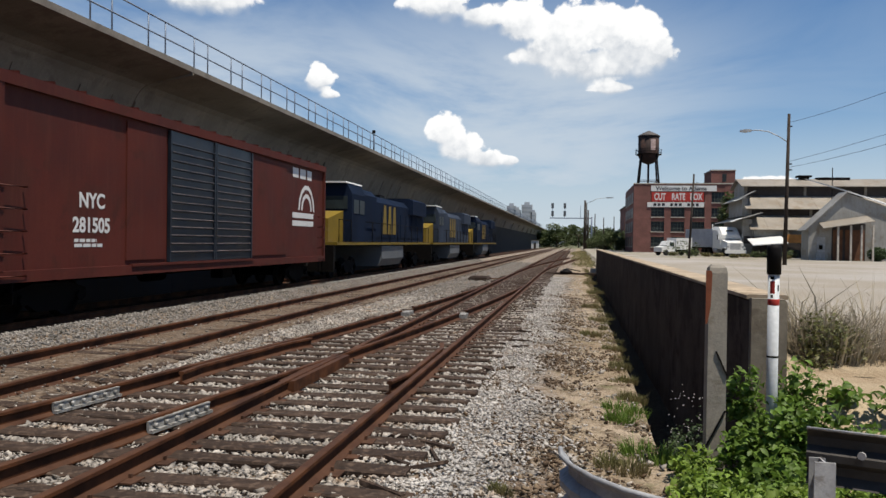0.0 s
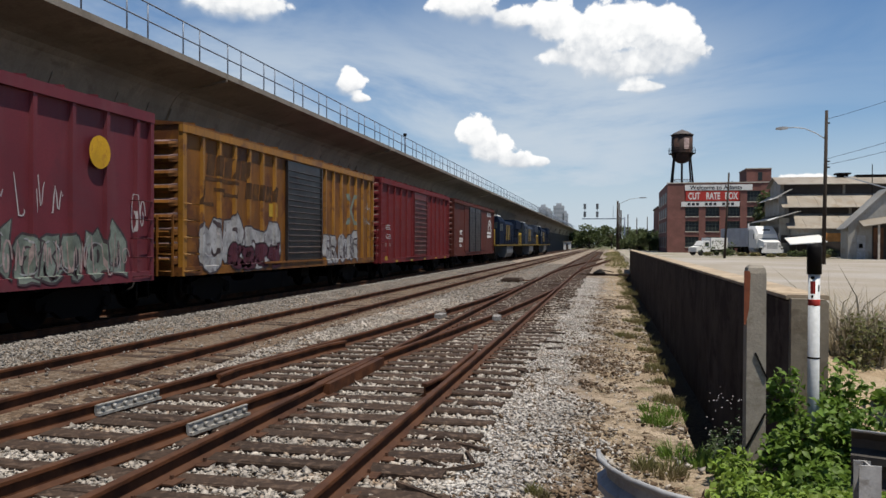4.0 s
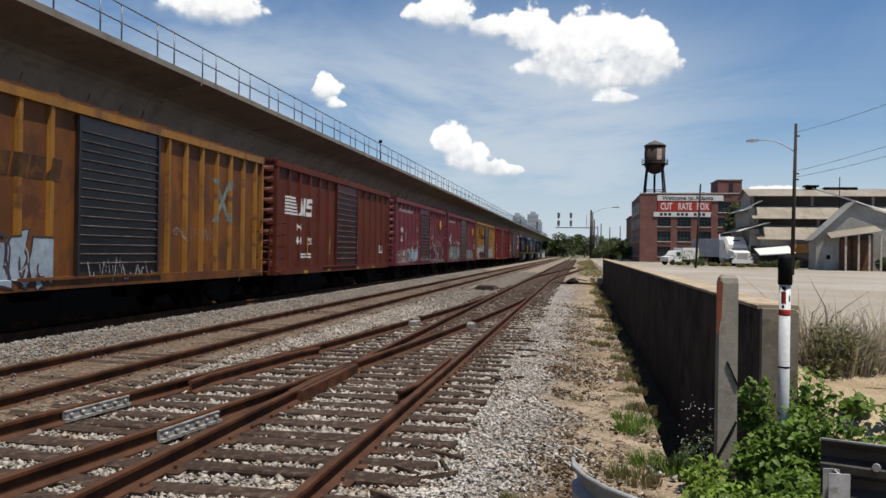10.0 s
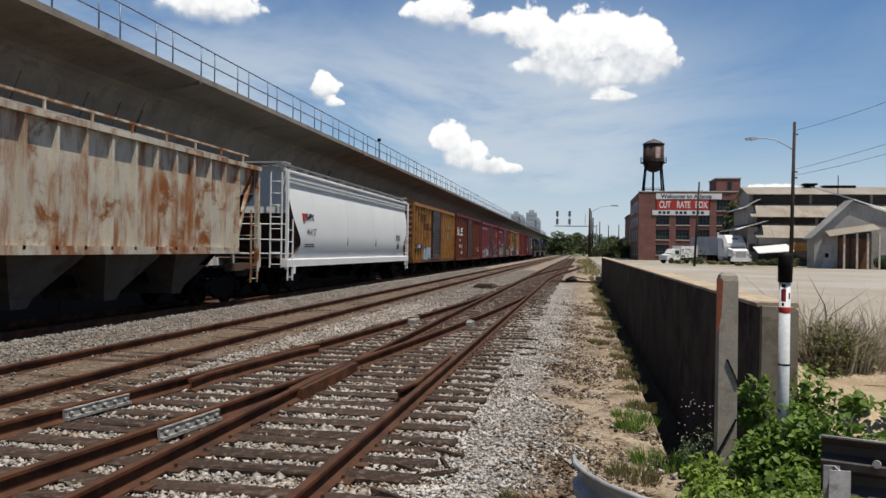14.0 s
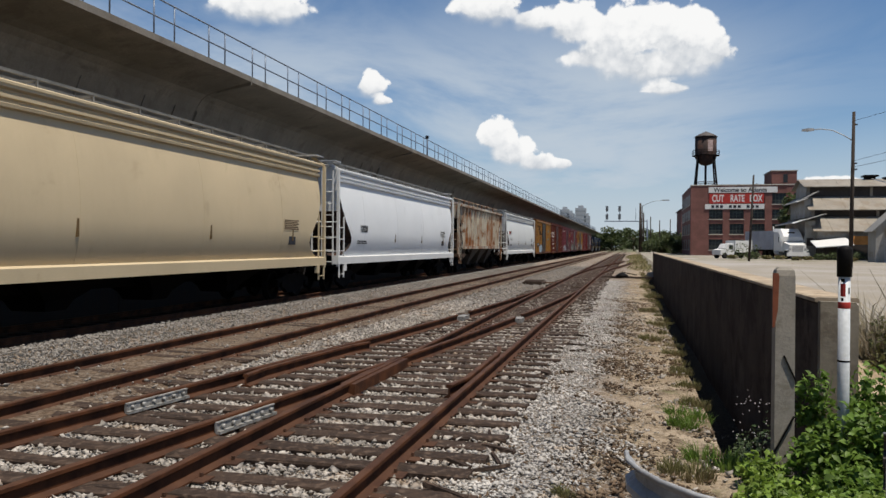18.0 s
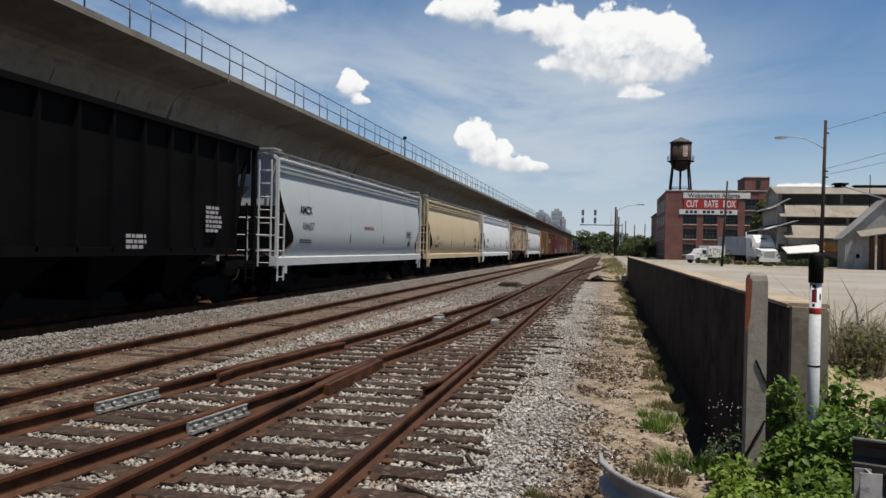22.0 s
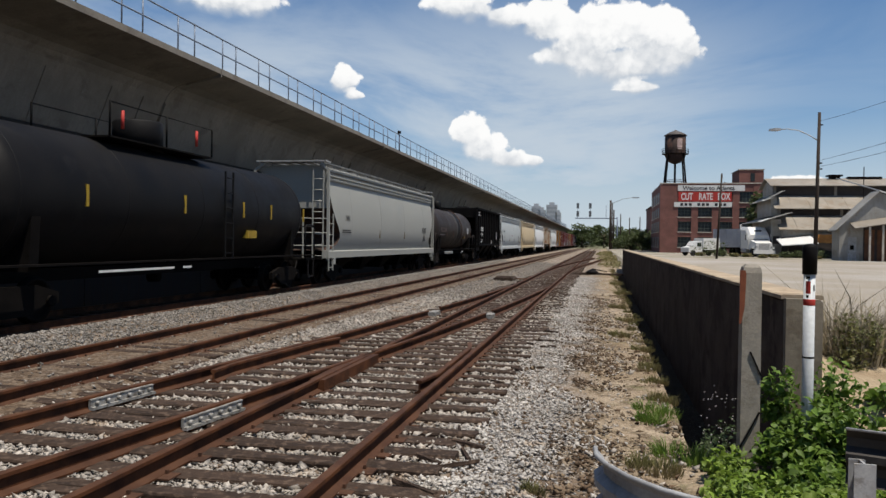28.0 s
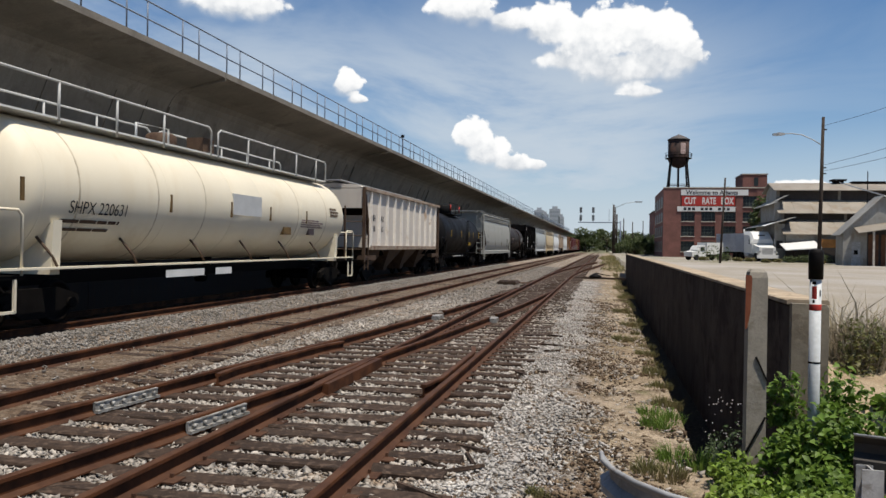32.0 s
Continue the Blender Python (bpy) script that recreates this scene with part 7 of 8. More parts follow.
# ---------------------------------------------------------------- weeds
plant("weed_clump", "lush green leafy weeds round the marker post", (0, 0, 0),
      [(1.45, 6.5, 0.05, 0.26, 0.3, 0.36), (1.72, 6.55, 0.16, 0.28, 0.32, 0.42), (2.02, 6.5, 0.16, 0.24, 0.3, 0.36), (1.62, 6.0, -0.04, 0.4, 0.4, 0.22), (1.5, 7.0, 0.35, 0.16, 0.2, 0.42), (1.9, 6.95, 0.45, 0.22, 0.22, 0.36), (2.25, 6.3, 0.2, 0.2, 0.25, 0.25)], 3600, 0.075, 3, LEAF, "weeds", 60, LEAF)
plant("weed_carpet", "low bright green weeds beside the guardrail", (0, 0, 0),
      [(1.1, 6.1, -0.12, 0.34, 0.45, 0.16), (1.35, 5.6, -0.10, 0.42, 0.42, 0.18), (1.0, 5.5, -0.16, 0.3, 0.3, 0.10), (1.75, 5.5, -0.02, 0.35, 0.4, 0.18), (1.05, 6.6, -0.10, 0.22, 0.3, 0.22), (2.2, 5.6, 0.05, 0.35, 0.4, 0.2)], 3900, 0.066, 4, LEAF_LT, "weeds", 30, LEAF)
plant("flowering_weed", "thin dark weed with pale seed heads at the wall", (1.12, 7.75, -0.75), [(0, 0, 0.45, 0.14, 0.25, 0.4), (0.1, -0.15, 0.6, 0.1, 0.15, 0.4), (0.0, 0.6, 0.3, 0.12, 0.4, 0.3)], 600, 0.04, 5, LEAF_DK, "weed", 12, LEAF_DK)
sh = thing("seed_heads", "small white seed heads on thin stalks", "weed", (1.12, 7.7, -0.75))
hs = Shape()
sr = random.Random(8)
for _ in range(70):
    c = (sr.uniform(-0.16, 0.2), sr.gauss(0.0, 0.22), sr.uniform(0.5, 1.08))
    hs.lathe(c, [(0.001, -0.008), (sr.uniform(0.004, 0.011), 0.0), (0.001, 0.006)], 5)
tagged(part("bloom", hs, GRAF_W, sh), kind="stuff")
for (x, y), r, sd in (((0.38, 16.7), 0.2, 11), ((0.62, 9.2), 0.22, 12), ((0.55, 8.75), 0.15, 13), ((0.5, 24), 0.25, 14), ((0.8, 31), 0.3, 15), ((0.75, 12.6), 0.14, 16), ((0.15, 5.2), 0.14, 17), ((0.7, 38), 0.3, 18), ((-0.5, 6.0), 0.08, 19), ((0.75, 9.9), 0.16, 20), ((0.78, 11.2), 0.12, 22), ((0.6, 20), 0.2, 23), ((0.72, 14.5), 0.16, 24), ((0.45, 6.9), 0.2, 25), ((0.75, 7.3), 0.25, 12), ((0.35, 5.9), 0.18, 17)):
    grass("grass_tuft", "small dusty green grass tuft on the gravel path", (x, y, -0.2), [(0, 0, r), (r * 0.6, -r * 0.5, r * 0.7), (-r * 0.5, r * 0.6, r * 0.6)], 420, 0.10 + r * 0.45, sd, LEAF if sd in (12, 13) else LEAF_DRY, "grass", "tufts along the wall")
plant("dry_bush", "sparse olive green bush with bare twigs behind the wall's end", (0, 0, 0.42), [(2.75, 9.2, 0.32, 0.28, 0.34, 0.30), (3.05, 9.35, 0.24, 0.26, 0.3, 0.26), (2.6, 9.0, 0.05, 0.2, 0.3, 0.2)], 1300, 0.05, 21, leaf_mat("olive_bush_leaf", (0.105, 0.115, 0.04), (0.16, 0.15, 0.06)), "bush", 40, BARK)
grass("tall_dry_grass", "tall pale dry grass stalks round the olive bush", (0, 0, 0.42), [(2.9, 9.5, 0.45), (3.5, 9.9, 0.4), (2.6, 9.8, 0.3)], 900, 1.05, 22, leaf_mat("straw_stalk", (0.30, 0.26, 0.18), (0.36, 0.32, 0.24)))
plant("creeping_weed", "broad green weed leaves creeping over the sand", (0, 0, 0.40), [(2.35, 7.2, 0.1, 0.16, 0.2, 0.12), (2.62, 7.0, 0.08, 0.2, 0.16, 0.09), (3.0, 6.7, 0.05, 0.25, 0.2, 0.08)], 150, 0.09, 23, LEAF, "weed", 8, LEAF)
tw = thing("bare_twigs", "pale bare twigs rising from the dry bush", "bush", (2.95, 9.4, 0.42))
ts = Shape()
for _ in range(60):
    a = Vector((sr.uniform(-0.4, 0.45), sr.uniform(-0.3, 0.3), 0.0))
    out = sr.gauss(0.06, 0.26)
    b = a + Vector((out, sr.uniform(-0.2, 0.2), sr.uniform(0.35, 0.62) * (1.0 - 0.5 * abs(out))))
    ts.rod(a, b, 0.003, 4, 0.002)
    for _ in range(4):
        s0 = a.lerp(b, sr.uniform(0.45, 1.0))
        e0 = s0 + Vector((out * 0.5 + sr.uniform(-0.16, 0.16), sr.uniform(-0.1, 0.1), sr.uniform(0.04, 0.34)))
        ts.rod(s0, e0, 0.002, 4, 0.001)
        for _ in range(2):
            s1 = s0.lerp(e0, sr.uniform(0.4, 1.0))
            ts.rod(s1, s1 + Vector((sr.uniform(-0.09, 0.09), sr.uniform(-0.05, 0.05), sr.uniform(0.0, 0.1))), 0.0016, 4, 0.001)
tagged(part("brushwood", ts, mat("pale_twig", (0.30, 0.255, 0.20), 0.9), tw), kind="stuff")
grass("grass_strip", "dry grass along the edge of the ditch", (0, 0, -0.2), [(0.78 + 0.08 * math.sin(k * 5.1), 10 + 1.15 * k, 0.12 + 0.1 * math.sin(k * 2.3) ** 2) for k in range(44)], 5200, 0.16, 26, LEAF_DRY)
plant("grass_field", "dry brown grass beside the far track", (0, 0, -0.2), [(1.2, 70, 0.1, 1.6, 9, 0.3), (1.6, 95, 0.1, 2.2, 16, 0.4), (2.0, 140, 0.1, 3.0, 30, 0.5)], 9000, 0.17, 27, LEAF_DRY, "grass", 10, LEAF_DRY)

# ---------------------------------------------------------------- poles and wires
def utility_pole(label, x, y, z0, z1, lean=(0, 0), r=0.15):
    t = thing("utility_pole", label, "utility pole", (x, y, z0))
    part("shaft", Shape().rod((0, 0, -0.3), (lean[0], lean[1], z1 - z0), r * 1.2, 10, r * 0.8), WOOD, t)
    return t


p1 = utility_pole("dark wooden utility pole with a curved street lamp arm", 14.3, 57, 0.44, 10.9, (0.12, 0), 0.12)
part("lamp_arm", Shape().pipe([(0.1, 0, 8.5), (-0.5, 0, 8.9), (-1.2, 0, 9.25), (-1.9, 0, 9.36), (-2.4, 0, 9.33)], 0.035), GALV, p1)
part("lamp_head", Shape().loft([[(-2.35, -0.12, 9.26), (-2.35, 0.12, 9.26), (-2.35, 0.12, 9.40), (-2.35, -0.12, 9.40)], [(-2.7, -0.17, 9.22), (-2.7, 0.17, 9.22), (-2.7, 0.17, 9.42), (-2.7, -0.17, 9.42)], [(-3.1, -0.1, 9.24), (-3.1, 0.1, 9.24), (-3.1, 0.1, 9.36), (-3.1, -0.1, 9.36)]], False), GALV, p1)
for z in (9.6, 7.0, 6.6):
    part("insulator", Shape().rod((0.15, 0, z), (0.35, 0, z), 0.05, 8), BLACK, p1)
utility_pole("thin dark leaning utility pole in the lot", 10.8, 78, 0.44, 8.6, (0.36, 0), 0.10)
utility_pole("dark wooden utility pole at the lot's edge", 18, 28, 0.44, 10.9)
for za, zb, sag in ((7.6, 8.4, 0.25), (7.2, 7.9, 0.35), (10.3, 10.6, 0.5)):
    w = thing("overhead_wire", "thin black overhead wire between poles", "wire")
    pts = [(14.4 + 3.6 * k / 12, 57 - 29 * k / 12, za + (zb - za) * k / 12 - sag * 4 * (k / 12) * (1 - k / 12)) for k in range(13)]
    part("wire", Shape().pipe(pts, 0.012, 5), BLACK, w)
utility_pole("dark wooden utility pole beside the far track", 2.0, 190, -0.2, 12.1, (0, 0), 0.28)
utility_pole("dark wooden utility pole beside the far track", 3.2, 220, -0.2, 11.1, (0, 0), 0.24)
for k, (x, y, z) in enumerate(((6, 260, 9.5), (9.5, 280, 9), (14, 300, 10), (17, 300, 8.5), (21, 320, 9))):
    utility_pole("distant dark utility pole before the trees", x, y, 0, z + 2, (0, 0), 0.2)
fl = thing("street_lamp", "distant street lamp on a curved arm", "street lamp", (2.4, 190, -0.2))
part("arm", Shape().pipe([(0, 0, 11.6), (2.5, 0, 12.7), (5, 0, 13)], 0.06), GALV, fl)
part("lamp_head", Shape().box(4.6, 6.2, -0.25, 0.25, 12.85, 13.1), GALV, fl)
part("shaft", Shape().rod((0, 0, 0), (0, 0, 11.7), 0.12, 8), WOOD, fl)

SIGNAL = mat("hazy_signal_housing", (0.10, 0.11, 0.12), 0.8)
sg = thing("signal_bridge", "grey cantilever signal bridge over the far tracks", "signal bridge", (0, 220, 0))
part("arm", Shape().beam((-7.4, 0, 8.75), (4.2, 0, 8.75), 0.18, 0.25), RAILING, sg)
part("mast", Shape().rod((4.2, 0, -0.3), (4.2, 0, 9.2), 0.22, 8), RAILING, sg)
for x in (-6.65, -3.25, 1.1):
    part("signal_mast", Shape().rod((x, 0, 8.8), (x, 0, 13.0 if x < 0 else 12.4), 0.07, 6), RAILING, sg)
    if x < 0:
        for z in (10.0, 12.2):
            part("signal_head", Shape().box(x - 0.35, x + 0.35, -0.2, 0.2, z - 0.75, z + 0.75), SIGNAL, sg)

fl2 = thing("viaduct_floodlight", "small floodlight on a post on the viaduct", "floodlight", (VX - 0.25, 55.4, 8.28))
part("post", Shape().rod((0, 0, 0), (0, 0, 1.35), 0.03, 8), RAILING, fl2)
part("head", Shape().loft([[(-0.1, -0.13, 1.3), (0.1, -0.13, 1.3), (0.1, 0.13, 1.36), (-0.1, 0.13, 1.36)], [(-0.08, -0.13, 1.52), (0.12, -0.13, 1.47), (0.12, 0.13, 1.55), (-0.08, 0.13, 1.6)]], False), BLACK, fl2)

# ---------------------------------------------------------------- brick building
bb = thing("brick_building", "red brick industrial building with large windows and painted signs", "building", (0, 130, 0.4), kind="structure")
BX0, BX1, BTOP, BDEEP = 9.2, 27.6, 11.15, 22.3
cols = [(11.97, 14.05), (15.08, 17.2), (18.25, 20.3), (21.35, 23.4), (24.5, 26.6)]
rows = [(0.95, 2.6), (3.45, 5.1), (5.85, 7.35), (8.2, 9.9)]
DARKB = mat("dark_roof_felt", (0.05, 0.048, 0.045), 0.9)
SASH = mat("rusty_sash_steel", (0.085, 0.10, 0.09), 0.7, 0.1, 0.2, 2, 10, 0.0)
SPAN_M = mat("pale_stone_sill", (0.40, 0.36, 0.31), 0.9)
xs = [BX0] + [v for c in cols for v in c] + [BX1]
for k in range(0, len(xs), 2):
    part("brick_pier", Shape().box(xs[k], xs[k + 1], 0, 0.45, -0.4, BTOP), BRICK, bb)
zs = [-0.4] + [v for r in rows for v in r] + [BTOP]
for c in cols:
    for k in range(0, len(zs), 2):
        part("brick_spandrel", Shape().box(c[0], c[1], 0.06, 0.45, zs[k], zs[k + 1]), BRICK, bb)
    for r in rows:
        wd = part("window", Shape().box(c[0], c[1], 0.28, 0.32, r[0], r[1]), GLASSD, bb)
        fs = Shape()
        for q in range(5):
            xx = c[0] + (c[1] - c[0]) * q / 4
            fs.box(xx - 0.03, xx + 0.03, 0.24, 0.28, r[0], r[1])
        for q in range(4):
            zz = r[0] + (r[1] - r[0]) * q / 3
            fs.box(c[0], c[1], 0.245, 0.275, zz - 0.03, zz + 0.03)
        part("window_frame", fs, SASH, wd)
        part("sill", Shape().box(c[0] - 0.05, c[1] + 0.05, -0.05, 0.2, r[0] - 0.14, r[0] - 0.002), SPAN_M, wd)
part("side_wall", Shape().box(BX0, BX0 + 0.45, 0.46, BDEEP, -0.4, BTOP), BRICK, bb)
part("side_wall", Shape().box(BX1 - 0.45, BX1, 0.46, BDEEP, -0.4, BTOP), BRICK, bb)
part("rear_wall", Shape().box(BX0 + 0.46, BX1 - 0.46, BDEEP - 0.45, BDEEP, -0.4, BTOP), BRICK, bb)
part("roof", Shape().box(BX0 + 0.46, BX1 - 0.46, 0.46, BDEEP - 0.46, BTOP - 0.6, BTOP - 0.3), DARKB, bb)
part("coping", Shape().box(BX0 - 0.08, BX1 + 0.08, -0.08, 0.5, BTOP, BTOP + 0.16), SPAN_M, bb)
for k in range(4):
    y0 = 2 + k * 5.1
    for r in rows:
        wd = part("window", Shape().box(BX0 - 0.02, BX0 + 0.02, y0, y0 + 3.2, r[0], r[1]), GLASSD, bb)
        part("sill", Shape().box(BX0 - 0.08, BX0 - 0.02, y0, y0 + 3.2, r[0] - 0.14, r[0]), SPAN_M, wd)
part("sign_board", Shape().box(11.9, 22.1, -0.12, -0.02, 10.0, 10.9), WHITE, bb, "white painted sign board")
part("sign_board", Shape().box(12.0, 20.15, -0.12, -0.02, 8.3, 9.85), REDP, bb, "red painted sign board")
part("sign_board", Shape().box(11.35, 20.2, -0.12, -0.02, 7.42, 8.2), WHITE, bb, "white painted sign board")
words("Welcome to Atlanta", 0.95, DKTEXT, bb, pose(16.6, -0.13, 10.42, 90, 0, 0), bold=0.02)
for tx, xx in (("CUT", 13.3), ("RATE", 16.2), ("BOX", 18.95)):
    words(tx, 1.5, WHITE, bb, pose(xx, -0.13, 9.05, 90, 0, 0), bold=0.04, squeeze=0.6)
s = Shape()
for k in range(11):
    if k not in (3, 7):
        s.box(12.3 + k * 0.66, 12.75 + k * 0.66, -0.135, -0.125, 7.6, 8.03)
tagged(part("sign_print", s, DKTEXT, bb), kind="stuff")
ph = part("penthouse", Shape().box(21.4, 25.1, 1.0, 8.0, BTOP - 0.35, 13.4), BRICK, bb)
part("penthouse_window", Shape().box(23.1, 23.75, 0.97, 1.0, 11.6, 12.9), GLASSD, ph)
part("penthouse_cap", Shape().box(21.3, 25.2, 0.9, 8.1, 13.4, 13.55), SPAN_M, ph)
for x, y, w in ((14.2, 4, 0.7), (17.8, 6, 0.5), (19.5, 3, 0.6)):
    part("roof_vent", Shape().lathe((x, y, BTOP - 0.3), [(w * 0.5, 0), (w * 0.5, 0.55), (w * 0.7, 0.6), (0.05, 0.8)], 10), UNDER, bb)
ext = thing("brick_annex", "dark brick rear annex of the industrial building", "building", (0, 170, 0.4), kind="structure")
part("shell", Shape().box(10.2, 24, 0.5, 18, -0.4, 9.2), BRICK, ext)
part("roof", Shape().box(10.0, 24.2, 0.3, 18.2, 9.2, 9.4), DARKB, ext)

# ---------------------------------------------------------------- water tower
wt = thing("water_tower", "rusty dark water tower on four steel legs", "water tower", (13.15, 150, BTOP + 0.1))
RUSTT = mat("rusty_tower_paint", (0.036, 0.024, 0.022), 0.8, 0.0, 0.35, 0.6, 8, 0.1, (0.065, 0.034, 0.026), 0.35, 0.4)
part("tank", Shape().lathe((0, 0, 0), [(0.35, 5.5), (1.0, 5.75), (1.6, 6.3), (1.88, 7.0), (1.9, 7.3), (1.9, 10.75)], 28), RUSTT, wt)
part("roof", Shape().lathe((0, 0, 0), [(2.05, 10.7), (2.05, 10.8), (1.2, 11.3), (0.15, 11.75), (0.0, 11.85)], 28), mat("tower_roof_tin", (0.09, 0.08, 0.078), 0.7, 0.1), wt)
part("catwalk", Shape().lathe((0, 0, 0), [(1.9, 7.25), (2.4, 7.25), (2.4, 7.32), (1.9, 7.32)], 28), UNDER, wt)
rl = Shape()
for k in range(16):
    a, b = 6.28319 * k / 16, 6.28319 * (k + 1) / 16
    rl.rod((2.38 * math.cos(a), 2.38 * math.sin(a), 7.3), (2.38 * math.cos(a), 2.38 * math.sin(a), 8.25), 0.03, 4)
    for z in (7.8, 8.25):
        rl.rod((2.38 * math.cos(a), 2.38 * math.sin(a), z), (2.38 * math.cos(b), 2.38 * math.sin(b), z), 0.03, 4)
part("catwalk_rail", rl, UNDER, wt)
for sx in (-1, 1):
    for sy in (-1, 1):
        part("leg", Shape().rod((sx * 1.98, sy * 1.98, -0.3), (sx * 1.33, sy * 1.33, 7.3), 0.17, 8, 0.15), BLACK, wt)
    part("cross_brace", Shape().rod((-1.75, sx * 1.75, 2.4), (1.75, sx * 1.75, 2.4), 0.06, 5).rod((sx * 1.75, -1.75, 2.4), (sx * 1.75, 1.75, 2.4), 0.06, 5), RUSTT, wt)
    part("tie_rod", Shape().rod((-1.95, sx * 1.95, 0), (1.75, sx * 1.75, 2.4), 0.03, 4).rod((1.95, sx * 1.95, 0), (-1.75, sx * 1.75, 2.4), 0.03, 4), RUSTT, wt)
part("riser", Shape().rod((0, 0, -0.3), (0, 0, 5.8), 0.2, 10), BLACK, wt)
part("painted_panel", Shape().poly([(1.93 * math.sin(a), -1.93 * math.cos(a), z) for a in (0.1, 0.35, 0.6) for z in (8.0, 10.0)], [(0, 2, 3, 1), (2, 4, 5, 3)]), mat("faded_white_emblem", (0.36, 0.27, 0.25), 0.8, 0, 0.4, 2, 10), wt, "faded pale painted emblem")

# ---------------------------------------------------------------- warehouse with stepped roof
wh = thing("warehouse", "large tin warehouse with stepped monitor roofs and dark clerestories", "warehouse", (20.6, 96, 0.4), kind="structure")
WL = 48.0
DKB = mat("dark_clerestory", (0.05, 0.042, 0.038), 0.8, 0, 0.3, 0.5, 5)
ROOFS = [((-0.6, 3.2), (3.0, 5.0)), ((2.2, 5.75), (5.6, 7.5)), ((4.8, 8.65), (8.6, 9.8))]
WALLS = [(0.0, -0.4, 3.3), (3.0, 4.9, 5.9), (5.6, 7.4, 8.8)]
for k, ((ya, za), (yb, zb)) in enumerate(ROOFS):
    for m in (0, 1):
        f_ = (lambda y: y) if m == 0 else (lambda y: 17.2 - y)
        n = 24
        for q in range(n if m == 0 else 1):
            x0, x1 = (-0.5 + (WL + 1) * q / n, -0.5 + (WL + 1) * (q + 1) / n - 0.02) if m == 0 else (-0.5, WL + 0.5)
            pts = [(x0, f_(ya), za), (x1, f_(ya), za), (x1, f_(yb), zb), (x0, f_(yb), zb)]
            part("roof_sheet", Shape().poly(pts + [(a, b, c + 0.08) for a, b, c in pts], [(0, 1, 2, 3), (7, 6, 5, 4), (0, 4, 5, 1), (1, 5, 6, 2), (2, 6, 7, 3), (3, 7, 4, 0)]), TINROOF, wh)
for k, (y, z0, z1) in enumerate(WALLS):
    for yy in (y, 17.2 - y):
        part("front_wall" if k == 0 else "clerestory", Shape().box(0, WL, yy - 0.08, yy + 0.08, z0, z1), TIN if k == 0 else DKB, wh)
    if k:
        q = 0.0
        while q < WL:
            part("clerestory_post", Shape().box(q, q + 0.3, y - 0.14, y - 0.08, z0, z1), TINROOF, wh)
            q += 6.9
for x in (0.0, WL):
    part("gable_wall", Shape().poly([(x + d, y, z) for d in (-0.08, 0.08) for y, z in ((0, -0.4), (17.2, -0.4), (17.2, 3.3), (14.2, 4.9), (14.2, 5.9), (11.6, 7.4), (11.6, 8.8), (8.6, 9.75), (5.6, 8.8), (5.6, 7.4), (3.0, 5.9), (3.0, 4.9), (0, 3.3))],
         [tuple(range(13)), tuple(range(25, 12, -1))] + [(k, (k + 1) % 13, 13 + (k + 1) % 13, 13 + k) for k in range(13)]), TIN, wh)
# hipped end roofs that step out to the west, with pale loose sheets at the eaves
for x1, z1, x0, z0, ya, yb in ((0.9, 5.2, -2.4, 4.15, -0.4, 13.0), (0.7, 7.95, -1.5, 6.75, 2.6, 12.0)):
    n = 6
    for q in range(n):
        y0, y1 = ya + (yb - ya) * q / n, ya + (yb - ya) * (q + 1) / n - 0.02
        d = 0.10 * math.sin(q * 2.4)
        pts = [(x0 + d, y0, z0 + 0.06 * d), (x1, y0, z1), (x1, y1, z1), (x0 + d * 0.3, y1, z0)]
        part("end_roof_sheet", Shape().poly(pts + [(a, b, c + 0.07) for a, b, c in pts], [(3, 2, 1, 0), (4, 5, 6, 7), (0, 1, 5, 4), (1, 2, 6, 5), (2, 3, 7, 6), (3, 0, 4, 7)]), TIN, wh)
    pts = [(x0 - 0.15, ya - 0.1, z0 - 0.12), (x0 + 1.0, ya - 0.1, z0 + 0.32), (x0 + 1.1, ya + 2.0, z0 + 0.36), (x0 - 0.1, ya + 2.2, z0 - 0.04)]
    part("loose_eave_sheet", Shape().poly([(a, b, c + 0.09) for a, b, c in pts] + [(a, b, c + 0.13) for a, b, c in pts], [(3, 2, 1, 0), (4, 5, 6, 7), (0, 1, 5, 4), (1, 2, 6, 5), (2, 3, 7, 6), (3, 0, 4, 7)]), WHITE, wh, "pale loose tin sheet")
part("end_wall", Shape().box(-1.15, -0.09, 0.6, 12.4, -0.4, 4.5), TIN, wh)
part("end_wall", Shape().box(-0.75, -0.09, 3.2, 11.4, 4.9, 7.2), TIN, wh)
part("end_opening", Shape().box(-1.0, -0.3, 0.56, 0.6, 1.6, 2.5), DKB, wh)
part("roof_vent", Shape().box(7.2, 8.2, 8.0, 9.2, 9.8, 10.1).box(6.9, 8.5, 7.8, 9.4, 10.1, 10.3), UNDER, wh)
part("roof_monitor", Shape().box(9.2, 13.0, 8.0, 9.2, 9.7, 10.05), UNDER, wh)
part("roof_stack", Shape().rod((8.8, 1.0, 3.0), (8.8, 1.0, 10.6), 0.05, 6), UNDER, wh)
lt = thing("lean_to", "white-roofed lean-to with an orange panel before the warehouse", "shed", (20.4, 92.6, 0.4), kind="structure")
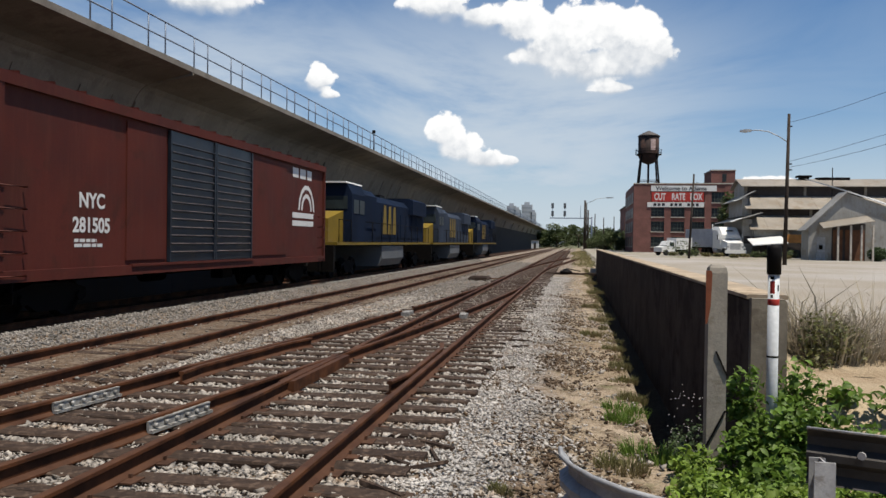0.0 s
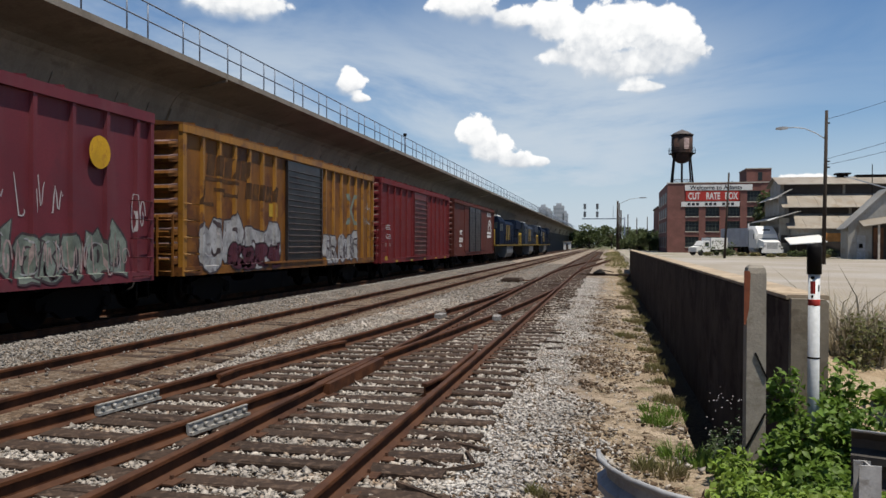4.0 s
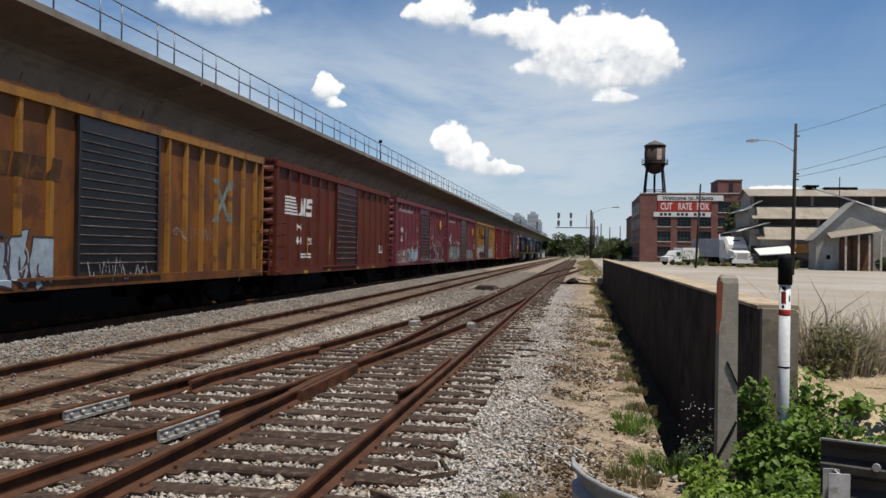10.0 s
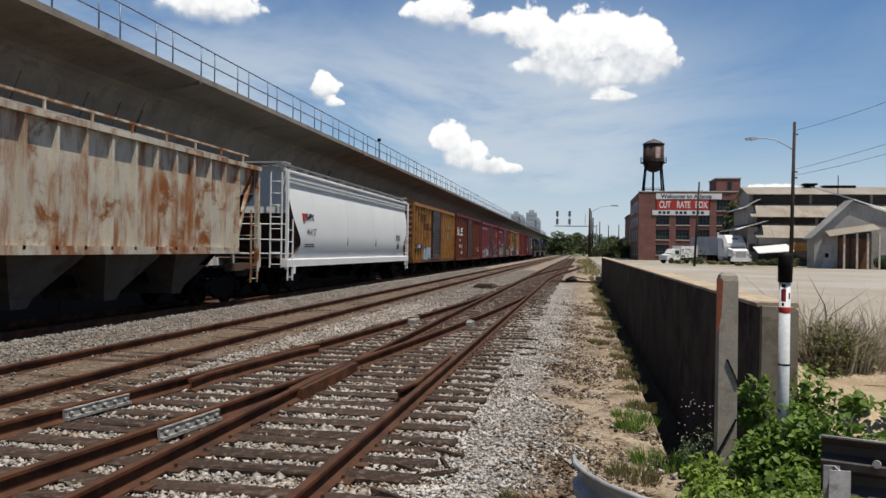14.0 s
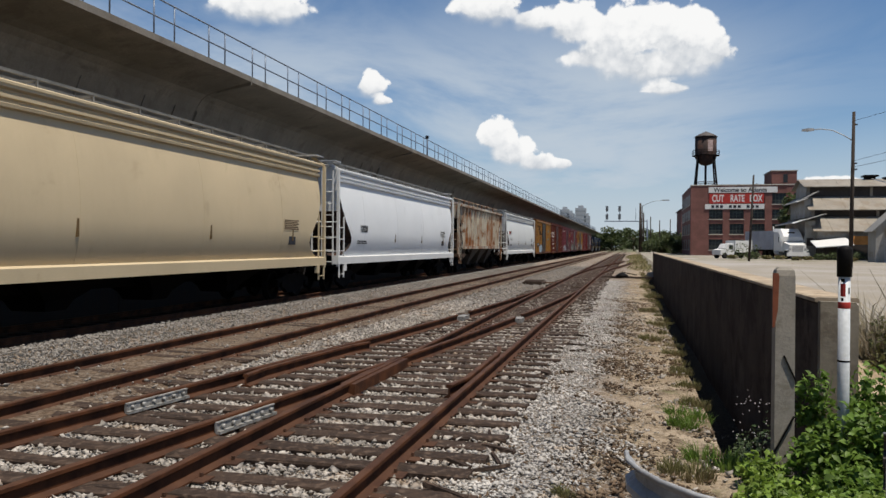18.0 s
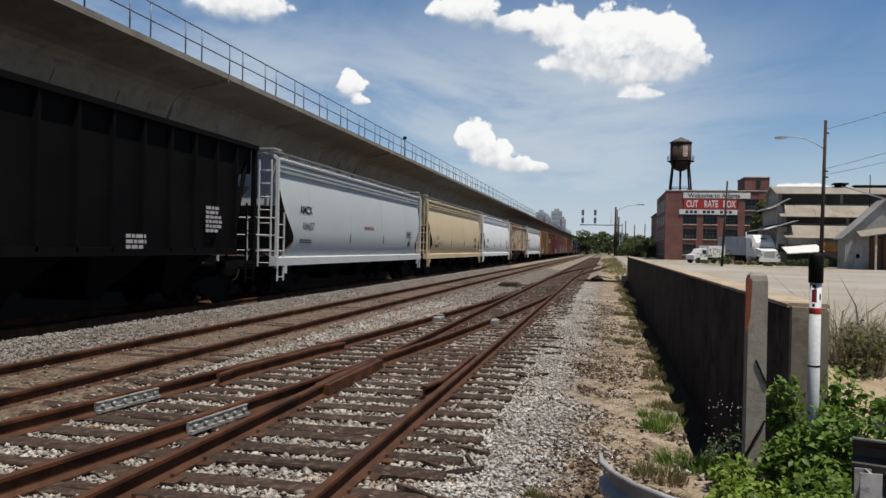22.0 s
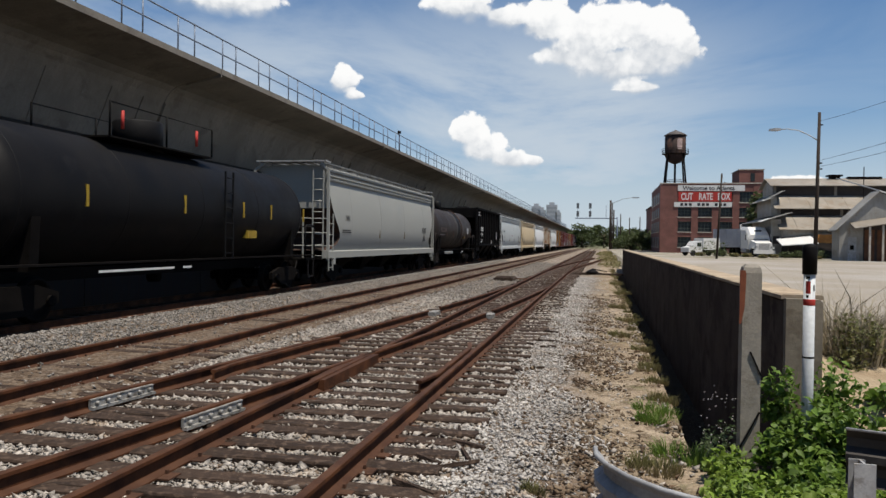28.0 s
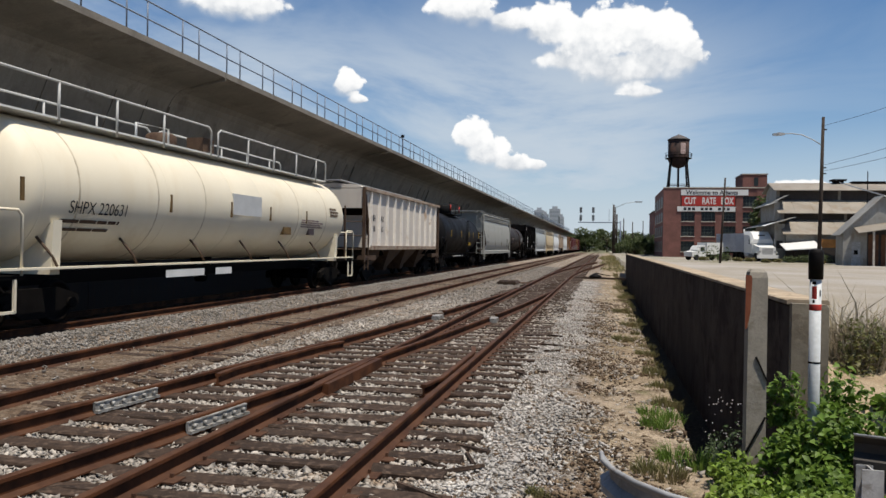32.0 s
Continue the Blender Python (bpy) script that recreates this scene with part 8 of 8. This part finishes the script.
part("roof", Shape().poly([(-0.6, 0, 1.45), (3.1, -0.4, 1.75), (3.1, 3.2, 2.6), (-0.6, 3.2, 2.2), (-0.6, 0, 1.35), (3.1, -0.4, 1.65), (3.1, 3.2, 2.5), (-0.6, 3.2, 2.1)], [(0, 1, 2, 3), (7, 6, 5, 4), (0, 4, 5, 1), (1, 5, 6, 2), (2, 6, 7, 3), (3, 7, 4, 0)]), WHITE, lt)
part("back_wall", Shape().box(0, 8, 3.0, 3.2, -0.4, 2.4), DKB, lt)
for x in (0.1, 2.9, 5.6):
    part("post", Shape().box(x, x + 0.15, 0.1, 0.25, -0.4, 1.55), WOOD, lt)
part("orange_panel", Shape().box(3.3, 5.75, 0.9, 1.0, 1.75, 2.7), mat("orange_tarp", (0.55, 0.24, 0.07), 0.7, 0, 0.25, 0.8, 6), lt, "sunlit orange panel")

# ---------------------------------------------------------------- grey gable shed
gs_ = thing("gable_shed", "grey tin gable shed with a tin porch canopy and brown doors", "shed", (22.2, 80, 0.4), kind="structure")
front = [(0, -0.4), (10.5, -0.4), (10.5, 4.0), (3.4, 6.55), (0, 3.2)]
part("front_wall", Shape().prism(front, 0, 0.2), TIN, gs_)
part("side_wall", Shape().box(0, 0.2, 0.21, 2.4, -0.4, 3.2), TIN, gs_)
part("roof", Shape().poly([(-0.4, -0.3, 2.85), (3.4, -0.3, 6.62), (3.4, 2.4, 6.62), (-0.4, 2.4, 2.85), (-0.4, -0.3, 2.95), (3.4, -0.3, 6.74), (3.4, 2.4, 6.74), (-0.4, 2.4, 2.95)], [(0, 1, 2, 3), (7, 6, 5, 4), (0, 4, 5, 1), (1, 5, 6, 2), (2, 6, 7, 3), (3, 7, 4, 0)]), TIN, gs_)
# sunward slope: same tin roof, its sunlight painted as white
part("roof", Shape().poly([(3.4, -0.3, 6.62), (11, -0.3, 3.85), (11, 14, 6.6), (3.4, 14, 9.0), (3.4, -0.3, 6.74), (11, -0.3, 3.97), (11, 14, 6.7), (3.4, 14, 9.1)], [(0, 1, 2, 3), (7, 6, 5, 4), (0, 4, 5, 1), (1, 5, 6, 2), (2, 6, 7, 3), (3, 7, 4, 0)]), WHITE, gs_, "tin roof coloured white for the sun on it")
part("canopy", Shape().poly([(0.7, -2.2, 3.05), (5.2, -2.2, 3.75), (5.2, 0, 4.3), (0.9, 0, 3.6), (0.7, -2.2, 3.12), (5.2, -2.2, 3.82), (5.2, 0, 4.38), (0.9, 0, 3.68)], [(0, 1, 2, 3), (7, 6, 5, 4), (0, 4, 5, 1), (1, 5, 6, 2), (2, 6, 7, 3), (3, 7, 4, 0)]), TINROOF, gs_)
BRN = mat("brown_door_boards", (0.12, 0.055, 0.03), 0.8, 0, 0.3, 1.0, 12, 0.1)
part("door_recess", Shape().box(2.1, 5.1, -0.02, 0.0, -0.1, 3.6), DKB, gs_)
for x in (2.2, 3.3, 4.15):
    part("door", Shape().box(x, x + 0.85, -0.08, -0.02, -0.1, 3.0), BRN, gs_, "brown board door")
for x in (2.0, 3.12, 4.05, 5.05):
    part("porch_post", Shape().box(x, x + 0.16, -2.0, -1.84, -0.3, 3.4), SPAN_M, gs_)
part("door", Shape().box(0.75, 1.5, -0.05, 0.0, -0.1, 2.3), GALV, gs_, "grey steel door")
part("meter_box", Shape().box(0.95, 1.25, -0.15, -0.05, 1.1, 1.5), UNDER, gs_)
part("open_bay", Shape().box(8.0, 10.2, -0.03, 0.0, -0.1, 2.6), DKB, gs_)
plant("porch_bush", "round dark green bush beside the shed porch", (27.9, 78.6, 0.42), [(0, 0, 0.7, 0.9, 0.7, 0.7)], 900, 0.22, 33, LEAF_DK, "bush", 8)
for k, (x, y, r) in enumerate(((12.3, 93.6, 1.5), (13.6, 95, 0.6), (21.5, 91.2, 0.7), (23.2, 90.6, 0.75), (14.8, 93, 0.4), (16.2, 93.2, 0.4), (20.0, 91.6, 0.6), (25.0, 88.5, 0.6), (18.6, 91.0, 0.35), (11.4, 95.5, 0.4), (16.9, 88.0, 0.3), (21.8, 86.0, 0.3))):
    plant("lot_weed", "dusty green weeds growing in the lot", (x, y, 0.42), [(0, 0, r * 0.6, r * 1.6, r, r * 0.7)], 260, 0.2, 60 + k, LEAF_MID if k in (0, 1, 2, 3, 6, 7) else LEAF_DRY, "weeds", 5)

# ---------------------------------------------------------------- truck and van
TYRE = mat("tyre_rubber", (0.02, 0.02, 0.02), 0.85)
TRAILER = mat("grey_trailer_skin", (0.33, 0.345, 0.38), 0.5, 0.1, 0.12, 0.6, 8, 0.05)
tw_s = Shape().lathe((0, 0, 0), [(0.25, -0.14), (0.5, -0.14), (0.52, -0.08), (0.52, 0.08), (0.5, 0.14), (0.25, 0.14)], 18, "x")
tw_m = tw_s.mesh("tyre")
tw_m.materials.append(TYRE)
rim_m = Shape().lathe((0, 0, 0), [(0.25, -0.1), (0.22, 0.05), (0.08, 0.08), (0.0, 0.08)], 14, "x").mesh("rim")
rim_m.materials.append(GALV)


def wheels(t, spots, r=1.0):
    for x, y in spots:
        w = part("wheel", tw_m, TYRE, t)
        w.matrix_basis = pose(x, y, 0.52 * r, 0, 0, 0 if x > 0 else 180) @ Matrix.Diagonal((r, r, r, 1))
        part("rim", rim_m, GALV, w)


tk = thing("semi_truck", "white semi truck with a tall sleeper cab on the lot", "truck", (18.3, 95.0, 0.42), turn=7)
cabm = part("sleeper_cab", Shape().loft([[(-1.2, y, 0.9), (1.2, y, 0.9), (1.22, y, z - 0.4), (1.0, y, z), (-1.0, y, z), (-1.22, y, z - 0.4)] for y, z in ((1.6, 2.6), (2.1, 3.1), (2.9, 3.55), (4.9, 3.6))], False), WHITE, tk)
part("hood", Shape().loft([[(-0.95, -0.2, 0.8), (0.95, -0.2, 0.8), (0.9, -0.2, 1.65), (-0.9, -0.2, 1.65)], [(-1.1, 1.6, 0.8), (1.1, 1.6, 0.8), (1.05, 1.6, 2.0), (-1.05, 1.6, 2.0)]], False), WHITE, tk)
part("windshield", Shape().poly([(-1.05, 1.57, 2.05), (1.05, 1.57, 2.05), (0.98, 2.02, 2.95), (-0.98, 2.02, 2.95)], [(0, 1, 2, 3)]), GLASSD, cabm)
for sx in (-1, 1):
    part("side_window", Shape().box(sx * 1.222, sx * 1.235, 1.9, 2.8, 2.0, 2.6), GLASSD, cabm)
    part("fender", Shape().box(sx * 0.95, sx * 1.25, 0.0, 1.3, 1.0, 1.15), WHITE, tk)
    part("headlight", Shape().box(sx * 0.72, sx * 1.0, -0.24, -0.19, 1.05, 1.3), GALV, tk)
    part("mirror", Shape().box(sx * 1.3, sx * 1.45, 1.55, 1.7, 2.0, 2.7), WHITE, tk)
    part("fuel_tank", Shape().rod((sx * 1.0, 2.4, 0.75), (sx * 1.0, 4.2, 0.75), 0.32, 12), GALV, tk)
    part("exhaust_stack", Shape().rod((sx * 1.1, 5.1, 1.0), (sx * 1.1, 5.1, 3.9), 0.08, 8), GALV, tk)
part("grille", Shape().box(-0.6, 0.6, -0.23, -0.2, 0.85, 1.55), GALV, tk)
part("bumper", Shape().box(-1.2, 1.2, -0.45, -0.2, 0.4, 0.8), WHITE, tk)
part("chassis", Shape().box(-0.45, 0.45, 0, 8.5, 0.7, 0.95), UNDER, tk)
part("roof_slot", Shape().box(-0.4, 0.4, 2.0, 2.06, 3.0, 3.15), BLACK, cabm)
wheels(tk, [(-1.05, 0.6), (1.05, 0.6), (-1.05, 6.4), (1.05, 6.4), (-1.05, 7.7), (1.05, 7.7)])
tl = thing("semi_trailer", "grey box trailer hitched behind the white truck", "trailer", (17.6, 100.0, 0.42), turn=26)
part("box", Shape().box(-1.28, 1.28, 0.0, 5.6, 1.1, 3.35), TRAILER, tl)
part("frame", Shape().box(-1.2, 1.2, 0.0, 5.6, 0.9, 1.09), UNDER, tl)
for q in range(5):
    part("side_rib", Shape().box(-1.31, -1.28, 0.4 + q * 1.15, 0.48 + q * 1.15, 1.15, 3.3), TRAILER, tl)
part("landing_gear", Shape().box(-0.8, -0.65, 1.8, 1.95, 0.0, 0.9).box(0.65, 0.8, 1.8, 1.95, 0.0, 0.9), UNDER, tl)
wheels(tl, [(-1.05, 3.6), (1.05, 3.6), (-1.05, 4.8), (1.05, 4.8)])
bt = thing("box_truck", "small white box truck parked on the lot", "truck", (10.6, 97.5, 0.42), turn=-62)
part("box", Shape().box(-0.95, 0.95, 1.0, 3.3, 0.75, 2.15), WHITE, bt)
part("cab", Shape().loft([[(-0.85, -0.9, 0.45), (0.85, -0.9, 0.45), (0.85, -0.9, 1.0), (-0.85, -0.9, 1.0)], [(-0.88, -0.2, 0.45), (0.88, -0.2, 0.45), (0.88, -0.2, 1.15), (-0.88, -0.2, 1.15)], [(-0.85, 0.2, 0.45), (0.85, 0.2, 0.45), (0.8, 0.2, 1.75), (-0.8, 0.2, 1.75)], [(-0.85, 0.95, 0.45), (0.85, 0.95, 0.45), (0.8, 0.95, 1.8), (-0.8, 0.95, 1.8)]], False), WHITE, bt)
part("windshield", Shape().poly([(-0.78, -0.19, 1.17), (0.78, -0.19, 1.17), (0.72, 0.19, 1.7), (-0.72, 0.19, 1.7)], [(0, 1, 2, 3)]), GLASSD, bt)
for sx in (-1, 1):
    part("side_window", Shape().box(sx * 0.84, sx * 0.87, 0.25, 0.8, 1.15, 1.6), GLASSD, bt)
part("chassis", Shape().box(-0.5, 0.5, -0.5, 4.0, 0.42, 0.74), UNDER, bt)
wheels(bt, [(-0.8, -0.3), (0.8, -0.3), (-0.8, 3.0), (0.8, 3.0)], 0.68)

# ---------------------------------------------------------------- trees and distance
tree("leafy dark green tree between the brick building and the warehouse", (21.9, 114.5, 0.4), 10.8, 2.3, 81, LEAF_MID, 1300, 0.5)
tree("leafy dark green tree beside the brick building", (27.5, 122, 0.4), 8.0, 3.0, 82, None, 700, 0.5)
rng = random.Random(90)
proto = [tree("distant dark green tree along the horizon", (-8 + 9 * k, 330 + 6 * k, 0), 10.5, 6.0, 91 + k, LEAF_MID, 800, 1.0) for k in range(3)]
for t in proto:
    t["group"] = "trees along the horizon"
for k in range(60):
    copy_thing(proto[k % 3], pose(-60 + 3.4 * k + rng.uniform(-3, 3), 345 + rng.uniform(-15, 60), rng.uniform(-4.5, -2.0), 0, 0, rng.uniform(0, 360)))
bp = tree("bushy green tree beside the brick building's side", (7.6, 152, -1.4), 6.4, 2.8, 95, LEAF_MID, 1300, 0.4, "tree")
for x, y, z in ((9.0, 160, -1.5), (6.0, 166, -2.0), (8.2, 172, -1.2), (5.4, 182, -2.0), (8.6, 185, -1), (3.8, 196, -2.4), (7.4, 200, -1.4), (5.4, 212, -2.0), (10.5, 205, -1)):
    copy_thing(bp, pose(x, y, z, 0, 0, x * 70))
ww = thing("low_white_building", "long low white building beyond the tracks", "building", (6.5, 262, 0), kind="structure")
part("shell", Shape().box(-3.5, 10, 0, 6, -0.2, 1.6), WHITE, ww)
part("roof", Shape().box(-3.8, 10.3, -0.3, 6.3, 1.6, 1.8), TINROOF, ww)
wk = thing("signal_hut", "small white signal hut beside the viaduct wall", "hut", (-13.6, 262, -0.2), kind="structure")
part("shell", Shape().box(-1.2, 1.2, -1.2, 1.2, 0, 2.6), WHITE, wk)
part("roof", Shape().box(-1.4, 1.4, -1.4, 1.4, 2.6, 2.8), TINROOF, wk)
part("door", Shape().box(-0.4, 0.4, -1.22, -1.2, 0, 2.0), DKB, wk)
HAZE = mat("hazy_far_concrete", (0.33, 0.35, 0.38), 0.9, 0, 0.1, 0.1, 1, 0)
HAZE_DK = mat("hazy_far_windows", (0.27, 0.29, 0.32), 0.8, 0, 0.1, 0.1, 1, 0)
for x, w, z in ((-50, 7, 30), (-45.5, 5, 27), (-38, 8, 31), (-33, 4, 25)):
    dt = thing("distant_tower", "hazy grey city tower on the skyline", "building", (x, 600, 0), "skyline towers")
    part("shell", Shape().box(-w / 2, w / 2, 0, 8, 0, z), HAZE, dt)
    part("roof_block", Shape().box(-w / 4, w / 4, 2, 5, z, z + 2), HAZE, dt)
    for r in range(5):
        part("window_band", Shape().box(-w / 2 + 0.4, w / 2 - 0.4, -0.05, 0, z - 3 - 3.2 * r, z - 1.8 - 3.2 * r), HAZE_DK, dt)

# ---------------------------------------------------------------- loose stones
def stones(name, label, n, x0, x1, y0, y1, size, seed, material, dens=None):
    rs = np.random.RandomState(seed)
    base = np.array([(1, 0, 0), (-1, 0, 0), (0, 1, 0), (0, -1, 0), (0, 0, 0.7), (0, 0, -0.6)], float)
    tri = np.array([(0, 2, 4), (2, 1, 4), (1, 3, 4), (3, 0, 4), (2, 0, 5), (1, 2, 5), (3, 1, 5), (0, 3, 5)])
    # stones thin out with distance along the track
    u = rs.rand(n)
    y = y0 + (y1 - y0) * u ** 1.5
    x = x0 + (x1 - x0) * rs.rand(n)
    if dens is not None:
        keep = rs.rand(n) < dens(x, y)
        x, y = x[keep], y[keep]
        n = len(x)
    r = size * (0.45 + 1.5 * rs.rand(n) ** 3)
    z = np.array([ground_z(a, b) for a, b in zip(x, y)]) + r * 0.15 + 0.012 + 0.02 * rs.rand(n)
    v = base[None] * (r[:, None, None] * (0.65 + 0.7 * rs.rand(n, 6, 1))) + r[:, None, None] * 0.28 * rs.randn(n, 6, 3)
    v *= np.stack([0.9 + 0.7 * rs.rand(n), 0.55 + 0.5 * rs.rand(n), 0.5 + 0.5 * rs.rand(n)], 1)[:, None, :]
    tilt = rs.uniform(-0.6, 0.6, n)[:, None]
    v = np.stack([v[:, :, 0] * np.cos(tilt) - v[:, :, 2] * np.sin(tilt), v[:, :, 1], v[:, :, 0] * np.sin(tilt) + v[:, :, 2] * np.cos(tilt)], 2)
    ang = rs.rand(n) * 6.283
    c, s_ = np.cos(ang)[:, None], np.sin(ang)[:, None]
    vx, vy = v[:, :, 0] * c - v[:, :, 1] * s_, v[:, :, 0] * s_ + v[:, :, 1] * c
    v = np.stack([vx + x[:, None], vy + y[:, None], v[:, :, 2] + z[:, None]], 2).reshape(-1, 3)
    f = (tri[None] + 6 * np.arange(n)[:, None, None]).reshape(-1, 3)
    me = bpy.data.meshes.new(name)
    me.vertices.add(len(v))
    me.vertices.foreach_set("co", v.ravel())
    me.loops.add(f.size)
    me.loops.foreach_set("vertex_index", f.ravel().astype(np.int32))
    me.polygons.add(len(f))
    me.polygons.foreach_set("loop_start", np.arange(0, f.size, 3, dtype=np.int32))
    me.update(calc_edges=True)
    me.validate()
    ob = part(name, me, material)
    return tagged(ob, label, "ballast", kind="stuff")


def on_tie(x, y):
    """Few stones lie where the brown fines of the middle track are."""
    w = np.where((x < -8.6) | (x > -6.0), 1.0, 0.07)
    main = (np.abs(x - MAIN_X - 0.1) < 1.42) & ((y < 7.5) | (y > 33))
    near = np.abs(((y + 40) / 0.52 + 0.5) % 1.0 - 0.5) * 0.52
    tb = np.array([MAIN_X + turnout(b) for b in y])
    br = (y < 7.6) & (np.abs(x - tb) < 1.34)
    far = (y >= 7.6) & (y < 33) & (x > tb - 1.36) & (x < MAIN_X + 1.54)
    step = np.abs(((y - 7.6) / 0.54 + 0.5) % 1.0 - 0.5) * 0.54
    on = (main & (near < 0.105)) | (br & (near < 0.105)) | (far & (step < 0.105))
    return np.where(on, 0.04, w)


def wave(x, y, a, b):
    return np.sin(x * a + 1.7 * np.sin(y * b)) * np.sin(y * b * 1.7 + x * a * 0.6) + 0.4 * np.sin(x * a * 2.7 + y * b * 3.9)


def fade(x, y):
    # the shoulder thins out unevenly towards the sandy path
    return on_tie(x, y) * np.clip((-0.42 + 0.30 * wave(x, y, 1.6, 1.1) - x) * 3.0 + 0.5, 0.05, 1.0)


def clods(x, y):
    return np.clip(0.2 + 0.7 * wave(x, y, 2.6, 1.4) + 0.6 * np.exp(-((x + 0.1) / 0.35) ** 2), 0.03, 1.0)


stones("ballast_stones", "pale angular crushed stone ballast between the ties", 90000, -6.2, -1.2, 3.6, 26, 0.022, 1, STONE, on_tie)
stones("ballast_stones", "pale angular crushed stone ballast beside the far tracks", 44000, -9.75, -6.0, 8.0, 60, 0.019, 2, STONE_G, on_tie)
stones("ballast_stones", "clean pale crushed stone on the raised bank before the train", 46000, -9.8, -8.35, 6.0, 75, 0.0185, 12, STONE_G, lambda x, y: np.clip(0.35 + 0.8 * (-8.3 - x) * 2.0, 0.05, 1.0))
stones("path_gravel", "scattered gravel on the sandy path", 7000, -0.6, 0.84, 4.2, 24, 0.021, 3, STONE, lambda x, y: np.clip(0.25 + 0.6 * wave(x, y, 3.1, 1.2), 0.02, 1.0))
stones("ballast_shoulder", "bright shoulder of crushed stone along the near track", 78000, -1.5, 0.35, 4.0, 45, 0.0165, 4, STONE_W, fade)
stones("soil_clods", "dark soil clods and chips at the ballast's edge", 26000, -1.3, 0.84, 3.8, 30, 0.019, 6, SOIL, clods)
stones("ballast_stones", "grey crushed stone ballast between the far tracks", 26000, -6.2, -1.3, 24, 75, 0.03, 9, STONE_G, on_tie)
db = random.Random(77)
for k in range(16):
    y = db.uniform(5.5, 17)
    L = db.uniform(0.18, 0.5)
    w = thing("wood_splinter", "broken weathered wood splinter beside the ties", "wood debris", (-1.25 + db.uniform(-0.25, 0.35), y, -0.185), "splinters beside the track", turn=db.uniform(0, 180))
    part("piece", Shape().loft([[(-L / 2, -0.03, 0), (-L / 2, 0.02, 0), (-L / 2, 0.015, 0.03), (-L / 2, -0.02, 0.035)], [(L / 2, -0.015, 0.02), (L / 2, 0.02, 0.0), (L / 2, 0.012, 0.04), (L / 2, -0.01, 0.045)]], False), TIE, w)


for car, stand, door, sill, chord in BOXCARS:
    for ob in car.children:
        if ob.name.split(".")[0] in PAINTED:
            drape(ob, stand, door, sill, chord)

# ---------------------------------------------------------------- movement
RUN = [(0, 0.0), (4, 39.02), (8, 78.0), (12, 116.9), (16, 155.63), (20, 194.21), (24, 232.59), (28, 270.77), (32, 308.83)]


def motions():
    for car, y0 in CARS:
        walk(car, [(t, pose(TRAIN_X, y0 + s, 0)) for t, s in RUN])


motions()
